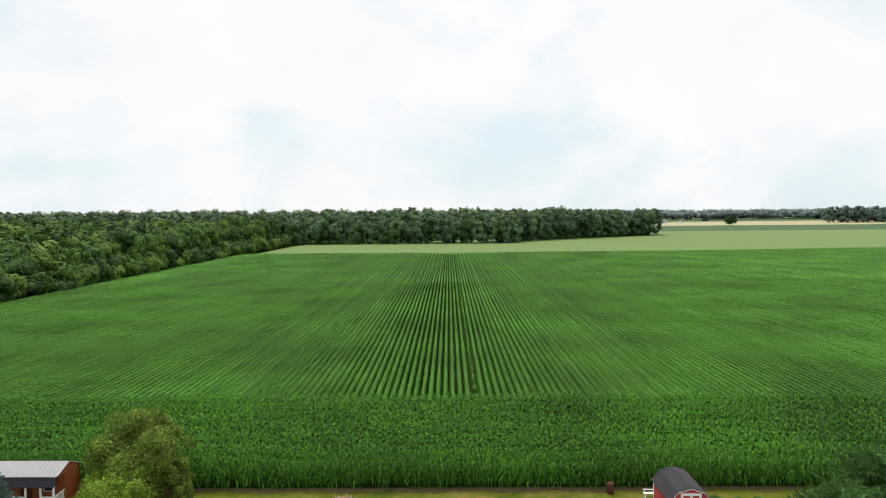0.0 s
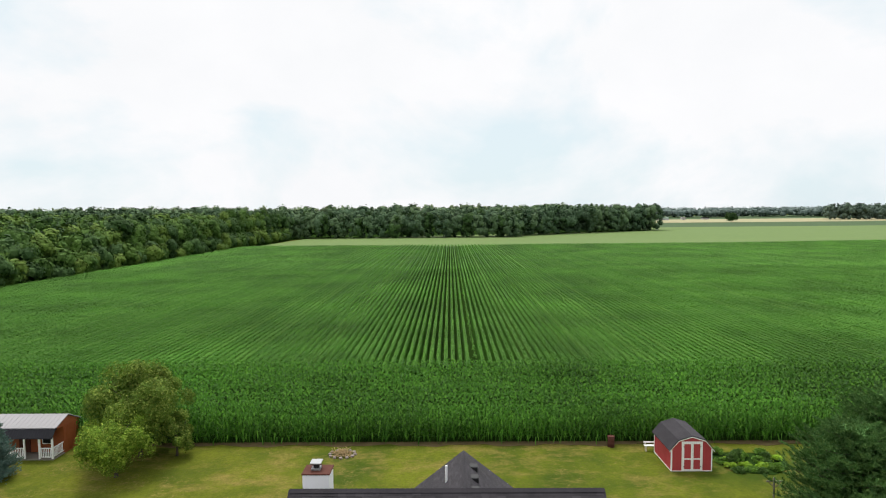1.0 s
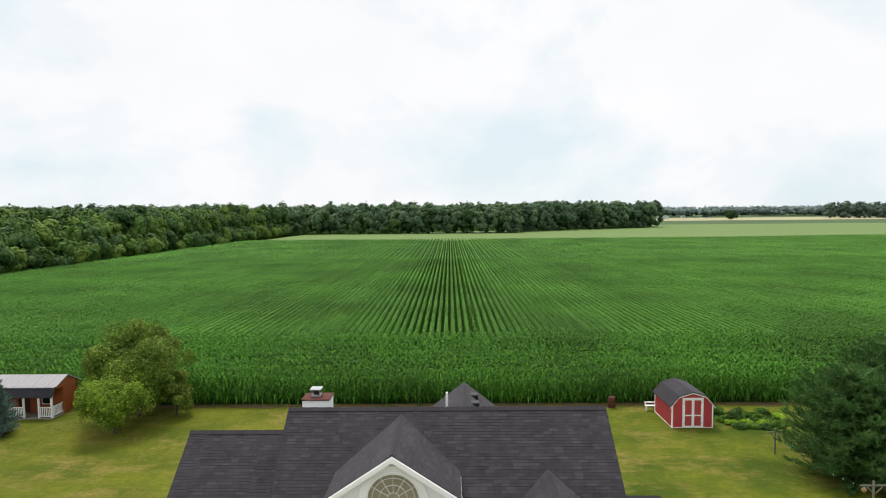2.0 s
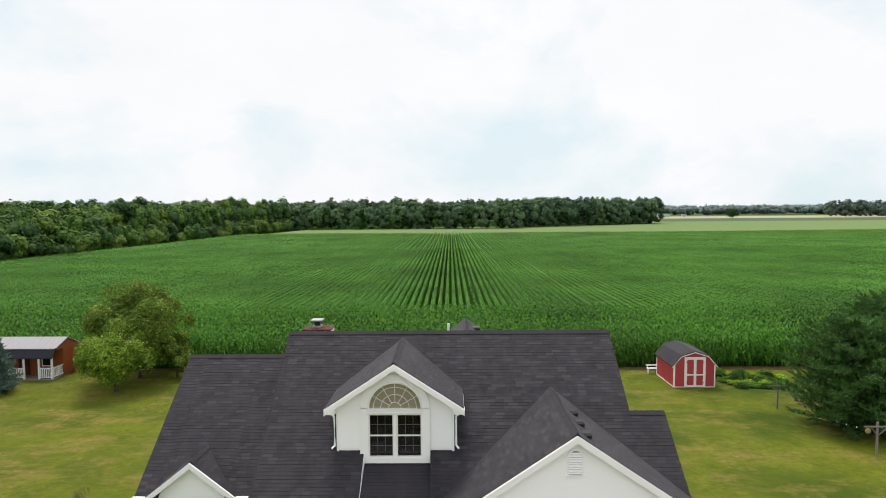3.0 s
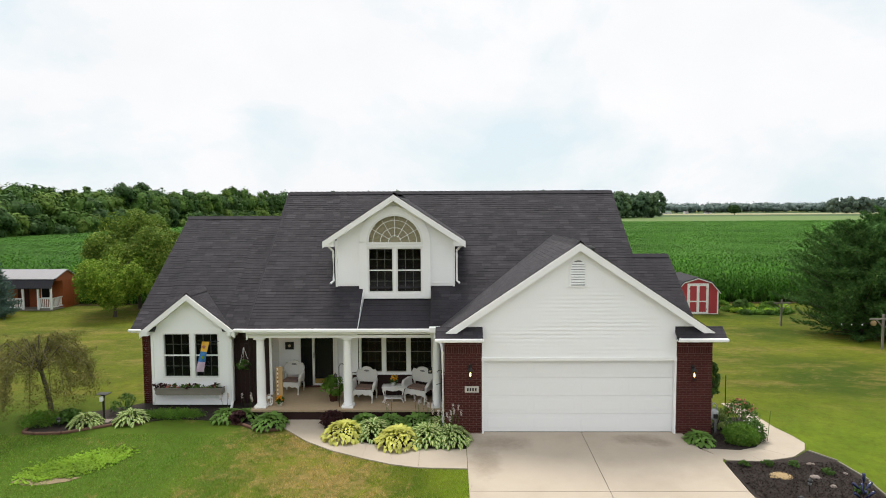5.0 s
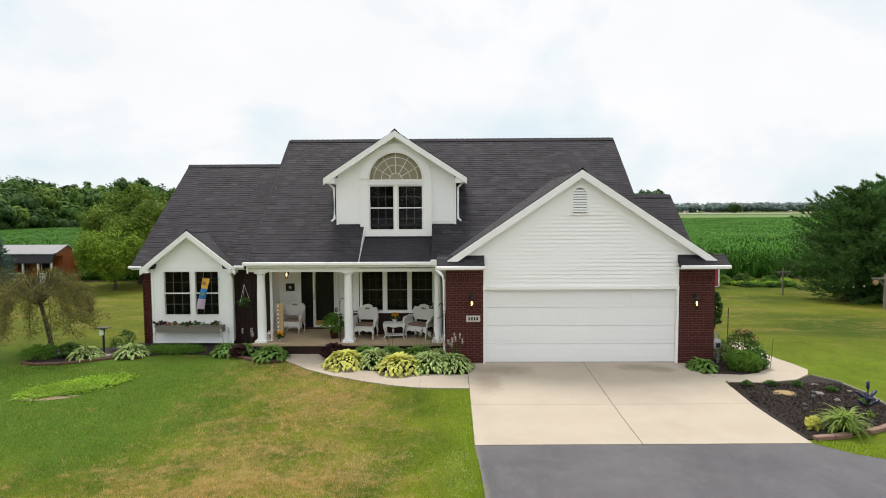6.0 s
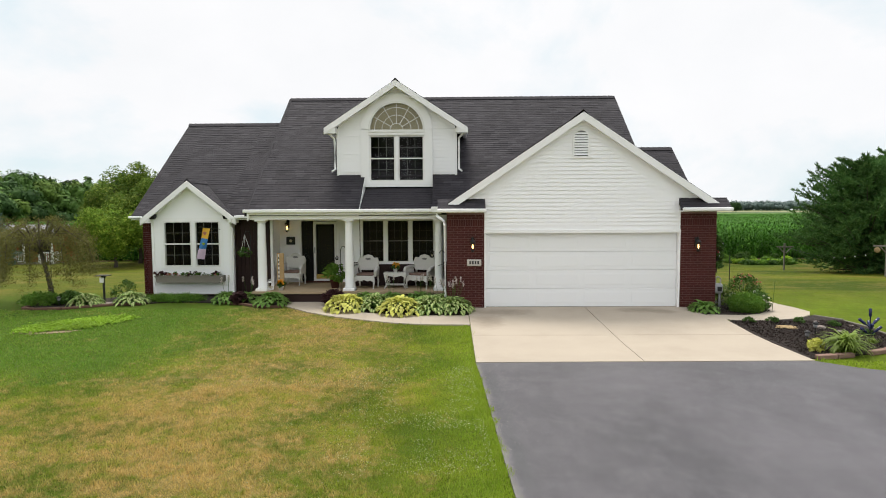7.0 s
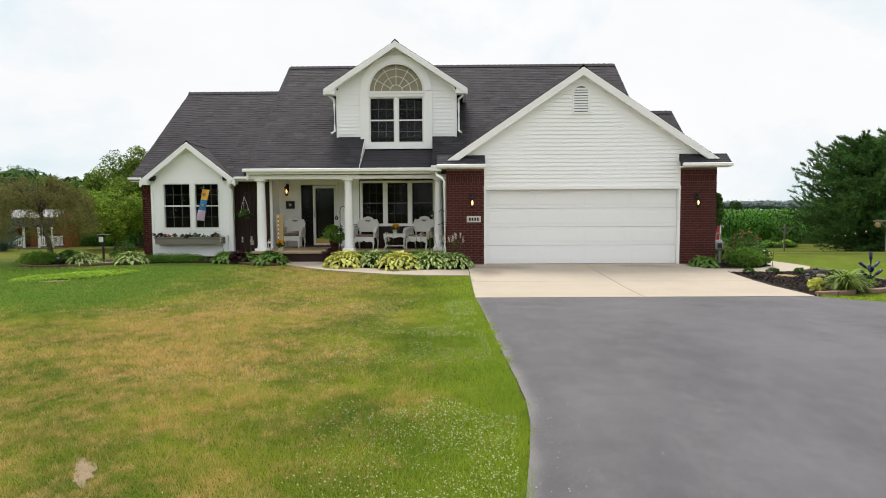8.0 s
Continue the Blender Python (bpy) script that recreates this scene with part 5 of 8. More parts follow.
# ---- corn ----
def corn(px, py, z0, height, leaves, seed, width=0.1, low=0.42, top=0.2, first=0.3, fine=False, stalks=False, squeeze=1.0, vary=1.0):
    """Corn plants at px, py as one mesh: arching leaves, long low down (low) and short at the top (top). fine: two quads a leaf."""
    r = np.random.default_rng(seed)
    n = len(px)
    drift = np.sin(px * 0.31 + 1.7 * np.sin(py * 0.23)) * np.sin(py * 0.37 + 1.3 * np.sin(px * 0.17 + 2.0))
    drift = drift + (0.8 * np.sin(py * 2.05 + 1.2 * np.sin(px * 0.13)) if fine else 0)
    hgt = height * (1 + vary * (-0.07 + 0.11 * r.random(n) + 0.09 * drift))
    turn = r.random(n) * 6.283
    vs = []
    for k in range(leaves):
        u = k / max(1, leaves - 1)
        f = first + (0.93 - first) * u
        a = turn + math.pi * k + r.normal(size=n) * 0.6
        rc = (low + (top - low) * u) * (0.75 + 0.5 * r.random(n))
        dx, dy = np.cos(a) * squeeze, np.sin(a)
        bz = z0 + hgt * f
        w = width * (0.7 + 0.6 * r.random(n)) / 2
        rise = rc * (0.12 + 0.26 * u) + 0.05 * r.random(n)
        drop = rise - rc * (0.25 + 0.6 * r.random(n)) * (1.15 - 0.5 * u)
        if fine:
            rise, drop = rise * 1.1, drop - 0.12 * rc
        s = np.stack((-dy * w, dx * w, np.zeros(n)), 1)
        p0 = np.stack((px, py, bz), 1)
        pm = np.stack((px + dx * rc * 0.5, py + dy * rc * 0.5, bz + rise), 1)
        pt = np.stack((px + dx * rc, py + dy * rc, bz + drop), 1)
        if fine:
            vs.append(np.stack((p0 - s * 0.7, p0 + s * 0.7, pm + s, pm - s), 1))
            vs.append(np.stack((pm - s, pm + s, pt + s * 0.15, pt - s * 0.15), 1))
        else:
            vs.append(np.stack((p0 + (pm - p0) * 0.5 - s * 0.9, p0 + (pm - p0) * 0.5 + s * 0.9, pt + (pm - pt) * 0.25 + s * 0.5, pt + (pm - pt) * 0.25 - s * 0.5), 1))
    if stalks:
        for c, d in ((0.014, 0), (0, 0.014)):
            o = np.array((c, d, 0))
            lo = np.stack((px, py, np.full(n, z0)), 1)
            hi = np.stack((px, py, z0 + hgt * 0.95), 1)
            vs.append(np.stack((lo - o, lo + o, hi + o * 0.5, hi - o * 0.5), 1))
    v = np.concatenate(vs).reshape(-1, 3)
    return v, np.arange(len(v)).reshape(-1, 4)


def grid_plants(rows, step, lo, hi, seed, jitter=0.06):
    """Places along rows that run across (x); lo and hi bound each row."""
    r = np.random.default_rng(seed)
    xs, ys = [], []
    for y in rows:
        x = np.arange(lo(y), hi(y), step)
        xs.append(x + r.normal(size=len(x)) * jitter)
        ys.append(np.full(len(x), y) + r.normal(size=len(x)) * 0.05)
    return np.concatenate(xs), np.concatenate(ys)


def column_plants(y0, y1, step, gap, x0, x1, seed):
    """Places along rows that run away from the house."""
    r = np.random.default_rng(seed)
    xs, ys = [], []
    for x in np.arange(x0, x1, gap):
        y = np.arange(max(y0, (abs(x) - 9) / 0.8), y1, step)
        if len(y):
            xs.append(np.full(len(y), x) + r.normal(size=len(y)) * 0.025)
            ys.append(y + r.normal(size=len(y)) * 0.08)
    xs, ys = np.concatenate(xs), np.concatenate(ys)
    keep = r.random(len(xs)) > 0.06
    # a sprayer's track and a few thin spots
    keep &= ~((np.abs(xs - 3.4 - 0.012 * (ys - 70)) < 0.5) & (r.random(len(xs)) < 0.6))
    return xs[keep], ys[keep]


def make_corn():
    hx, hy = grid_plants(np.arange(48.1, 66.6, 0.76), 0.26, lambda y: -0.82 * y - 6, lambda y: 0.82 * y + 6, 21)
    near = hy < 51
    lots = [corn(hx[near], hy[near], -1.3, 2.6, 12, 22, 0.11, 0.62, 0.36, 0.2, True, True), corn(hx[~near], hy[~near], -1.38, 2.6, 4, 23, 0.18, 0.5, 0.32, 0.58, True)]
    ob = raw("corn", *join(*lots), M["corn"])
    tagged(ob, "tall green corn in cross rows at the field's edge", "corn", kind="stuff")
    ax, ay = column_plants(67.2, 105, 0.21, 0.90, -112, 96, 24)
    bx, by = column_plants(105, 185, 0.4, 0.90, -112, 165, 25)
    lots = [corn(ax, ay, -1.5, 2.1, 4, 26, 0.19, 0.42, 0.26, 0.80, squeeze=0.82, vary=0.4), corn(bx, by, -1.5, 2.1, 3, 27, 0.3, 0.44, 0.26, 0.82, squeeze=0.62, vary=0.4)]
    # the closed lower foliage of each row
    r = np.random.default_rng(28)
    for x in np.arange(-112, 262, 0.90):
        y = np.arange(max(67.3, (abs(x) - 9) / 0.8), 322 + max(0, x - 150) * 0.14, 4.0)
        if len(y) < 2 or abs(x - 3.5) < 0.5:
            continue
        m = len(y)
        top = 0.12 + 0.08 * r.random(m)
        half = 0.17 + 0.07 * r.random(m)
        v = np.stack([np.stack((x + sx * w, y, z), 1) for sx, w, z in ((-1, half + 0.1, np.full(m, -1.5)), (-1, half, top - 0.12), (0, half, top), (1, half, top - 0.12), (1, half + 0.1, np.full(m, -1.5)))], 1).reshape(-1, 3)
        k = (np.arange(m - 1)[:, None] * 5 + np.arange(4)).ravel()
        lots.append((v, np.stack((k, k + 1, k + 6, k + 5), 1)))
    tagged(raw("corn", *join(*lots), M["corn_rows"]), "long straight rows of green corn running away", "corn", kind="stuff")
    cx, cy = column_plants(185, 345, 0.9, 1.8, -112, 268, 29)
    keep = cy < 322 + np.maximum(0, cx - 150) * 0.14
    tagged(raw("corn", *corn(cx[keep], cy[keep], -1.5, 2.1, 3, 30, 0.45, 0.7, 0.4, 0.82, squeeze=0.6, vary=0.3), M["corn_rows"]), "closed green canopy of the far corn", "corn", kind="stuff")


make_corn()


# ---- woods ----
def crown_points(r, cx, cy, z0, h, w, n):
    """Clump centres of one tree crown: a lumpy egg from z0 upwards."""
    u = r.random(n) ** 0.8
    a = r.random(n) * 6.283
    prof = np.sin(np.clip(u * 0.86 + 0.12, 0, 1) * math.pi) ** 0.6
    rad = w * prof * (0.62 + 0.38 * r.random(n) ** 0.5)
    return np.stack((cx + np.cos(a) * rad, cy + np.sin(a) * rad, z0 + u * h), 1)


def unit_ball(k):
    bm = bmesh.new()
    bmesh.ops.create_icosphere(bm, subdivisions=k, radius=1.0)
    bm.verts.ensure_lookup_table()
    v, f = np.array([tuple(p.co) for p in bm.verts]), np.array([[q.index for q in p.verts] for p in bm.faces])
    bm.free()
    return v, f


BALL = unit_ball(1)


def wood_mass(name, trees, lobes, leaves, size, material, label, seed, low=0.1, lobe=0.4):
    """Many trees as one mesh: each crown a tall dome of uneven rounded lobes, every lobe clad in sprays of leaves."""
    r = np.random.default_rng(seed)
    x, y, h, w = np.array(trees).T
    k = len(x)
    rise = h * (1 - low) / 2
    d = r.normal(size=(k, lobes, 3))
    d[:, :, 2] = np.abs(d[:, :, 2]) * np.where(r.random((k, lobes)) < 0.36, -0.9, 1.0)
    d /= np.linalg.norm(d, axis=2, keepdims=True)
    rad = w[:, None] * lobe * (0.6 + 0.65 * r.random((k, lobes)))
    out = 0.98 - lobe * 0.8 + 0.1 * r.normal(size=(k, lobes))
    c = np.stack((x[:, None] + d[:, :, 0] * w[:, None] * out, y[:, None] + d[:, :, 1] * w[:, None] * out,
                  -1.5 + h[:, None] - rise[:, None] + d[:, :, 2] * (rise[:, None] - rad * 0.75)), 2).reshape(-1, 3)
    s = rad.ravel()
    bv, bf = BALL
    n, m = len(c), len(bv)
    v = (c[:, None, :] + bv[None] * (s[:, None] * 0.7 * (1 + 0.15 * r.normal(size=(n, m))))[:, :, None]).reshape(-1, 3)
    f = (np.arange(n)[:, None, None] * m + bf[None]).reshape(-1, 3)
    q = n * leaves
    e = r.normal(size=(q, 3)) + np.repeat(d.reshape(-1, 3), leaves, 0) * 0.7 + np.array((0, 0, 0.35))
    e /= np.linalg.norm(e, axis=1, keepdims=True)
    p = np.repeat(c, leaves, 0) + e * (np.repeat(s, leaves) * (0.7 + 0.5 * r.random(q)))[:, None]
    nrm = e * 0.8 + np.repeat(d.reshape(-1, 3), leaves, 0) * 0.5 + r.normal(size=(q, 3)) * 0.3
    nrm /= np.linalg.norm(nrm, axis=1, keepdims=True)
    t = np.cross(nrm, r.normal(size=(q, 3)))
    t /= np.linalg.norm(t, axis=1, keepdims=True)
    b = np.cross(nrm, t)
    g = (size * (0.5 + 0.9 * r.random(q)))[:, None] / 2
    lv = np.stack((p - t * g * 1.3 - b * g, p + t * g * 1.3 - b * g * 0.7, p + b * g * 1.4), 1).reshape(-1, 3)
    return tagged(raw(name, *join((v, f), (lv, np.arange(q * 3).reshape(-1, 3))), material), label, "woods", kind="stuff")


def make_woods():
    r = np.random.default_rng(31)
    # wood along the left side of the corn: a low edge of scrub before tall trees of several greens
    scrub = [(-114 - 3 * r.random() - (2.0 if i % 2 else 0), y, 4 + 5.5 * r.random(), 2.4 + 1.8 * r.random()) for i, y in enumerate(np.arange(118, 425, 3.8))]
    tall = [(-121 - 6 * r.random(), y, np.interp(y, (110, 150, 260, 420), (10, 13, 18, 20)) * (0.82 + 0.36 * r.random()), 4.2 + 2.4 * r.random()) for y in np.arange(112, 425, 6.2)]
    wood_mass("woods", scrub[::3] + tall[::3] + tall[1::6], 24, 54, 0.62, M["wood_green"], "dense green woodland edge beside the corn", 32)
    wood_mass("woods", scrub[1::3] + tall[4::6], 24, 54, 0.62, M["wood_light"], "yellow-green scrub and trees at the woodland edge", 41)
    wood_mass("woods", scrub[2::3] + tall[2::3], 24, 54, 0.62, M["wood_dark"], "dark green trees in the woodland edge", 42)
    back = [(-131 - 190 * r.random() ** 1.2, 115 + 350 * r.random(), 0, 5.0 + 2.6 * r.random()) for _ in range(330)]
    back += [(-135 - 8 * r.random(), y, 0, 5.8) for y in np.arange(112, 425, 9)]
    back = [(x, y, (np.interp(y, (110, 180, 300), (12, 15, 17)) + np.interp(-x, (130, 320), (0, 4))) * (0.85 + 0.3 * r.random()), w) for x, y, _, w in back]
    for k, (m, label) in enumerate((("wood_green", "green woodland treetops behind the edge"), ("wood_light", "lighter treetops among the woodland"), ("wood_dark", "darker treetops among the woodland"))):
        wood_mass("woods", back[k::3], 10, 24, 1.05, M[m], label, 33 + 20 * k, 0.3)
    # wood across the far end of the field
    line = []
    for x in np.arange(-118, 56, 6.5):
        for k in range(3):
            line.append((x + 2 * r.normal(), 433 + 4 * r.random() + 11 * k, 16 + 4.5 * r.random() + 1.0 * k, 4.6 + 2.2 * r.random()))
    for x in np.arange(52, 196, 6.5):
        y = np.interp(x, (52, 190), (454, 550))
        for k in range(4):
            line.append((x + 2 * r.normal(), y + 4 * r.random() + 11 * k, 20.5 + 5 * r.random(), 5.2 + 2.6 * r.random()))
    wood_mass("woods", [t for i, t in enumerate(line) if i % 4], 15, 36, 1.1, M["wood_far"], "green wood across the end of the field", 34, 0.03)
    wood_mass("woods", line[::4], 15, 36, 1.1, M["wood_dark"], "darker trees in the far wood", 43, 0.03)
    far = [(-640 + 830 * r.random() ** 0.9, 490 + 330 * r.random(), 21 + 6 * r.random(), 7 + 3 * r.random()) for _ in range(430)]
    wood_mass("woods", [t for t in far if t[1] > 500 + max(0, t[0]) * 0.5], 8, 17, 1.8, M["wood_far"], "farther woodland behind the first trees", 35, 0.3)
    # the deep and distant crowns carry haze in their colour
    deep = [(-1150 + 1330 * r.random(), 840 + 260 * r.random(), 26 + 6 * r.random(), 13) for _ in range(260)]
    wood_mass("woods", deep, 7, 10, 2.4, M["wood_deep"], "treetops of the deep woods, coloured pale for haze", 39, 0.3)
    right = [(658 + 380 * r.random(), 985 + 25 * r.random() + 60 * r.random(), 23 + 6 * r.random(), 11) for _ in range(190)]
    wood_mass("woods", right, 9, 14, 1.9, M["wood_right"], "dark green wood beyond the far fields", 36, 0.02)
    # added out of view so that the window panes reflect something dark
    near = [(x + 3 * r.normal(), -72 - 14 * r.random() - (10 if i % 2 else 0), 15 + 6 * r.random(), 5 + 2 * r.random()) for i, x in enumerate(np.arange(-130, 130, 4.2))]
    wood_mass("woods", near, 6, 6, 1.2, M["wood_green"], "unseen trees added behind the camera to darken window reflections", 38, 0.02)
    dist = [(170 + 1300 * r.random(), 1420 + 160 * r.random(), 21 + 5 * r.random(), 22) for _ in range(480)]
    wood_mass("woods", dist, 8, 6, 2.6, M["wood_haze"], "distant treeline with haze put into its colour", 37, 0.02)


make_woods()


# ---- single trees ----
def limb(bm, a, b, r0, r1, r, bend=0.12, sides=6):
    a, b = Vector(a), Vector(b)
    m = (a + b) / 2 + Vector(r.normal(size=3)) * (b - a).length * bend
    tube(bm, [a, m, b], [r0, (r0 + r1) / 2, r1], sides)


def broadleaf(name, label, x, y, h, w, material, seed, clumps, per, size, low=0.12, trunk=0.14, group="", lean=0.0):
    r = np.random.default_rng(seed)
    z = gz(y)
    t = thing(name, label, "tree", x, y, z, group)
    bm = bmesh.new()
    fork = h * 0.28
    tube(bm, [(0, 0, -0.1), (0.04, 0, 0.25), (0.02 + lean, 0.02, fork), (lean * 2, 0.0, h * 0.75)], [trunk * 1.5, trunk, trunk * 0.8, trunk * 0.2], 8)
    pts = []
    for k in range(9):
        a = 6.283 * k / 9 + r.random()
        f = 0.25 + 0.5 * r.random()
        e = (math.cos(a) * w * 0.5, math.sin(a) * w * 0.5, h * (f + 0.12))
        limb(bm, (lean * f * 2, 0, h * f * 0.8), e, trunk * 0.45, 0.02, r)
    part("trunk", bm, M["bark"], t)
    # a lumpy dome of unequal lobes, open between them
    k = clumps
    d = r.normal(size=(k, 3))
    d[:, 2] = np.abs(d[:, 2]) * np.where(r.random(k) < 0.35, -0.8, 1.0)
    d /= np.linalg.norm(d, axis=1, keepdims=True)
    rad = w * 0.3 * (0.55 + 0.8 * r.random(k))
    out = (0.86 + 0.16 * r.normal(size=k)) * np.where(r.random(k) < 0.2, 0.55, 1.0)
    rise = h * (1 - low) / 2
    c = np.stack((lean * 2 + d[:, 0] * (w - rad * 0.7) * out, d[:, 1] * (w - rad * 0.7) * out, h - rise + d[:, 2] * (rise - rad * 0.8) * out), 1)
    n = k * per
    e = r.normal(size=(n, 3)) + np.repeat(d, per, 0) * 0.6 + np.array((0, 0, 0.3))
    e /= np.linalg.norm(e, axis=1, keepdims=True)
    p = np.repeat(c, per, 0) + e * (np.repeat(rad, per) * (0.35 + 0.75 * r.random(n) ** 0.6))[:, None]
    nrm = e * 0.7 + np.repeat(d, per, 0) * 0.4 + r.normal(size=(n, 3)) * 0.45
    nrm /= np.linalg.norm(nrm, axis=1, keepdims=True)
    q = np.cross(nrm, r.normal(size=(n, 3)))
    q /= np.linalg.norm(q, axis=1, keepdims=True)
    b = np.cross(nrm, q)
    g = (size * (0.6 + 0.8 * r.random(n)))[:, None] / 2
    v = np.stack((p - q * g * 1.5, p - b * g * 0.75 + nrm * g * 0.2, p + q * g * 1.5, p + b * g * 0.75 + nrm * g * 0.2), 1).reshape(-1, 3)
    raw("crown", v, np.arange(n * 4).reshape(-1, 4), material, t)
    return t


broadleaf("tree", "rounded lime-green tree on the back lawn", -24.5, 41.7, 4.8, 2.65, M["leaf_lime"], 51, 60, 480, 0.115, 0.13, 0.13)
broadleaf("tree", "larger yellow-green tree by the corn", -24.7, 45.5, 7.7, 3.7, M["leaf_mid"], 52, 70, 500, 0.13, 0.06, 0.16)
broadleaf("tree", "dark green shrubby tree by the corn", -21.8, 45.6, 3.9, 1.7, M["leaf_mid"], 53, 24, 260, 0.13, 0.02, 0.1)


def conifer(name, label, x, y, h, w, material, seed, whorls, arms, tufts, needles, droop=-0.1, low=0.04, round_top=0.7, length=0.2, wide=0.011):
    """A conifer: whorls of boughs, each carrying plumes of thin needles along its outer half and side twigs."""
    r = np.random.default_rng(seed)
    t = thing(name, label, "tree", x, y, gz(y))
    bm = bmesh.new()
    tube(bm, [(0, 0, -0.1), (0, 0, h * 0.5), (0, 0, h * 0.97)], [0.2, 0.13, 0.02], 8)
    part("trunk", bm, M["bark"], t)
    bm = bmesh.new()
    cs, ax, core = [], [], []
    for k in range(whorls):
        f = low + (0.97 - low) * k / (whorls - 1)
        reach = w * min(1.0, (f + 0.22) / 0.42) ** 0.5 * max(0.04, 1 - f) ** round_top * (0.88 + 0.2 * r.random())
        for j in range(arms):
            a = 6.283 * j / arms + k * 0.8 + r.random() * 0.5
            ln = reach * (0.78 + 0.28 * r.random())
            d = Vector((math.cos(a), math.sin(a), 0))
            side = Vector((-d.y, d.x, 0))
            base = Vector((0, 0, h * f))
            tip = base + d * ln + Vector((0, 0, ln * (droop + 0.3 * f + 0.12 * r.normal())))
            if k % 2 == 0:
                tube(bm, [base, (base + tip) / 2 - Vector((0, 0, 0.05 * ln)), tip], [0.035, 0.022, 0.008], 4, False)
            core += [tuple(base.lerp(tip, s) + Vector(r.normal(size=3)) * 0.1) for s in (0.12, 0.28, 0.45, 0.62)]
            for s in np.linspace(0.28, 1.0, tufts):
                for side_sign in (-1, 1):
                    way = d * 0.62 + side * side_sign * (0.7 - 0.4 * s) + Vector((0, 0, 0.34 + 0.3 * f)) + Vector(r.normal(size=3)) * 0.2
                    cs.append(base.lerp(tip, s) + Vector(r.normal(size=3)) * 0.04)
                    ax.append((*way.normalized(), ln * 0.3 * (1.3 - s) + 0.16))
    tagged(part("branchwork", bm, M["bark"], t), kind="stuff")
    c = np.repeat(np.array([tuple(p) for p in cs]), needles, 0)
    d, reach = np.split(np.repeat(np.array(ax), needles, 0), [3], axis=1)
    n = len(c)
    u = r.random(n)[:, None]
    root = c + d * u * reach
    way = d * 0.6 + r.normal(size=(n, 3)) * 0.45 + np.array((0, 0, 0.12))
    way /= np.linalg.norm(way, axis=1, keepdims=True)
    across = np.cross(way, r.normal(size=(n, 3)))
    across *= wide / np.linalg.norm(across, axis=1, keepdims=True)
    v = np.stack((root - across, root + across, root + way * (length * (0.6 + 0.7 * r.random(n)))[:, None]), 1).reshape(-1, 3)
    # older foliage close to the trunk keeps the light out
    cv, cf = leaf_cloud(np.array(core), 0.36, 18, 0.12, seed + 2, 0.3, 2.4)
    tri = np.concatenate((cf[:, (0, 1, 2)], cf[:, (0, 2, 3)]))
    raw("needles", *join((v, np.arange(n * 3).reshape(-1, 3)), (cv, tri)), material, t)
    return t


conifer("pine_tree", "broad dark green pine with long soft boughs", 23.5, 33.2, 5.8, 4.4, M["needle"], 61, 20, 10, 7, 46, 0.2, 0.02, 0.4, 0.17, 0.022)
conifer("pine_tree", "dense green pine standing behind another", 28.4, 36.8, 6.5, 5.2, M["needle"], 62, 20, 9, 7, 46, 0.2, 0.02, 0.4, 0.18, 0.024)
conifer("pine_tree", "young pale-tipped pine before the taller ones", 26.4, 31.0, 5.3, 3.9, M["needle"], 63, 18, 9, 7, 46, 0.22, 0.02, 0.42, 0.17, 0.022)
conifer("spruce_tree", "blue-green spruce beside the cabin", -33.55, 41.3, 4.9, 2.25, M["spruce"], 64, 22, 10, 6, 28, -0.05, 0.02, 0.8, 0.11, 0.018)


# ---- garden plants ----
def leaf_mesh(name, length, width, material, arch=0.45, folds=4, middle=None):
    """One arched, pointed leaf growing out along x; middle: another colour along its rib."""
    vs, fs = [], []
    for i in range(folds + 1):
        t = i / folds
        w = width / 2 * math.sin(math.pi * min(1, t ** 0.75 * 0.97 + 0.03)) ** 0.8
        x = length * t
        z = arch * length * (1.5 * t - 1.9 * t * t)
        vs += [(x, -w, z + w * 0.25), (x, -w * 0.5, z + w * 0.1), (x, w * 0.5, z + w * 0.1), (x, w, z + w * 0.25)]
    for i in range(folds):
        a = i * 4
        fs += [(a, a + 4, a + 5, a + 1), (a + 1, a + 5, a + 6, a + 2), (a + 2, a + 6, a + 7, a + 3)]
    me = bpy.data.meshes.new(name)
    me.from_pydata(vs, [], fs)
    me.materials.append(material)
    if middle:
        me.materials.append(middle)
    for k, p in enumerate(me.polygons):
        p.use_smooth = True
        p.material_index = 1 if middle and k % 3 == 1 else 0
    return me


HOSTA = {k: [leaf_mesh("leaf", s, s * 0.6, M[rim], a, 4, M[mid] if mid else None) for s, a in ((0.19, 0.7), (0.225, 0.55), (0.26, 0.4))]
         for k, rim, mid in (("hosta_yellow", "hosta_yellow", None), ("hosta_green", "hosta_green", None), ("hosta_edge", "hosta_green", "hosta_pale"))}


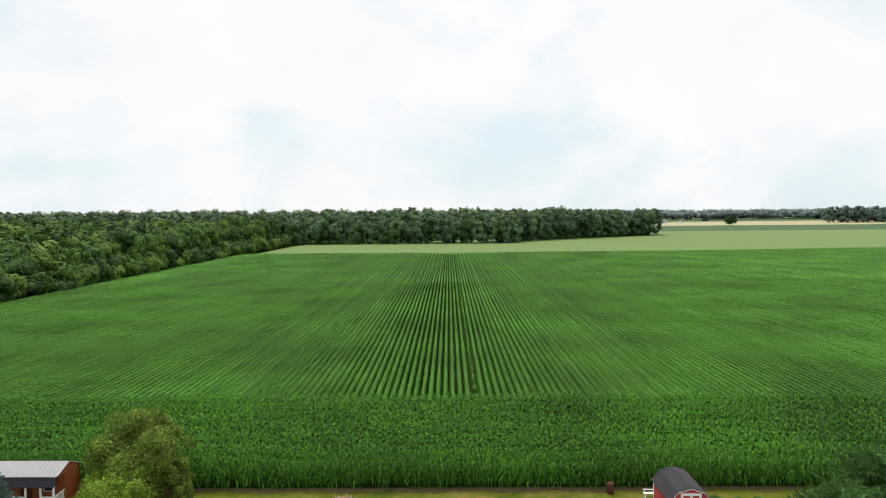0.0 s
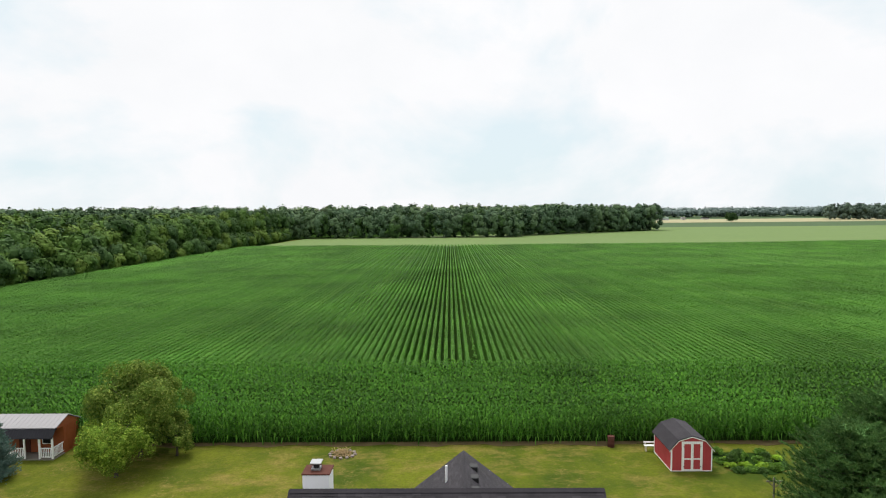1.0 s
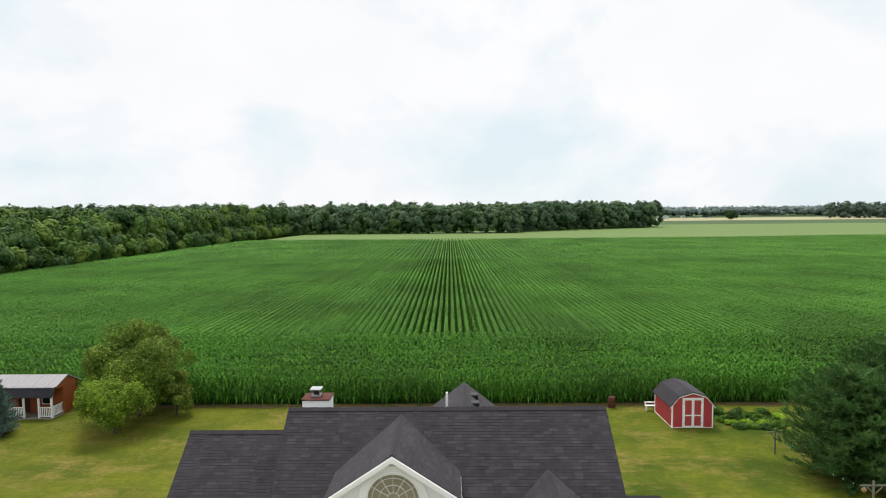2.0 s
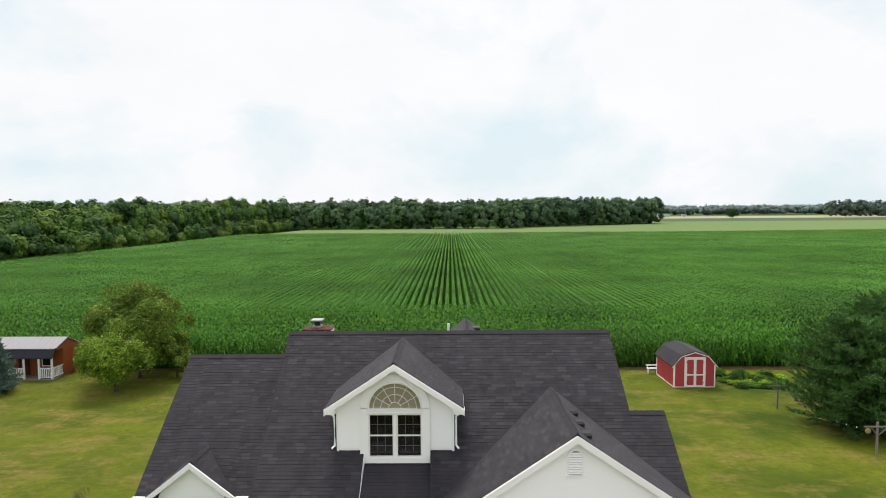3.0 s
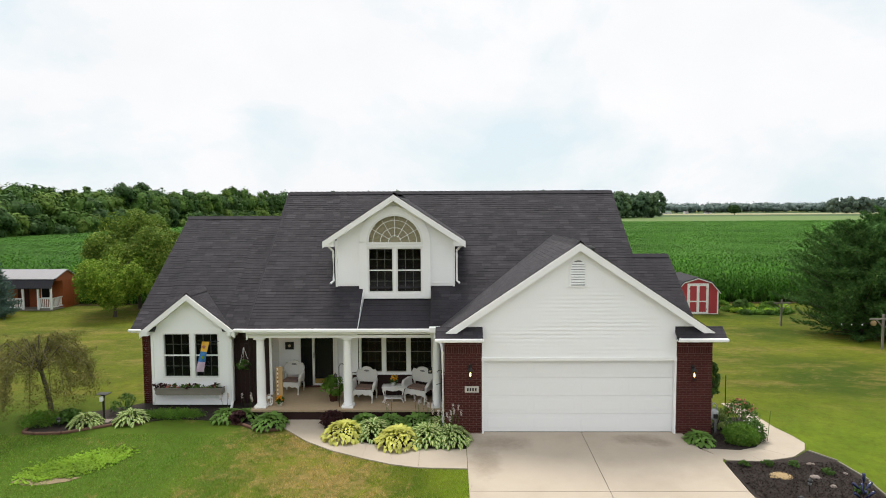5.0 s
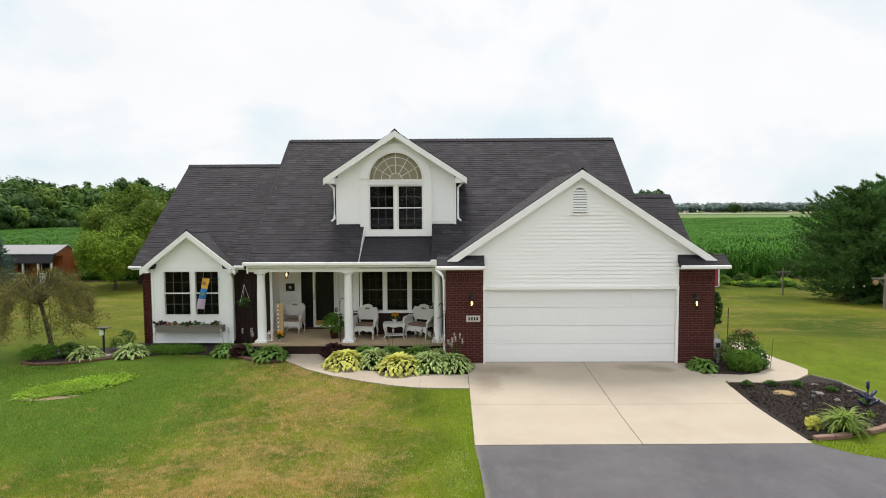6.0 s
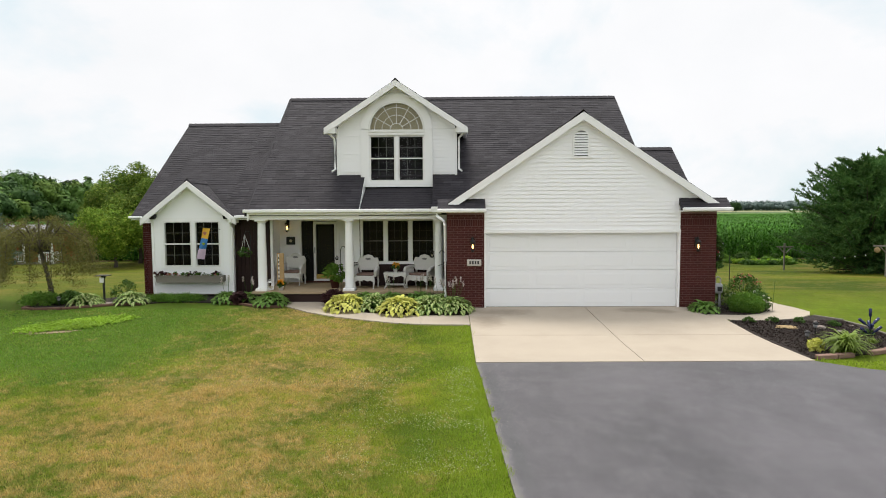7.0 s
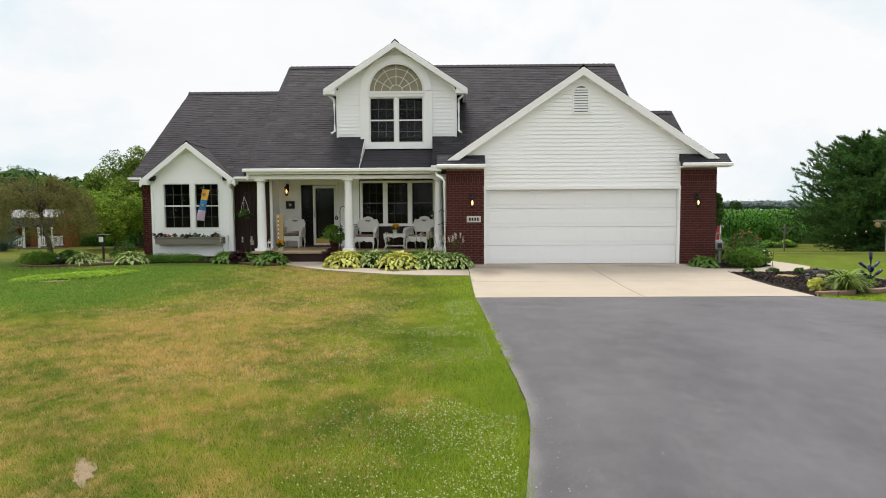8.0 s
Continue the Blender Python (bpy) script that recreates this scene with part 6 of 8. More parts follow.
def hosta(x, y, r, key, n, label, seed, flowers=0):
    q = np.random.default_rng(seed)
    z = gz(y) + 0.03
    t = thing("hosta", label, "plant", x, y, z, "hostas in the beds")
    n = min(290, int(n * 4.6))
    for k in range(n):
        f = k / n
        a = k * 2.39996 + q.random() * 0.4
        me = HOSTA[key][int(q.integers(0, 3))]
        ob = bpy.data.objects.new("leaf", me)
        scene.collection.objects.link(ob)
        ob.parent = t
        tilt = -58 + 66 * f + 9 * q.normal()
        rad = r * 0.92 * f ** 0.6
        s = 0.55 + 0.3 * q.random()
        ob.matrix_basis = pose(math.cos(a) * rad, math.sin(a) * rad, r * (0.54 - 0.45 * f ** 1.4), 0, 0, math.degrees(a)) @ pose(0, 0, 0, 0, tilt + 20, 0) @ Matrix.Diagonal((s, s, s, 1))
    bm = bmesh.new()
    for k in range(10):
        a = k * 0.63
        tube(bm, [(0, 0, -0.03), (math.cos(a) * r * 0.4, math.sin(a) * r * 0.4, r * 0.45)], 0.008, 4, False)
    part("stems", bm, M["shrub"], t)
    for k in range(flowers):
        a, d = q.random() * 6.283, r * 0.5 * q.random()
        tip = Vector((math.cos(a) * d * 1.5, math.sin(a) * d * 1.5, r * 0.9 + 0.28 + 0.15 * q.random()))
        bm = tube(bmesh.new(), [(math.cos(a) * d * 0.5, math.sin(a) * d * 0.5, 0.1), tip], 0.005, 4)
        st = part("flower_stem", bm, M["shrub"], t)
        v, fc = leaf_cloud([tuple(tip - Vector((0, 0, 0.04 * j))) for j in range(4)], 0.03, 7, 0.036, seed + k)
        raw("bloom", v, fc, M["petal_pale"], st)
    return t


hosta(-2.98, 15.82, 0.62, "hosta_yellow", 64, "golden yellow hosta clump beside the walk", 101)
hosta(-1.42, 15.36, 0.64, "hosta_yellow", 70, "golden yellow hosta clump at the bed's edge", 102)
hosta(-2.2, 15.95, 0.6, "hosta_edge", 52, "variegated green hosta between yellow ones", 103)
hosta(-0.62, 15.55, 0.62, "hosta_edge", 54, "variegated green hosta with pale stripes", 104, 3)
hosta(0.02, 15.52, 0.58, "hosta_edge", 56, "variegated hosta with lilac flower spikes", 105, 9)
hosta(-2.5, 16.5, 0.5, "hosta_green", 48, "green hosta by the porch edge", 106)
hosta(-1.75, 16.45, 0.52, "hosta_green", 44, "green hosta by the porch edge", 107, 3)
hosta(-0.95, 16.5, 0.52, "hosta_green", 44, "green hosta by the porch edge", 108, 4)
hosta(-0.3, 16.3, 0.5, "hosta_edge", 40, "variegated hosta in shade", 109, 4)
hosta(-5.35, 16.62, 0.50, "hosta_green", 46, "large green hosta with pale-edged leaves", 110)
hosta(-6.85, 17.15, 0.42, "hosta_green", 40, "green hosta under the downspout", 111, 3)
hosta(-6.2, 17.25, 0.36, "hosta_green", 34, "green hosta before the brick wall", 112, 4)
hosta(-10.95, 16.72, 0.44, "hosta_edge", 44, "yellow-green hosta behind the edging timber", 113)
hosta(-9.72, 17.0, 0.46, "hosta_edge", 46, "yellow-green hosta behind the edging timber", 114)
hosta(6.85, 15.45, 0.34, "hosta_green", 34, "green hosta at the drive's corner", 115)


def bush(name, label, x, y, rx, ry, h, material, seed, clumps=60, per=26, size=0.06, blooms=None, nb=0, category="shrub", flat=0.3, long=1.6):
    q = np.random.default_rng(seed)
    t = thing(name, label, category, x, y, gz(y))
    bm = bmesh.new()
    for k in range(7):
        a = k * 0.9
        tube(bm, [(0, 0, -0.02), (math.cos(a) * rx * 0.5, math.sin(a) * ry * 0.5, h * 0.7)], [0.012, 0.004], 4, False)
    part("stems", bm, M["bark"], t)
    c = crown_points(q, 0, 0, 0.05, h * 0.9, 1.0, clumps) * np.array((rx, ry, 1))
    v, f = leaf_cloud(c, 0.16 * (rx + ry), per, size, seed + 1, flat, long)
    raw("foliage", v, f, material, t)
    if blooms:
        p = crown_points(q, 0, 0, h * 0.55, h * 0.5, 1.0, nb) * np.array((rx, ry, 1))
        for k, c in enumerate(p):
            raw("bloom", *leaf_cloud([c], 0.022, 7, 0.04, seed + 2 + k), blooms, t)
    return t


bush("plum_shrub", "dark plum-leaved coral bell clump beside the step", -3.5, 16.62, 0.34, 0.3, 0.42, M["plum"], 121)
bush("plum_shrub", "dark plum-leaved plant between hostas", -6.4, 16.85, 0.22, 0.2, 0.35, M["plum"], 122)
bush("low_shrub", "low grassy planting under the bay window", -8.6, 17.35, 0.95, 0.2, 0.13, M["fern"], 123, 90, 30, 0.03, None, 0, "shrub", 0.0, 4.0)
bush("low_shrub", "green leafy shrub at the brick corner", -10.35, 17.75, 0.4, 0.35, 0.6, M["shrub"], 124, 34, 16, 0.05)
bush("low_shrub", "low green juniper at the bed's end", -12.3, 16.75, 0.6, 0.4, 0.3, M["fern"], 125, 70, 34, 0.03, None, 0, "shrub", 0.0, 4.0)
bush("low_shrub", "small green mound behind the timber", -11.6, 16.9, 0.35, 0.3, 0.35, M["shrub"], 126)
bush("flower_bush", "coneflower clump with dusty red blooms", 8.3, 16.2, 0.46, 0.45, 0.92, M["shrub"], 127, 80, 20, 0.05, M["petal_red"], 26)
bush("grass_mound", "feathery green mound at the garage corner", 7.98, 15.45, 0.42, 0.34, 0.44, M["fern"], 128, 110, 60, 0.04, None, 0, "shrub", 0.0, 4.5)
bush("flower_bush", "leafy plant with white flowers by the path", 8.35, 15.65, 0.38, 0.35, 0.5, M["shrub"], 129, 60, 22, 0.06, M["petal_white"], 12)
bush("flower_bush", "yellow-green leafy plant by the brick", 7.75, 16.5, 0.3, 0.3, 0.6, M["hosta_edge"], 130, 50, 20, 0.06)
bush("small_plant", "small yellow foliage plant in the mulch", 7.34, 11.25, 0.15, 0.14, 0.24, M["hosta_yellow"], 131, 30, 18, 0.06)
for i, (x, y) in enumerate(((7.35, 14.0), (7.95, 14.05), (8.6, 14.0), (9.35, 12.7), (9.2, 13.6))):
    bush("small_plant", "small green seedling in dark mulch", x, y, 0.14, 0.12, 0.11, M["shrub"], 132 + i, 18, 14, 0.04)
bush("wall_vine", "green trailing vine on the brick corner", 7.52, 16.25, 0.16, 0.2, 1.05, M["shrub"], 140, 60, 22, 0.07)
bpy.data.objects["wall_vine"].location.z = 0.95


def blade_clump(name, label, x, y, r, h, n, material, seed):
    """Arching strap leaves from one root."""
    q = np.random.default_rng(seed)
    t = thing(name, label, "plant", x, y, gz(y) + 0.02)
    me = []
    for ln in (0.55, 0.7, 0.85):
        vs, fs = [], []
        for i in range(6):
            s = i / 5
            w = 0.016 * (1 - s ** 3)
            xx, zz = ln * (0.25 * s + 0.55 * s * s), ln * (1.15 * s - 0.95 * s * s)
            vs += [(xx, -w, zz), (xx, w, zz)]
        for i in range(5):
            fs.append((2 * i, 2 * i + 2, 2 * i + 3, 2 * i + 1))
        m = bpy.data.meshes.new("blade")
        m.from_pydata(vs, [], fs)
        m.materials.append(material)
        me.append(m)
    for k in range(n):
        a = q.random() * 360
        ob = bpy.data.objects.new("blade", me[k % 3])
        scene.collection.objects.link(ob)
        ob.parent = t
        s = h / 0.42 * (0.75 + 0.5 * q.random())
        ob.matrix_basis = pose(0.12 * q.normal() * r, 0.12 * q.normal() * r, 0, 0, 14 * q.normal(), a) @ Matrix.Diagonal((s * r / 0.5, s, s, 1))
    return t


blade_clump("daylily", "arching daylily clump at the bed's front", 7.85, 11.15, 0.40, 0.42, 300, M["lily"], 141)
blade_clump("daylily", "small grassy clump in the mulch", 8.95, 11.95, 0.3, 0.18, 40, M["lily"], 142)


def weeping_tree():
    q = np.random.default_rng(145)
    t = thing("weeping_tree", "weeping tree with thin bronze-green hanging foliage", "tree", -12.25, 17.15, 0.0)
    bm = bmesh.new()
    tube(bm, [(0, 0, -0.1), (-0.05, 0, 0.5), (-0.18, 0, 1.1), (-0.32, 0.0, 1.65)], [0.09, 0.07, 0.06, 0.05], 8)
    tips = []
    for k in range(26):
        a = k * 2.4
        r0 = 0.5 + 1.45 * q.random()
        top = Vector((-0.32 + math.cos(a) * r0 * 0.45, math.sin(a) * r0 * 0.45, 1.95 + 0.65 * q.random()))
        out = Vector((-0.32 + math.cos(a) * r0, math.sin(a) * r0, 1.75 + 0.4 * q.random()))
        end = out + Vector((math.cos(a) * 0.25, math.sin(a) * 0.25, -0.6 - 0.75 * q.random()))
        tube(bm, [(-0.32, 0, 1.5), top, out, end], [0.028, 0.018, 0.01, 0.004], 4, False)
        for s in np.linspace(0, 1, 9):
            tips.append(tuple(top.lerp(out, s)))
            tips.append(tuple(out.lerp(end, s)))
            tips.append(tuple(out.lerp(end, s) + Vector(q.normal(size=3)) * 0.22))
    part("trunk", bm, M["bark"], t)
    v, f = leaf_cloud(np.array(tips), 0.21, 40, 0.030, 146, 0.0, 2.4)
    raw("foliage", v, f, M["weeping"], t)


weeping_tree()


# ---- porch furniture ----
def wicker_chair(label, x, y, turn, wide=0.66):
    """A wicker armchair with a heart-shaped back, apron and curved legs."""
    t = thing("wicker_chair", label, "chair", x, y, 0.32, "wicker chairs on the porch", turn)
    h = wide / 2
    prof = [(-h * 0.86, 0.40), (-h * 0.98, 0.62), (-h * 1.02, 0.80), (-h * 0.86, 0.93), (-h * 0.55, 0.91), (-h * 0.35, 0.99), (0, 1.02), (h * 0.35, 0.99), (h * 0.55, 0.91), (h * 0.86, 0.93), (h * 1.02, 0.80), (h * 0.98, 0.62), (h * 0.86, 0.40)]
    prof[0], prof[-1] = (-h * 0.8, 0.54), (h * 0.8, 0.54)
    bk = part("backrest", prism(bmesh.new(), prof, 0.20, 0.24), M["wicker"], t)
    bm = tube(bmesh.new(), [(p[0], 0.22, p[1]) for p in prof], 0.026, 6)
    part("back_rim", bm, M["wicker"], bk)
    part("back_scroll", tube(bmesh.new(), [(math.cos(a) * 0.11, 0.19, 0.90 + math.sin(a) * 0.045) for a in np.linspace(0, 6.283, 13)], 0.012, 5), M["wicker"], bk)
    for s in (-1, 1):
        part("back_post", tube(bmesh.new(), [(s * h * 0.8, 0.22, 0.38), (s * h * 0.82, 0.22, 0.58)], 0.03, 6), M["wicker"], bk)
    part("back_inset", prism(bmesh.new(), [(math.cos(a) * 0.10, 0.90 + math.sin(a) * 0.036) for a in np.linspace(0, 5.8, 14)], 0.194, 0.199), M["muntin"], bk)
    part("seat", boxes((-h * 0.9, h * 0.9, -0.28, 0.24, 0.36, 0.40), bevel=0.015), M["wicker"], t)
    part("cushion", boxes((-h * 0.82, h * 0.82, -0.27, 0.19, 0.40, 0.47), bevel=0.03), M["cushion"], t, "dark patterned seat cushion")
    ap = [(-h * 0.92, 0.37), (h * 0.92, 0.37), (h * 0.92, 0.20), (h * 0.6, 0.26), (h * 0.3, 0.23), (0, 0.28), (-h * 0.3, 0.23), (-h * 0.6, 0.26), (-h * 0.92, 0.20)]
    part("apron", prism(bmesh.new(), ap, -0.30, -0.275), M["wicker"], t)
    for s in (-1, 1):
        bm = tube(bmesh.new(), [(s * h * 0.95, 0.2, 0.66), (s * h * 1.12, 0.0, 0.66), (s * h * 1.15, -0.24, 0.62), (s * h * 1.1, -0.32, 0.55), (s * h * 1.02, -0.29, 0.38)], [0.035, 0.045, 0.05, 0.045, 0.03], 7)
        arm = part("armrest", bm, M["wicker"], t)
        sd = bmesh.new()
        q = [(s * h * 0.98, 0.21, 0.38), (s * h * 0.98, -0.27, 0.38), (s * h * 1.1, -0.27, 0.60), (s * h * 1.06, 0.19, 0.65)]
        a = [sd.verts.new(p) for p in q]
        b = [sd.verts.new((p[0] + s * 0.02, p[1], p[2])) for p in q]
        sd.faces.new(a)
        sd.faces.new(b[::-1])
        for i in range(4):
            sd.faces.new((a[i], a[(i + 1) % 4], b[(i + 1) % 4], b[i]))
        bmesh.ops.recalc_face_normals(sd, faces=sd.faces)
        part("side_panel", sd, M["wicker"], arm)
        for yy in (-0.27, 0.22):
            part("leg", tube(bmesh.new(), [(s * h * 0.88, yy, 0.37), (s * h * 0.95, yy * 1.08, 0.2), (s * h * 0.9, yy * 1.1, 0.0)], [0.035, 0.03, 0.022], 6), M["wicker"], t)
    return t


wicker_chair("white wicker armchair beside the front door", -5.28, 18.85, -6)
wicker_chair("white wicker armchair under the porch window", -2.72, 18.02, -8)
wicker_chair("white wide wicker armchair turned towards the table", -0.98, 18.0, -28, 0.78)


def wicker_table():
    t = thing("wicker_table", "white wicker side table with lower shelf", "table", -1.80, 17.95, 0.32)
    part("tabletop", boxes((-0.36, 0.36, -0.22, 0.22, 0.46, 0.49), bevel=0.01), M["wicker"], t)
    ap = [(-0.34, 0.46), (0.34, 0.46), (0.34, 0.33), (0.2, 0.40), (0, 0.36), (-0.2, 0.40), (-0.34, 0.33)]
    part("apron", prism(bmesh.new(), ap, -0.21, -0.19), M["wicker"], t)
    part("shelf", boxes((-0.28, 0.28, -0.16, 0.16, 0.10, 0.12)), M["wicker"], t)
    for s in (-1, 1):
        for yy in (-0.18, 0.18):
            part("leg", tube(bmesh.new(), [(s * 0.32, yy, 0.46), (s * 0.29, yy, 0.25), (s * 0.27, yy, 0.12), (s * 0.33, yy * 1.1, 0.0)], [0.024, 0.02, 0.02, 0.018], 6), M["wicker"], t)


wicker_table()


def flower_pot(name, label, x, y, z, r, h, pot, petals, seed, foliage="shrub", spread=0.11, nb=14, size=0.06):
    t = thing(name, label, "flower pot", x, y, z)
    part("pot", lathe(bmesh.new(), [(r * 0.7, 0), (r, h * 0.9), (r * 1.1, h * 0.9), (r * 1.1, h), (r * 0.9, h)], 14), M[pot], t)
    q = np.random.default_rng(seed)
    c = crown_points(q, 0, 0, h * 0.9, spread * 1.3, spread, 22)
    v, f = leaf_cloud(c, spread * 0.45, 12, size, seed)
    raw("foliage", v, f, M[foliage], t)
    if petals:
        c = crown_points(q, 0, 0, h + spread * 0.4, spread * 1.2, spread, nb)
        v, f = leaf_cloud(c, spread * 0.25, 12, size * 0.9, seed + 1)
        tagged(raw("blooms", v, f, M[petals], t), kind="stuff")
    return t


flower_pot("flower_pot", "white pot of orange flowers on the wicker table", -1.80, 17.95, 0.81, 0.075, 0.13, "trim", "petal_orange", 151)
flower_pot("flower_pot", "small pot of orange sunflowers on the porch floor", -5.30, 17.45, 0.32, 0.09, 0.12, "trim", "petal_orange", 152)
fern = flower_pot("potted_fern", "large green fern in a dark pot", -3.72, 17.95, 0.32, 0.16, 0.28, "rust", None, 153, "fern", 0.34, 0, 0.13)


def porch_sign():
    t = thing("porch_sign", "tall pine-framed board leaning on the porch", "sign", -5.42, 17.86, 0.32, "", -8)
    part("frame", boxes((-0.11, -0.08, -0.02, 0.02, 0, 1.12), (0.08, 0.11, -0.02, 0.02, 0, 1.12), (-0.08, 0.08, -0.02, 0.02, 0, 0.03), (-0.08, 0.08, -0.02, 0.02, 1.09, 1.12), (-0.03, 0.08, -0.02, 0.012, 0.03, 1.09)), M["pine_wood"], t)
    part("board", boxes((-0.08, -0.03, -0.008, 0.01, 0.03, 1.09)), M["trim"], t, "white painted strip")
    for k in range(7):
        part("bar", boxes((-0.07, -0.04, -0.012, -0.008, 0.16 + k * 0.13, 0.22 + k * 0.13)), M["black"], t)


porch_sign()


def lantern(name, label, x, y, z, s, material):
    t = thing(name, label, "lantern", x, y, z)
    part("base", boxes((-s, s, -s, s, 0, 0.03), bevel=0.005), M[material], t)
    for a in (-1, 1):
        for b in (-1, 1):
            part("post", boxes((a * s * 0.85 - 0.01, a * s * 0.85 + 0.01, b * s * 0.85 - 0.01, b * s * 0.85 + 0.01, 0.03, s * 2.6)), M[material], t)
    part("roof", lathe(bmesh.new(), [(s * 1.35, s * 2.6), (s * 0.5, s * 3.3), (s * 0.2, s * 3.35)], 4), M[material], t)
    part("handle", tube(bmesh.new(), [(math.cos(a) * s * 0.5, 0, s * 3.35 + math.sin(a) * s * 0.6) for a in np.linspace(0, math.pi, 7)], 0.006, 5), M[material], t)
    part("candle", lathe(bmesh.new(), [(s * 0.4, 0.03), (s * 0.4, s * 1.3)], 10), M["blind"], t)
    return t


lantern("lantern", "white open lantern on the porch floor", -5.66, 17.55, 0.32, 0.085, "trim")
lantern("lantern", "black metal lantern hanging by the column", -0.62, 17.55, 1.32, 0.06, "black")


def wall_lamp(label, x, y, z):
    t = thing("wall_lamp", label, "wall lamp", x, y, z, "lit wall lamps")
    t.matrix_basis = pose(x, y, z) @ Matrix.Diagonal((1.15, 1.15, 1.15, 1))
    part("back_plate", boxes((-0.04, 0.04, -0.03, 0.0, -0.02, 0.22), bevel=0.008), M["black"], t)
    part("arm", tube(bmesh.new(), [(0, -0.02, 0.18), (0, -0.09, 0.23), (0, -0.13, 0.17)], 0.012, 6), M["black"], t)
    part("hood", lathe(bmesh.new(), [(0.075, 0.10), (0.06, 0.13), (0.02, 0.17), (0.01, 0.19)], 10, 0, -0.13), M["black"], t)
    for k in range(4):
        a = 0.785 + k * 1.571
        part("bar", tube(bmesh.new(), [(math.cos(a) * 0.06, -0.13 + math.sin(a) * 0.06, 0.10), (math.cos(a) * 0.045, -0.13 + math.sin(a) * 0.045, -0.08)], 0.006, 4), M["black"], t)
    part("base_cup", lathe(bmesh.new(), [(0.02, -0.13), (0.05, -0.09), (0.05, -0.08)], 10, 0, -0.13), M["black"], t)
    part("bulb", lathe(bmesh.new(), [(0.008, -0.055), (0.022, -0.02), (0.02, 0.02), (0.008, 0.055)], 10, 0, -0.13), M["lamp_glow"], t, "glowing warm bulb")


wall_lamp("black lantern wall lamp lit beside the garage door", 0.575, 16.02, 1.74)
wall_lamp("black lantern wall lamp lit beside the garage door", 6.84, 16.02, 1.72)
wall_lamp("black lantern wall lamp lit beside the front door", -5.60, 19.47, 2.20)


def plaque():
    t = thing("number_plaque", "cream plaque with dark bars on brick", "plaque", 0.62, 16.01, 1.19)
    part("plate", boxes((-0.2, 0.2, -0.025, 0.0, 0, 0.18), bevel=0.008), M["plaque"], t)
    for k in range(4):
        part("bar", boxes((-0.135 + k * 0.075, -0.09 + k * 0.075, -0.03, -0.025, 0.045, 0.135)), M["black"], t)


plaque()


def picture():
    t = thing("wall_picture", "small dark framed picture by the door", "picture", -5.52, 19.475, 1.62)
    part("frame", boxes((-0.15, 0.15, -0.03, 0, 0, 0.26), bevel=0.006), M["black"], t)
    part("print", lathe(bmesh.new(), [(0.05, 0.0), (0.05, 0.004)], 12, 0, 0), M["blind"], t).matrix_basis = pose(0, -0.034, 0.13, 90, 0, 0)


picture()


def window_box():
    t = thing("window_box", "weathered grey wooden flower box under the bay window", "flower box", -8.38, 18.2, 0.50)
    bm = bmesh.new()
    prism(bm, [(-1.03, 0.0), (1.03, 0.0), (1.10, 0.22), (-1.10, 0.22)], -0.26, -0.235)
    part("front_board", bm, M["grey_wood"], t)
    part("side_board", boxes((-1.08, -1.05, -0.235, -0.0, 0.02, 0.22)), M["grey_wood"], t)
    part("side_board", boxes((1.05, 1.08, -0.235, -0.0, 0.02, 0.22)), M["grey_wood"], t)
    part("soil", boxes((-1.04, 1.04, -0.235, -0.0, 0.02, 0.19)), M["mulch"], t)
    part("rim", boxes((-1.11, 1.11, -0.275, -0.255, 0.19, 0.235), bevel=0.005), M["grey_wood"], t)
    q = np.random.default_rng(161)
    for nm, key, n, sz in (("foliage", "shrub", 42, 0.06), ("dark_foliage", "plum", 26, 0.06), ("bloom", "petal_red", 22, 0.045), ("bloom", "petal_white", 8, 0.04)):
        if nm == "dark_foliage":
            c = np.stack((np.where(q.random(n) < 0.5, -0.95, np.where(q.random(n) < 0.5, 0.15, 0.8)) + 0.12 * q.normal(size=n), -0.13 + 0.05 * q.normal(size=n), 0.24 + 0.1 * q.random(n)), 1)
        else:
            c = np.stack((-1.0 + 2.0 * q.random(n), -0.13 + 0.06 * q.normal(size=n), 0.2 + 0.1 * q.random(n)), 1)
        for k, one in enumerate(c if nm == "bloom" else ()):
            raw("bloom", *leaf_cloud([one], 0.035, 8, sz, 162 + n + k), M[key], t)
        if nm != "bloom":
            raw(nm, *leaf_cloud(c, 0.06, 9, sz, 162 + n), M[key], t)


window_box()


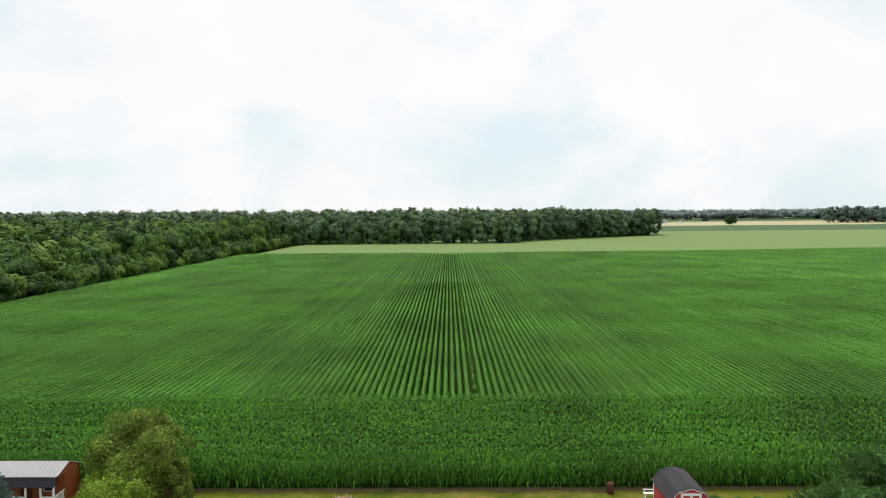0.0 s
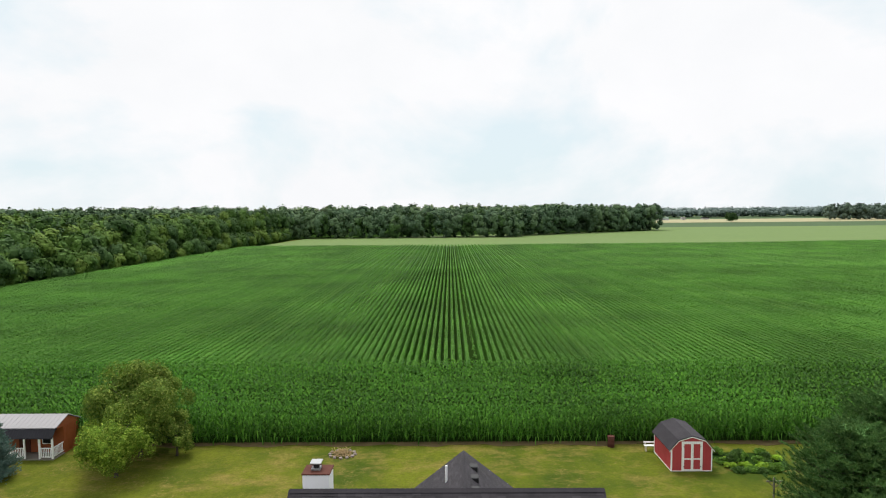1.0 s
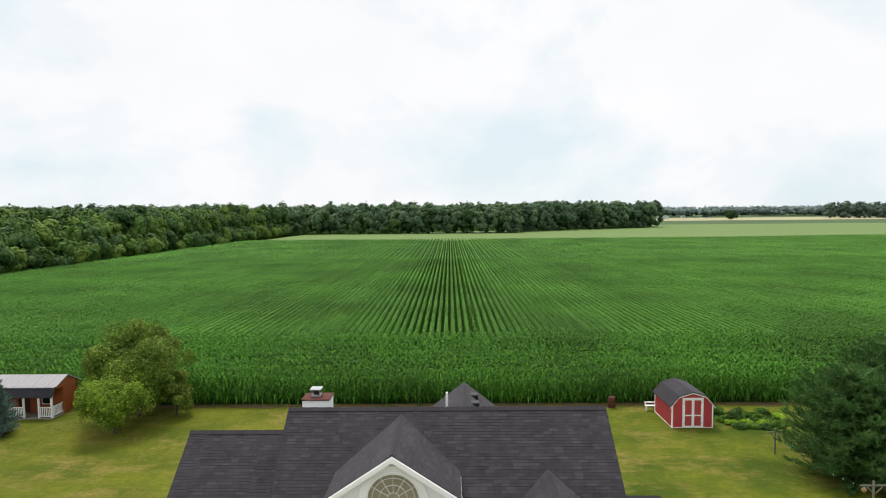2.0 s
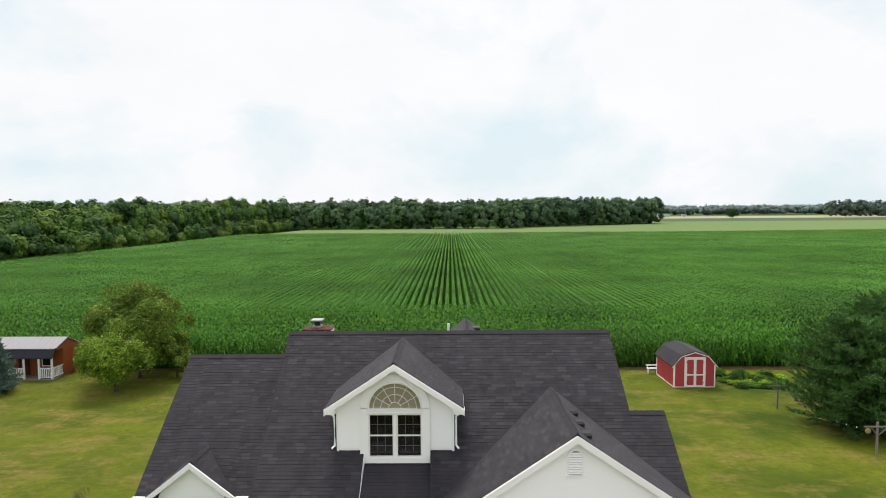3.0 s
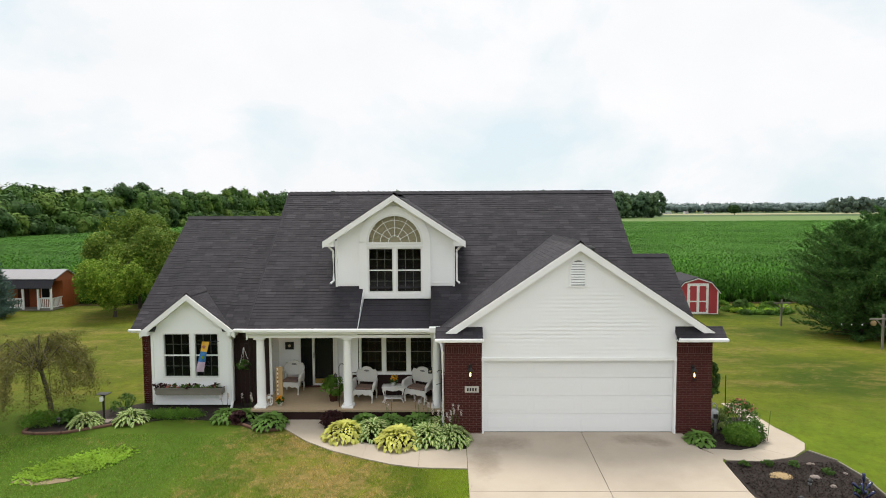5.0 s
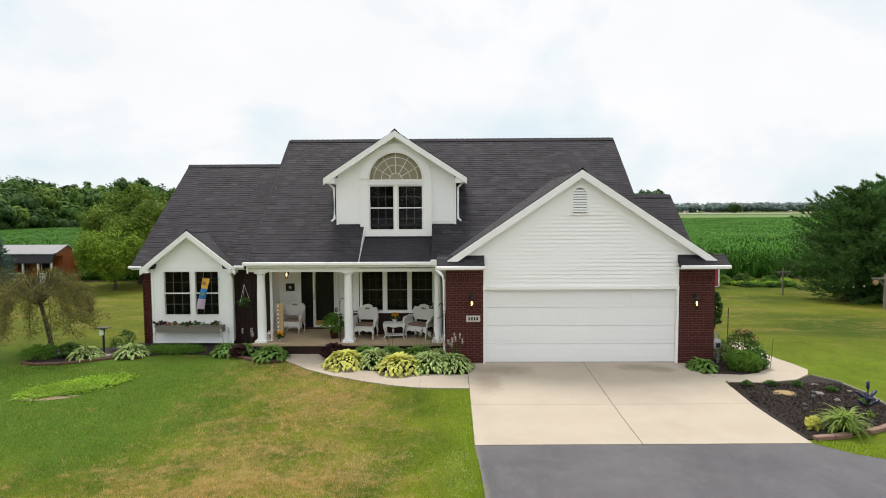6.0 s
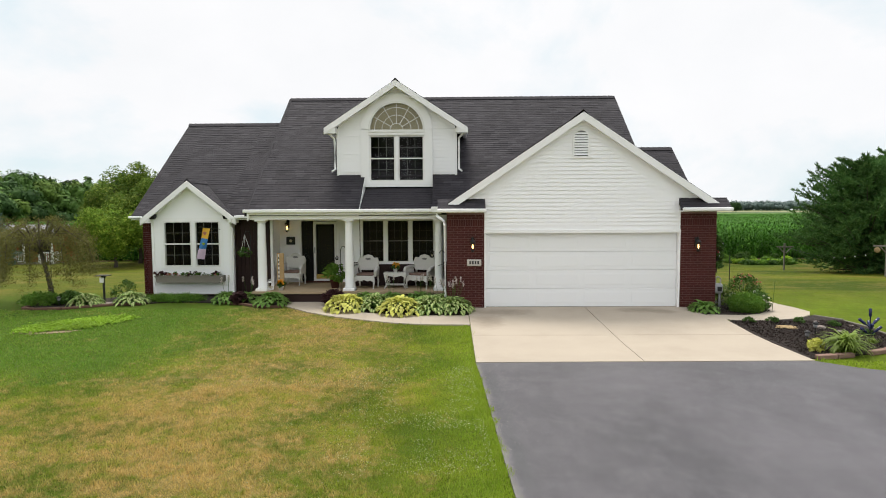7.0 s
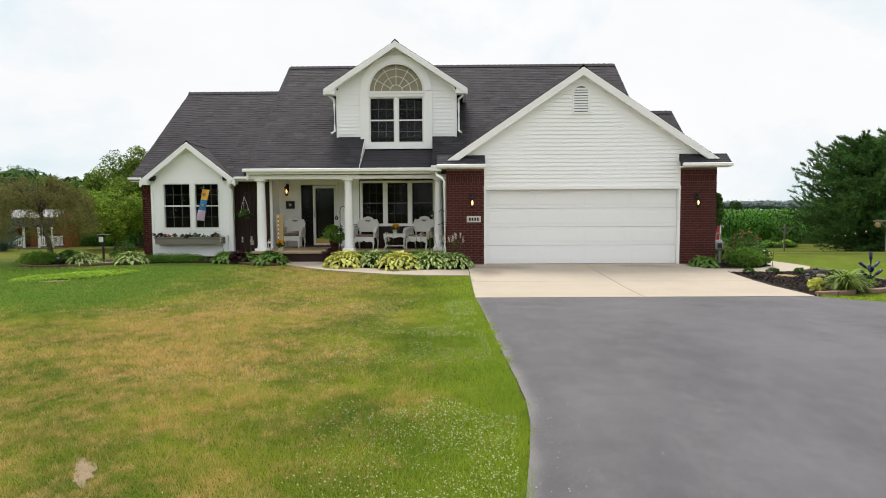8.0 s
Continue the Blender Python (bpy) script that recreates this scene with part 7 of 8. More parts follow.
def banner():
    t = thing("flag_banner", "colourful garden banner hanging from a short pole", "flag", -7.78, 18.2, 2.25)
    part("pole", tube(bmesh.new(), [(0.32, 0.0, -0.06), (0.28, -0.14, -0.04), (-0.22, -0.3, 0.02)], 0.012, 6), M["black"], t)
    n, m = 6, 14
    cols = {"banner_yellow": (0.72, 0.42, 0.05), "banner_blue": (0.04, 0.17, 0.42), "banner_lilac": (0.55, 0.42, 0.55)}
    for k, (nm, c) in enumerate(cols.items()):
        mat = rough_mat(nm, c, tuple(min(1, x * 1.25 + 0.03) for x in c), 6, 0.85, 80, 0.002)
        vs, fs = [], []
        for i in range(6):
            for j in range(6):
                u, w = j / 5, (k + i / 5) / 3
                vs.append((-0.10 + 0.21 * u - 0.22 * w, -0.27 + 0.05 * u + 0.03 * math.sin(5 * w + 3 * u), 0.0 - 0.98 * w - 0.03 * u))
        for i in range(5):
            for j in range(5):
                a = i * 6 + j
                fs.append((a, a + 1, a + 7, a + 6))
        raw("cloth", vs, fs, mat, t)
    for nm, key, w, u, sz in (("red_patch", "petal_red", 0.16, 0.5, 0.055), ("green_patch", "weed", 0.50, 0.62, 0.045)):
        bm = bmesh.new()
        cx, cz = -0.10 + 0.21 * u - 0.22 * w, -0.98 * w - 0.02
        prism(bm, [(cx + sz * math.cos(a) * (1 + 0.3 * math.sin(3 * a)), cz + sz * math.sin(a)) for a in np.linspace(0, 5.9, 12)], -0.315, -0.309)
        part(nm, bm, M[key], t)


banner()


def hanging_basket():
    t = thing("hanging_basket", "hanging basket of trailing green plants on a hook", "flower basket", -6.62, 18.1, 0.0)
    part("hook_pole", tube(bmesh.new(), [(0.18, 0, 0), (0.18, 0, 2.0), (0.14, 0, 2.12), (0.05, 0, 2.14), (0.0, 0, 2.05)], 0.012, 6), M["black"], t)
    b = part("basket", lathe(bmesh.new(), [(0.06, 1.32), (0.15, 1.40), (0.18, 1.48), (0.16, 1.48)], 14), M["bark"], t)
    for k in range(3):
        a = k * 2.09
        part("chain", tube(bmesh.new(), [(math.cos(a) * 0.17, math.sin(a) * 0.17, 1.48), (0, 0, 2.02)], 0.005, 4), M["trim"], b)
    q = np.random.default_rng(171)
    c = crown_points(q, 0, 0, 1.30, 0.28, 0.19, 34)
    v, f = leaf_cloud(c, 0.065, 14, 0.055, 172)
    raw("foliage", v, f, M["shrub"], t)
    v, f = leaf_cloud(c[::6], 0.03, 6, 0.05, 173)
    tagged(raw("blooms", v, f, M["petal_red"], t), kind="stuff")


hanging_basket()


def shepherd_hook(name, label, x, y, h, side=1):
    t = thing(name, label, "garden hook", x, y, gz(y) if y < 17 else 0.32)
    bm = tube(bmesh.new(), [(0, 0, 0), (0, 0, h), (side * 0.04, 0, h + 0.09), (side * 0.12, 0, h + 0.1), (side * 0.17, 0, h + 0.03)], 0.011, 6)
    part("pole", bm, M["black"], t)
    return t


hk = shepherd_hook("garden_hook", "black hook pole beside the porch column", -0.22, 17.05, 1.45, -1)
hk.location.z = 0.0
bm = tube(bmesh.new(), [(-0.2, 0, 1.1), (0.02, 0, 1.18), (0.2, 0, 1.12)], 0.01, 5)
part("cross_arm", bm, M["black"], hk)
hk2 = shepherd_hook("garden_hook", "black scroll hook on the middle column", -3.42, 17.36, 1.25, 1)
lantern("lantern", "small black lantern on the scroll hook", -3.52, 17.30, 1.26, 0.035, "black")


# ---- garden ornaments ----
def bird_feeder():
    t = thing("bird_feeder", "black post bird feeder with flat tray roof", "bird feeder", -10.56, 17.0, gz(17))
    part("post", tube(bmesh.new(), [(0, 0, 0), (0, 0, 0.70), (0, 0, 0.86)], [0.034, 0.034, 0.07], 8), M["black"], t)
    part("foot", boxes((-0.2, 0.2, -0.15, 0.15, 0, 0.04), bevel=0.01), M["stone"], t)
    part("tray", boxes((-0.19, 0.19, -0.14, 0.14, 0.86, 0.885), bevel=0.01), M["black"], t)
    part("seed_box", boxes((-0.06, 0.04, -0.12, -0.04, 0.66, 0.82), bevel=0.01), M["trim"], t)


bird_feeder()


def solar_light(x, y, label, h=0.3):
    t = thing("solar_light", label, "garden light", x, y, gz(y) + 0.02, "solar garden lights")
    part("stake", tube(bmesh.new(), [(0, 0, 0), (0, 0, h * 0.6)], 0.012, 6), M["black"], t)
    part("lens", lathe(bmesh.new(), [(0.03, h * 0.55), (0.05, h * 0.8)], 10), M["plastic_grey"], t)
    part("cap", lathe(bmesh.new(), [(0.065, h * 0.8), (0.06, h * 0.88), (0.02, h)], 10), M["black"], t)


solar_light(7.62, 12.05, "small grey solar light in dark mulch", 0.27)
solar_light(8.2, 12.72, "black solar light on a stake in mulch", 0.32)
solar_light(-11.62, 16.5, "small solar light behind the edging timber", 0.3)


def bottle_tree():
    q = np.random.default_rng(181)
    t = thing("bottle_tree", "steel bottle tree with cobalt blue bottles", "garden ornament", 9.02, 12.15, gz(12.15))
    t.scale = (0.8, 0.8, 0.8)
    part("stem", tube(bmesh.new(), [(0, 0, 0), (0, 0, 0.62)], 0.014, 6), M["black"], t)
    for k, (a, el, z) in enumerate(((90, 86, 0.56), (165, 40, 0.40), (20, 38, 0.42), (195, 35, 0.2), (-15, 42, 0.2), (250, 38, 0.30), (70, 45, 0.28))):
        e, az = radians(el), radians(a)
        d = Vector((math.cos(e) * math.cos(az), math.cos(e) * math.sin(az) * 0.8, math.sin(e)))
        p = Vector((0, 0, z))
        br = part("branch", tube(bmesh.new(), [p, p + d * 0.16], 0.009, 5), M["black"], t)
        b = part("bottle", lathe(bmesh.new(), [(0.014, 0.0), (0.016, 0.07), (0.038, 0.12), (0.04, 0.29), (0.03, 0.305)], 12), M["cobalt"], br, "cobalt blue glass bottle")
        b.matrix_basis = Matrix.Translation(p + d * 0.06) @ d.to_track_quat("Z", "Y").to_matrix().to_4x4()


bottle_tree()


def rock(name, label, x, y, s, mat, seed, flat=0.6):
    q = np.random.default_rng(seed)
    bm = bmesh.new()
    bmesh.ops.create_icosphere(bm, subdivisions=2, radius=1.0)
    for v in bm.verts:
        v.co = v.co * (0.8 + 0.3 * noise.noise(v.co * 1.4 + Vector((seed, 0, 0))))
        v.co = Vector((v.co.x * s, v.co.y * s * 0.8, v.co.z * s * flat))
    ob = part(name, bm, mat)
    ob.location = (x, y, gz(y) + s * flat * 0.5)
    return tagged(ob, label, "rock")


rock("rock", "pinkish field stone in the mulch bed", 8.75, 13.4, 0.15, M["stone"], 191, 0.5)
rock("rock", "flat pale stone at the back of the bed", 9.1, 14.15, 0.16, M["stone"], 192, 0.2)
rock("rock", "small brown stone in the mulch", 8.9, 12.95, 0.1, M["stone"], 193)
rock("straw_heap", "low heap of dry straw on mulch", 7.98, 13.5, 0.32, M["straw"], 194, 0.16)
rock("rock", "small grey stone by the bed's edge", 9.6, 13.6, 0.08, M["stone"], 195)


def edging(label, pts, group, material="timber", wide=0.09, high=0.11):
    for (x0, y0), (x1, y1) in zip(pts, pts[1:]):
        ln = math.hypot(x1 - x0, y1 - y0)
        bm = boxes((0.01, ln - 0.01, -wide / 2, wide / 2, 0, high), bevel=0.012)
        ob = part("edging_timber" if material == "timber" else "edging_brick", bm, M[material])
        ob.matrix_basis = pose(x0, y0, gz((y0 + y1) / 2) + 0.0, 0, 0, math.degrees(math.atan2(y1 - y0, x1 - x0)))
        tagged(ob, label, "garden edging", group)


edging("weathered brown edging timber round the bay bed", [(-12.5, 16.5), (-12.4, 16.08), (-12.0, 15.98), (-11.25, 16.03), (-10.85, 16.26), (-10.1, 16.7), (-9.3, 16.74)], "bay bed edging", high=0.07)
edging("weathered brown edging timber round the bay bed", [(-6.92, 16.93), (-6.2, 16.70), (-5.55, 16.21), (-4.97, 16.31)], "bay bed edging", high=0.07)
edging("reddish edging block at the bed's front", [(7.02, 10.74), (7.45, 10.82), (7.85, 10.93)], "drive bed edging", "edge_block", 0.12, 0.09)
edging("reddish edging block at the bed's front", [(8.25, 11.05), (8.7, 11.25), (9.1, 11.5), (9.5, 11.85)], "drive bed edging", "edge_block", 0.12, 0.09)
edging("grey plastic edging strip beside the lawn", [(9.5, 14.95), (9.88, 14.3), (9.95, 13.3), (9.8, 12.4)], "drive bed edging", "grey_wood", 0.04, 0.045)


def mulch_chips():
    """Shredded bark lying on the beds."""
    r = np.random.default_rng(196)
    cs = []
    for x0, x1, y0, y1, n, ok in ((6.95, 9.8, 10.8, 14.2, 9500, lambda x, y: (y > 10.8 + 0.35 * (x - 7.0) - 0.12) & (y < 14.2) & (x < 9.75 - 0.55 * np.maximum(0, 12.2 - y))),
                                  (6.7, 8.7, 15.15, 16.0, 900, lambda x, y: y > 15.1 + 0.3 * np.maximum(0, x - 7.9)),
                                  (-3.3, 0.4, 15.2, 17.0, 1400, lambda x, y: y > 15.15 - 0.28 * (x + 0.5))):
        x, y = x0 + (x1 - x0) * r.random(n), y0 + (y1 - y0) * r.random(n)
        k = ok(x, y)
        cs.append(np.stack((x[k], y[k]), 1))
    p = np.concatenate(cs)
    z = np.interp(p[:, 1], (10, 12, 16, 19), (-0.16, -0.15, -0.04, 0.0)) + 0.045
    v, f = leaf_cloud(np.column_stack((p, z)), 0.012, 1, 0.028, 197, 0.55, 2.0, 0.6)
    tagged(raw("bark_chips", v, f, M["chips"]), "shredded dark bark chips on the beds", "mulch", kind="stuff")


mulch_chips()


def stake_ornament():
    t = thing("garden_stake", "rusty mushroom ornament on a thin stake", "garden ornament", 8.55, 16.75, gz(16.75))
    part("stake", tube(bmesh.new(), [(0, 0, 0), (0, 0, 0.72)], 0.014, 6), M["grey_wood"], t)
    part("cap", lathe(bmesh.new(), [(0.09, 0.72), (0.08, 0.76), (0.025, 0.79)], 12), M["terracotta"], t)
    s2 = thing("garden_stake", "tall dark metal stake among coneflowers", "garden ornament", 8.2, 16.9, gz(16.9))
    part("stake", tube(bmesh.new(), [(0, 0, 0), (0, 0, 1.45)], 0.014, 6), M["black"], s2)
    s3 = thing("garden_stake", "thin green stake beside the path", "garden ornament", 8.75, 15.55, gz(15.55))
    part("stake", tube(bmesh.new(), [(0, 0, 0), (0.06, 0, 0.85)], 0.008, 5), M["stalk"], s3)


stake_ornament()


def gas_meter():
    t = thing("gas_meter", "grey gas meter with pipes at the brick corner", "gas meter", 7.50, 16.10, 0.0)
    part("meter_body", lathe(bmesh.new(), [(0.10, 0.38), (0.13, 0.42), (0.13, 0.62), (0.10, 0.66)], 14), M["plastic_grey"], t)
    part("dial", boxes((-0.06, 0.06, -0.16, -0.12, 0.45, 0.58), bevel=0.01), M["black"], t)
    part("pipe", tube(bmesh.new(), [(0.08, 0, 0), (0.08, 0, 0.8), (0.0, 0, 0.86), (-0.06, 0, 0.8), (-0.06, 0, 0.62)], 0.02, 7), M["steel"], t)
    part("pipe", tube(bmesh.new(), [(0.02, -0.06, 0), (0.02, -0.06, 0.42)], 0.02, 7), M["steel"], t)


gas_meter()


# ---- back lawn ----
def make_shed():
    x0, x1, y0, y1, b = 16.42, 19.42, 42.35, 45.9, -1.33
    c = (x0 + x1) / 2
    s = thing("garden_shed", "red gambrel-roofed garden shed with white trim", "shed", c, y0 + 1.7, b)
    inv = s.matrix_basis.inverted()
    ends = [(x0, b + 0.1), (x1, b + 0.1), (x1, 0.45), (18.88, 1.10), (c, 1.40), (16.96, 1.10), (x0, 0.45)]

    def sp(name, bm, mat, parent=None, label=""):
        ob = part(name, bm, mat, parent or s, label)
        if parent is None:
            ob.matrix_parent_inverse = inv
        return ob

    sp("body", prism(bmesh.new(), ends, y0, y1), M["red_paint"])
    sp("skid", boxes((x0 + 0.05, x1 - 0.05, y0 + 0.1, y1 - 0.1, b - 0.05, b + 0.1)), M["grey_wood"])
    for i in range(13):
        x = x0 + 0.12 + i * 0.23
        if 17.2 < x < 18.66:
            continue
        zt = float(np.interp(x, (x0, 16.96, c, 18.88, x1), (0.45, 1.10, 1.40, 1.10, 0.45))) - 0.08
        sp("batten", boxes((x, x + 0.03, y0 - 0.012, y0 + 0.001, b + 0.12, zt)), M["red_paint"])
    for i in range(14):
        y = y0 + 0.15 + i * 0.24
        sp("batten", boxes((x0 - 0.012, x0 + 0.001, y, y + 0.03, b + 0.12, 0.40)), M["red_paint"])
    # roof slopes
    prof = [(x0 - 0.16, 0.36), (16.93, 1.15), (c, 1.46), (18.91, 1.15), (x1 + 0.16, 0.36)]
    for p, q in zip(prof, prof[1:]):
        bm = bmesh.new()
        prism(bm, [p, q, (q[0], q[1] - 0.05), (p[0], p[1] - 0.05)], y0 - 0.12, y1 + 0.12)
        rf = sp("roof_slope", bm, M["shingle"], None, "dark grey shingle slope")
        n = max(2, int(math.hypot(q[0] - p[0], q[1] - p[1]) / 0.14))
        a, d = Vector((p[0], 0, p[1])), Vector((q[0] - p[0], 0, q[1] - p[1]))
        nrm = Vector((-d.z, 0, d.x)).normalized()
        if nrm.z < 0:
            nrm = -nrm
        for k in range(n):
            lo, hi = (a + d * (k / n), a + d * ((k + 1) / n)) if p[0] < c - 0.01 else (a + d * ((k + 1) / n), a + d * (k / n))
            bm = bmesh.new()
            vs = [bm.verts.new(v) for v in ((lo.x + nrm.x * 0.016, y0 - 0.13, lo.z + nrm.z * 0.016), (lo.x + nrm.x * 0.016, y1 + 0.13, lo.z + nrm.z * 0.016), (hi.x + nrm.x * 0.004, y1 + 0.13, hi.z + nrm.z * 0.004), (hi.x + nrm.x * 0.004, y0 - 0.13, hi.z + nrm.z * 0.004))]
            bm.faces.new(vs)
            sp("shingle_course", bm, M["shingle"], rf)
        sp("rake_trim", prism(bmesh.new(), [(p[0], p[1] - 0.05), (q[0], q[1] - 0.05), (q[0], q[1] - 0.14), (p[0], p[1] - 0.14)], y0 - 0.10, y0 - 0.06), M["trim"])
    for x in (x0 - 0.015, x1 - 0.075):
        sp("corner_trim", boxes((x, x + 0.09, y0 - 0.03, y0 + 0.06, b + 0.08, 0.42)), M["trim"])
    sp("corner_trim", boxes((x0 - 0.03, x0 + 0.06, y1 - 0.06, y1 + 0.03, b + 0.08, 0.42)), M["trim"])
    sp("base_trim", boxes((x0, x1, y0 - 0.025, y0, b + 0.05, b + 0.14)), M["trim"])
    sp("base_trim", boxes((x0 - 0.025, x0, y0, y1, b + 0.05, b + 0.14)), M["trim"])
    for a, w in ((17.27, 0.67), (17.95, 0.67)):
        d = sp("door", boxes((a, a + w, y0 - 0.035, y0 - 0.002, b + 0.14, 0.92)), M["red_paint"], None, "red door with white boards")
        for r in ((a, a + 0.09, b + 0.14, 0.92), (a + w - 0.09, a + w, b + 0.14, 0.92), (a + 0.09, a + w - 0.09, 0.82, 0.92), (a + 0.09, a + w - 0.09, b + 0.14, b + 0.25), (a + 0.09, a + w - 0.09, -0.35, -0.26)):
            sp("door_trim", boxes((r[0], r[1], y0 - 0.055, y0 - 0.035, r[2], r[3])), M["trim"], d)
        hx = a + 0.03 if a < 17.5 else a + w - 0.09
        for z in (0.6, -0.9):
            sp("hinge", boxes((hx, hx + 0.06, y0 - 0.065, y0 - 0.055, z, z + 0.06)), M["black"], d)
    sp("door_casing", boxes((17.18, 17.265, y0 - 0.05, y0, b + 0.14, 1.0), (18.625, 18.71, y0 - 0.05, y0, b + 0.14, 1.0), (17.265, 18.625, y0 - 0.05, y0, 0.925, 1.0)), M["trim"])


make_shed()


def make_bench():
    t = thing("white_bench", "white plank bench beside the shed", "bench", 16.45, 46.2, gz(46.2))
    part("seat_board", boxes((-0.75, 0.5, -0.15, 0.15, 0.42, 0.46), bevel=0.008), M["trim"], t)
    part("back_board", boxes((-0.75, 0.5, 0.16, 0.19, 0.6, 0.7), bevel=0.008), M["trim"], t)
    for x in (-0.65, 0.38):
        for y in (-0.12, 0.12):
            part("leg", boxes((x, x + 0.06, y - 0.03, y + 0.03, 0, 0.42)), M["trim"], t)
        part("back_post", boxes((x, x + 0.06, 0.13, 0.16, 0.3, 0.7)), M["trim"], t)


make_bench()


def clothes_post(x, y, h, half, label, bag=False):
    t = thing("clothes_post", label, "clothes post", x, y, gz(y), "clothes line posts")
    part("post", boxes((-0.045, 0.045, -0.045, 0.045, 0, h), bevel=0.01), M["grey_wood"], t)
    part("cross_arm", boxes((-half, half, -0.085, -0.045, h - 0.26, h - 0.18), bevel=0.008), M["grey_wood"], t)
    for s in (-1, 1):
        bm = tube(bmesh.new(), [(s * 0.05, -0.08, h - 0.62), (s * 0.38, -0.08, h - 0.28)], 0.03, 4)
        part("brace", bm, M["grey_wood"], t)
    if bag:
        part("hanging_disc", lathe(bmesh.new(), [(0.02, -0.03), (0.14, -0.02), (0.14, 0.02), (0.02, 0.03)], 14), M["straw"], t).matrix_basis = pose(-half * 0.75, -0.1, h - 0.42, 90, 0, 0)


clothes_post(21.35, 28.65, 1.75, 0.72, "grey wooden T-shaped clothes post on the lawn", True)
clothes_post(21.25, 37.4, 1.72, 0.55, "grey wooden T-shaped clothes post by the garden")


def string_lights():
    t = thing("string_lights", "sagging string of small white bulbs between clothes posts", "string lights", 21.3, 28.65, gz(28.65))
    span = [(0, 0, 1.42), (0, 1.4, 1.0), (0, 3.0, 0.72), (0, 4.8, 0.62), (-0.02, 6.8, 0.72), (-0.05, 8.7, 0.95)]
    part("wire", tube(bmesh.new(), span, 0.008, 4), M["black"], t)
    for y, z in ((1.4, 0.95), (2.2, 0.81), (3.0, 0.67), (3.9, 0.62), (4.8, 0.57)):
        part("bulb", lathe(bmesh.new(), [(0.012, 0.05), (0.03, 0.02), (0.028, -0.01), (0.008, -0.03)], 8, 0, y, z), M["trim"], t)


string_lights()


def make_garden():
    r = np.random.default_rng(201)
    tagged(part("garden_soil", slab(bmesh.new(), [(20.4, 45.8), (20.6, 43.6), (21.6, 42.0), (23.6, 41.6), (25.2, 42.6), (25.4, 45.6)], lambda y: gz(y) + 0.03, 0.08), M["soil"]), "bare soil of the vegetable patch", "soil", kind="structure")
    for k in range(20):
        x, y = 20.7 + 4.4 * r.random(), 42.2 + 3.4 * r.random()
        bush("vegetable_plant", "leafy green vegetable plant in the patch", x, y, 0.4 + 0.2 * r.random(), 0.38, 0.2 + 0.5 * r.random() ** 2, M[("weed", "fern", "fern", "shrub")[k % 4]], 210 + k, 26, 16, 0.13, None, 0, "vegetable")
    for k in range(4):
        bush("vegetable_plant", "tall feathery green plant in the patch", 21.4 + 0.3 * k, 43.6 + 0.3 * k, 0.4, 0.35, 0.8, M["shrub"], 240 + k, 30, 18, 0.1, None, 0, "vegetable")


make_garden()


def burn_barrel():
    t = thing("burn_barrel", "rusty steel barrel at the corn's edge", "barrel", 13.3, 47.1, gz(47.1))
    part("drum", lathe(bmesh.new(), [(0.27, 0), (0.28, 0.02), (0.27, 0.28), (0.285, 0.30), (0.27, 0.32), (0.27, 0.58), (0.285, 0.60), (0.27, 0.62), (0.275, 0.86), (0.25, 0.87)], 20), M["rust"], t)
    part("rim", tube(bmesh.new(), [(math.cos(a) * 0.275, math.sin(a) * 0.275, 0.87) for a in np.linspace(0, 6.283, 21)], 0.014, 5, False), M["rust"], t)


burn_barrel()


def fire_pit():
    r = np.random.default_rng(251)
    t = thing("brush_pile", "ring of stones heaped with brown brush", "brush pile", -8.5, 45.6, gz(45.6))
    for k in range(12):
        a = 6.283 * k / 12
        bm = bmesh.new()
        bmesh.ops.create_icosphere(bm, subdivisions=1, radius=0.17)
        for v in bm.verts:
            v.co = Vector((v.co.x, v.co.y, v.co.z * 0.7)) * (0.85 + 0.3 * r.random())
        part("stone", bm, M["stone"], t).location = (math.cos(a) * 1.0, math.sin(a) * 0.8, 0.08)
    for k in range(60):
        bm = bmesh.new()
        a, q = r.random() * 6.283, 0.8 * r.random()
        p = Vector((math.cos(a) * q, math.sin(a) * q * 0.8, 0.1 + 0.35 * r.random() * (1 - q)))
        d = Vector(r.normal(size=3)) * 0.3
        d.z *= 0.4
        tube(bm, [p - d, p + d], 0.025, 4)
        part("stick", bm, M["straw"], t)


fire_pit()


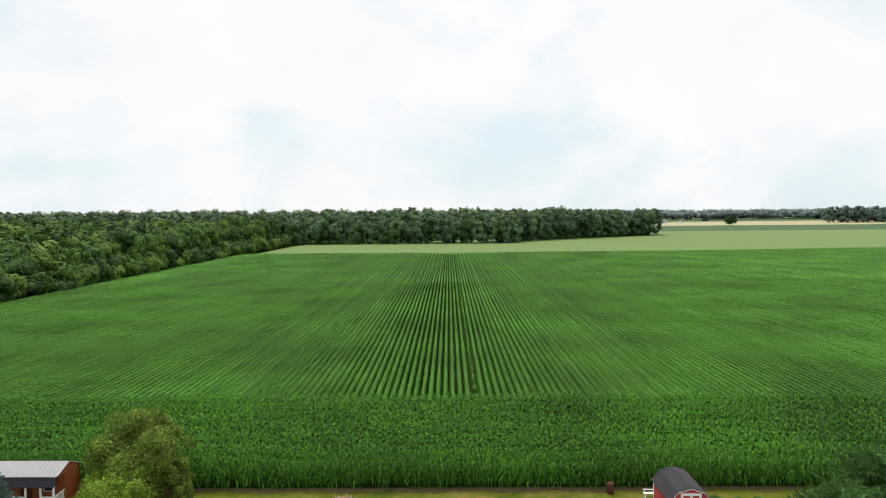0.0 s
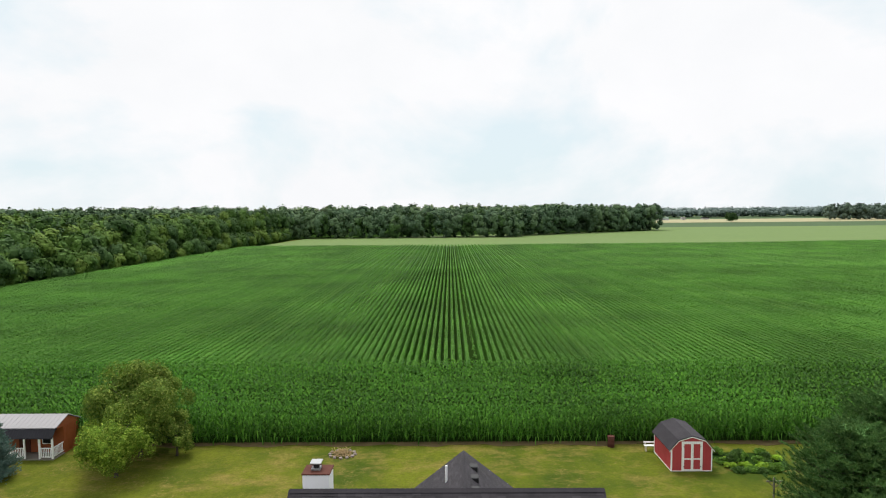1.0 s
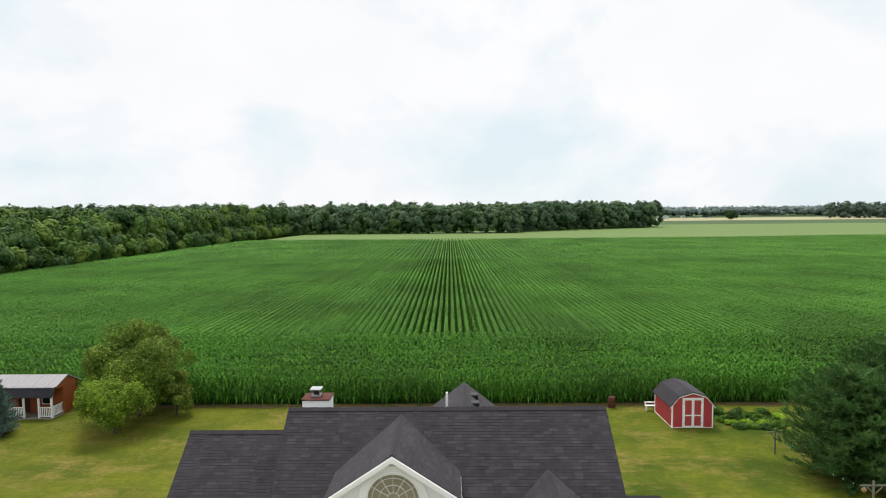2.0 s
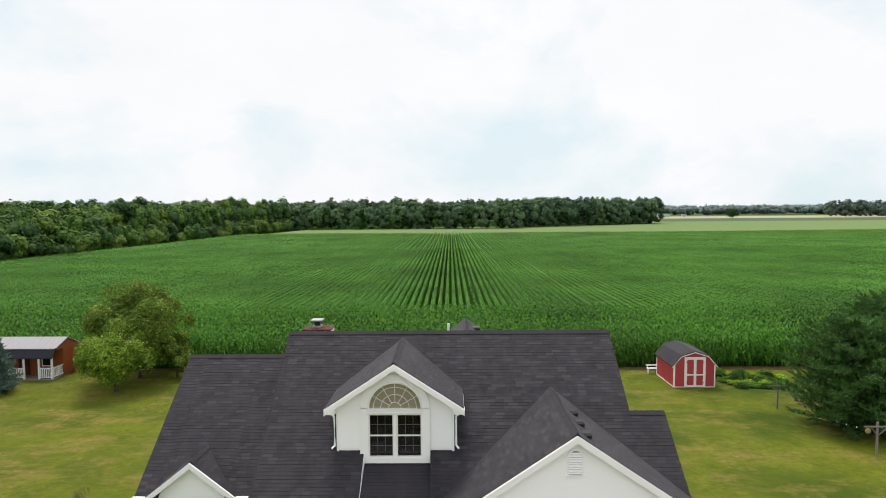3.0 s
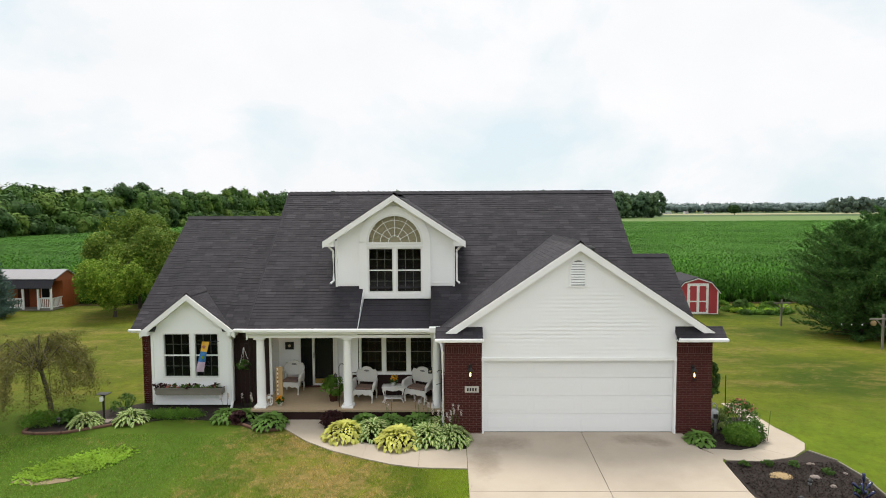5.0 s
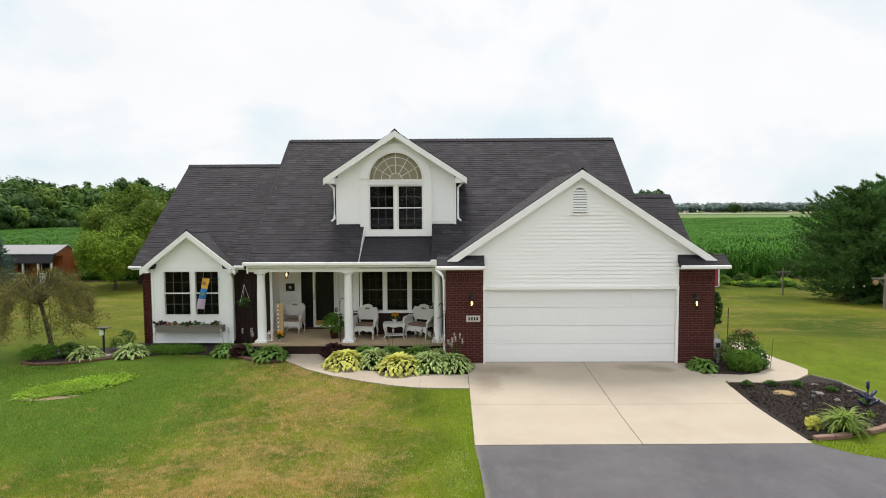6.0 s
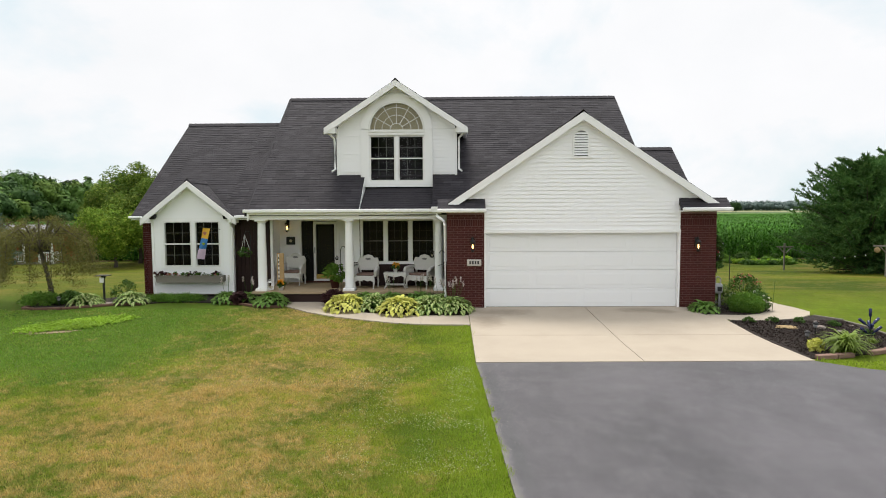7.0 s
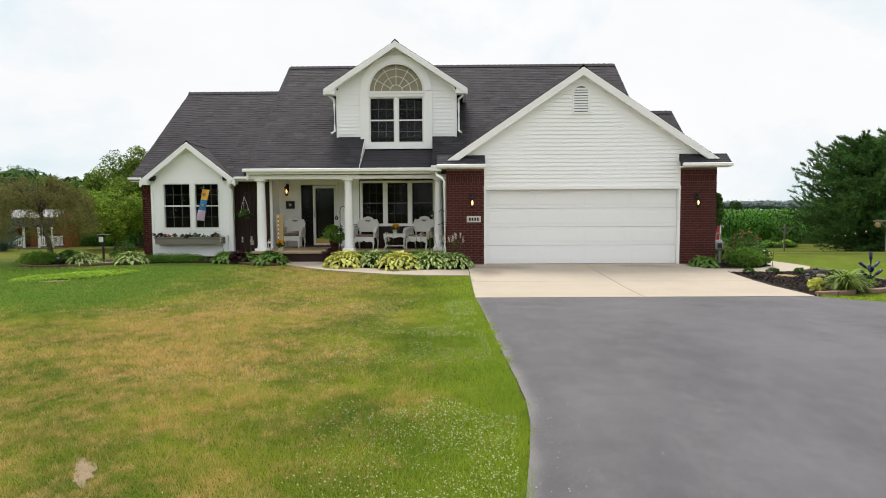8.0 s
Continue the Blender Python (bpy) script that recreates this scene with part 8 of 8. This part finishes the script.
def make_cabin():
    c = thing("cabin", "orange-stained wooden cabin with white porch railing", "cabin", -35.5, 46.4, -1.35)
    inv = c.matrix_basis.inverted()

    def cp(name, bm, mat, parent=None, label=""):
        ob = part(name, bm, mat, parent or c, label)
        if parent is None:
            ob.matrix_parent_inverse = inv
        return ob

    b = -1.35
    cp("body", boxes((-41.0, -31.25, 46.2, 48.2, b, 1.0), (-41.0, -37.6, 44.9, 46.2, b, 0.9)), M["cabin_wood"])
    for i in range(9):
        cp("plank_batten", boxes((-31.252, -31.235, 46.3 + i * 0.21, 46.33 + i * 0.21, b, 1.0)), M["cabin_wood"])
    for x0, x1 in ((-41.0, -40.9), (-31.36, -31.24)):
        bm = bmesh.new()
        pts = [(45.25, 1.0), (48.25, 0.9), (46.75, 1.72)]
        a = [bm.verts.new((x0, y, z)) for y, z in pts]
        e = [bm.verts.new((x1, y, z)) for y, z in pts]
        bm.faces.new(a)
        bm.faces.new(e[::-1])
        for i in range(3):
            bm.faces.new((a[i], a[(i + 1) % 3], e[(i + 1) % 3], e[i]))
        bmesh.ops.recalc_face_normals(bm, faces=bm.faces)
        cp("gable", bm, M["cabin_wood"])

    def sheet(name, y0, z0, y1, z1, mat, ribs, xa=-41.1, xb=-31.15):
        bm = bmesh.new()
        w, top = (xb - xa) / ribs, []
        for k in range(ribs):
            x = xa + w * k
            top += [(x, 0.0), (x + w * 0.88, 0.0), (x + w * 0.91, 0.018), (x + w * 0.97, 0.018)]
        top.append((xb, 0.0))
        rows = [[bm.verts.new((x, y, z + dz)) for x, dz in top] for y, z in ((y0, z0), (y1, z1))]
        for k in range(len(top) - 1):
            bm.faces.new((rows[0][k], rows[0][k + 1], rows[1][k + 1], rows[1][k]))
        low = [bm.verts.new(p) for p in ((xa, y0, z0 - 0.06), (xb, y0, z0 - 0.06), (xb, y1, z1 - 0.06), (xa, y1, z1 - 0.06))]
        bm.faces.new(low)
        bm.faces.new((rows[0][0], low[0], low[3], rows[1][0]))
        bm.faces.new((rows[0][-1], low[1], low[2], rows[1][-1]))
        return cp(name, bm, mat)

    sheet("roof_slope", 45.15, 1.17, 46.75, 1.80, M["tin"], 26)
    sheet("roof_slope", 48.4, 0.95, 46.75, 1.80, M["tin"], 26)
    sheet("porch_roof", 44.75, 0.50, 45.2, 1.14, M["tin_dark"], 30, -37.8, -31.2)
    cp("gable_edge", boxes((-31.22, -31.14, 45.15, 45.25, 1.05, 1.2)), M["tin_dark"])
    cp("deck", boxes((-37.6, -31.2, 44.75, 46.2, b - 0.02, b + 0.16), bevel=0.01), M["grey_wood"])
    for x in (-37.5, -35.9, -33.55, -32.35, -31.32):
        cp("post", boxes((x - 0.06, x + 0.06, 44.82, 44.94, b + 0.16, 0.55)), M["trim"])
    for xa, xb in ((-35.85, -33.6), (-32.3, -31.35)):
        r = cp("railing", boxes((xa, xb, 44.85, 44.91, -0.38, -0.31), (xa, xb, 44.85, 44.91, -1.08, -1.02)), M["trim"])
        n = int((xb - xa) / 0.14)
        for k in range(n):
            x = xa + 0.06 + k * (xb - xa - 0.08) / n
            cp("baluster", boxes((x, x + 0.05, 44.86, 44.90, -1.02, -0.38)), M["trim"], r)
    r = cp("railing", boxes((-31.35, -31.29, 44.94, 46.2, -0.38, -0.31), (-31.35, -31.29, 44.94, 46.2, -1.08, -1.02)), M["trim"])
    for k in range(8):
        cp("baluster", boxes((-31.34, -31.30, 45.02 + k * 0.145, 45.07 + k * 0.145, -1.02, -0.38)), M["trim"], r)
    cp("cabin_door", boxes((-34.9, -34.0, 46.15, 46.2, b + 0.16, 0.6)), M["rust"])
    for x in (-36.8, -33.0):
        w = cp("cabin_window", boxes((x, x + 0.8, 46.14, 46.2, -0.5, 0.5)), M["trim"])
        cp("pane", boxes((x + 0.08, x + 0.72, 46.13, 46.14, -0.42, 0.42)), M["door_dark"], w)


make_cabin()


# ---- far farm ----
def barn(name, label, x, y, w, d, h, roof, wall):
    t = thing(name, label, "farm building", x, y, -1.5)
    part("wall", boxes((-w / 2, w / 2, -d / 2, d / 2, 0, h)), wall, t)
    bm = bmesh.new()
    prism(bm, [(-w / 2 - 0.5, h), (w / 2 + 0.5, h), (w / 2 - w * 0.08, h * 1.8), (-w / 2 + w * 0.08, h * 1.8)], -d / 2 - 0.5, d / 2 + 0.5)
    part("roof", bm, roof, t)
    part("door", boxes((-w * 0.12, w * 0.12, -d / 2 - 0.1, -d / 2, 0, h * 0.8)), M["plastic_grey"], t)


pale_green = painted("pale_green_metal", (0.32, 0.45, 0.40), 0.5, 0.1)
barn("barn", "white barn with pale green roof far off", 392, 1090, 20, 11, 3.6, pale_green, M["panel_far"])
barn("farmhouse", "small white farm building far off", 356, 1120, 8, 7, 3, M["tin"], M["panel_far"])
barn("farmhouse", "small white farm building far off", 446, 1130, 7, 7, 3, M["tin"], M["panel_far"])
barn("farmhouse", "low grey farm building far off", 492, 1140, 13, 7, 2.6, M["tin_dark"], M["panel_far"])
broadleaf("tree", "lone round dark tree in the far fields", 424, 890, 15, 9.0, M["wood_dark"], 261, 60, 60, 1.5, 0.02, 0.5)


# ---- grass and clover ----
def make_grass():
    r = np.random.default_rng(301)
    xs, ys = [], []
    for y0, y1, x0, x1, n in ((1.6, 5.0, -4.6, 0.68, 120000), (5.0, 9.0, -8.0, 0.68, 100000), (9.0, 16.0, -13.0, 0.5, 70000), (9.0, 10.7, 7.0, 11, 9000), (1.6, 10.4, 0.1, 0.75, 26000)):
        y = y0 + (y1 - y0) * r.random(n)
        x = x0 + (x1 - x0) * r.random(n)
        edge = np.interp(y, (1.6, 2.4, 2.82, 3.24, 3.89, 4.45, 5.18, 6.13, 7.46, 9.43, 10.4), (0.3, 0.40, 0.47, 0.54, 0.63, 0.66, 0.64, 0.60, 0.56, 0.50, 0.44))
        ok = (x < edge + 0.025 + 0.035 * np.sin(y * 9 + 2 * np.sin(y * 3.3))) & (x > edge - 0.3 * r.random(n) - (99 if x0 < 0 else 0)) if x0 < 7 else (y < 10.7 - 0.2 * (x - 7)) & (y > 10.45 - 0.85 * (x - 7.0))
        if y1 == 16.0:
            lim = np.interp(x, (-13, -12.4, -11.25, -10.1, -9.3, -8.25, -6.9, -5.5, -4.9, -4.0, -3.2, -2.3, -1.5, -0.8, 0.45), (16, 15.95, 16.0, 16, 16, 16, 16, 16, 16.3, 15.45, 14.88, 14.4, 14.06, 13.88, 13.82))
            ok &= y < lim
        bare = ((x + 0.645 * (y + 0.628)) / 0.075) ** 2 + ((y - 3.09) / 0.22) ** 2 < 0.75 * r.random(n) + 0.1
        ok &= ~bare
        xs.append(x[ok])
        ys.append(y[ok])
    x, y = np.concatenate(xs), np.concatenate(ys)
    n = len(x)
    z = np.interp(y, (-80, 10, 12, 16, 19, 38), (-0.2, -0.16, -0.15, -0.04, 0.0, -1.2))
    tuft = np.sin(x * 5.3 + 2.1 * np.sin(y * 3.7)) * np.sin(y * 4.9 + 1.7 * np.sin(x * 4.1))
    h = (0.016 + 0.034 * r.random(n)) * (1 + 0.5 * tuft) + 0.012 * (x > 0.3)
    a = r.random(n) * 6.283
    w = np.where(y < 5, 0.0042, np.where(y < 9, 0.007, 0.012))
    dx, dy = np.cos(a), np.sin(a)
    lean = h * (0.2 + 0.7 * r.random(n))
    b = r.random(n) * 6.283
    p0 = np.stack((x - dx * w, y - dy * w, z - 0.005), 1)
    p1 = np.stack((x + dx * w, y + dy * w, z - 0.005), 1)
    p2 = np.stack((x + np.cos(b) * lean, y + np.sin(b) * lean, z + h), 1)
    v = np.stack((p0, p1, p2), 1).reshape(-1, 3)
    tagged(raw("grass", v, np.arange(n * 3).reshape(-1, 3), M["blades"]), "short mown grass blades of the front lawn", "grass", kind="stuff")


make_grass()


def make_clover():
    r = np.random.default_rng(302)
    n = 8000
    y = 1.8 + 8.3 * r.random(n) ** 0.95
    x = np.interp(y, (1.6, 4, 10.4), (0.35, 0.6, 0.42)) - 0.06 - np.abs(r.normal(size=n)) * (0.5 + 0.09 * y)
    keep = np.array([noise.noise(Vector((a * 1.1, b * 0.7, 3.0))) + 0.25 * noise.noise(Vector((a * 4, b * 3, 1.0))) > -0.05 for a, b in zip(x, y)])
    x, y = x[keep], y[keep]
    z = np.interp(y, (-80, 10, 12), (-0.2, -0.16, -0.15)) + 0.035 + 0.02 * r.random(len(x))
    v, f = leaf_cloud(np.stack((x, y, z), 1), 0.0042, 6, 0.0074, 303, 0.3, 1.2)
    tagged(raw("clover", v, f, M["petal_clover"]), "white clover flowers in the grass by the drive", "clover", kind="stuff")


make_clover()


def make_grit():
    """Loose pale and dark stone chips on the asphalt, thicker towards the lawn."""
    r = np.random.default_rng(306)
    n = 700
    y = 1.8 + 8.4 * r.random(n)
    edge = np.interp(y, (1.6, 2.4, 3.24, 4.45, 7.46, 10.4), (0.3, 0.40, 0.54, 0.66, 0.56, 0.44))
    x = edge + 0.05 + np.where(r.random(n) < 0.45, 0.35 * r.random(n), 6.0 * r.random(n))
    z = np.interp(y, (-80, 10, 12), (-0.2, -0.16, -0.15)) + 0.038
    s = 0.0022 + 0.005 * r.random(n) ** 3
    c = np.stack((x, y, z), 1)
    turn = r.random(n) * 6.283
    vs = [c + np.stack((np.cos(turn + k * 1.571) * s * (1.2 if k % 2 else 0.8), np.sin(turn + k * 1.571) * s, np.zeros(n)), 1) for k in range(4)]
    vs.append(c + np.stack((0 * s, 0 * s, s * 1.1), 1))
    v = np.stack(vs, 1).reshape(-1, 3)
    f = (np.arange(n)[:, None, None] * 5 + np.array(((0, 1, 4), (1, 2, 4), (2, 3, 4), (3, 0, 4)))).reshape(-1, 3)
    tagged(raw("grit", v, f, M["grit"]), "loose pale stone chips on the asphalt", "gravel", kind="stuff")


make_grit()


def make_weeds():
    r = np.random.default_rng(304)
    n = 1500
    a, q = r.random(n) * 6.283, r.random(n) ** 0.5
    x, y = -9.5 + np.cos(a) * q * 1.0 + 0.25 * np.sin(a) * q, 14.1 + np.sin(a) * q * 0.85 + 0.35 * np.cos(a) * q
    z = np.interp(y, (12, 16), (-0.15, -0.04)) + 0.035
    v, f = leaf_cloud(np.stack((x, y, z), 1) + r.normal(size=(n, 3)) * np.array((0.12, 0.12, 0)), 0.025, 8, 0.045, 305, 0.95, 1.3)
    bare = [(-10.55, 13.15), (-10.1, 13.0), (-9.6, 13.05), (-9.2, 13.2), (-9.0, 13.42), (-9.5, 13.36), (-10.0, 13.4), (-10.4, 13.5)]
    tagged(part("bare_strip", slab(bmesh.new(), bare, lambda y: gz(y) + 0.012, 0.05), M["dry_earth"]), "dry bare soil along the weed patch", "soil", kind="structure")
    tagged(raw("weeds", v, f, M["weed"]), "bright green weed patch in the front lawn", "weeds", kind="stuff")
    bm = bmesh.new()
    mid = bm.verts.new((-2.40, 3.09, gz(3.09) + 0.016))
    ring = []
    for t in np.linspace(0, 2 * math.pi, 40, endpoint=False):
        q = 1 + 0.22 * math.sin(3 * t + 1) + 0.14 * math.sin(7 * t) + 0.1 * math.sin(13 * t + 2)
        dy = math.sin(t) * 0.23 * q
        ring.append(bm.verts.new((-2.40 - 0.645 * dy + math.cos(t) * 0.075 * q, 3.09 + dy, gz(3.09) + 0.006)))
    for k in range(40):
        bm.faces.new((mid, ring[k], ring[(k + 1) % 40]))
    tagged(part("bare_patch", bm, M["dry_earth"]), "bare dusty earth patch in the lawn", "soil", kind="structure")


make_weeds()


# ---- brickwork, piece by piece ----
bricks(pier_l, G0, 0.905, -0.04, 2.68, 16.03, True)
bricks(pier_r, 6.395, G1, -0.04, 2.68, 16.03, True)
bricks(wing, -10.15, -9.60, -0.05, 2.5, 18.6)
for i in range(9):
    hp("upright_board", boxes((-7.19 + i * 0.139, -7.19 + i * 0.139 + 0.132, 18.575, 18.6, -0.05, 2.5), bevel=0.004), M["dark_siding"], wing)
for i in range(21):
    hp("upright_board", boxes((-3.19 + i * 0.1445, -3.19 + i * 0.1445 + 0.138, 18.45, 18.47, 0.33, 1.02), bevel=0.004), M["dark_siding"], porch_wall)
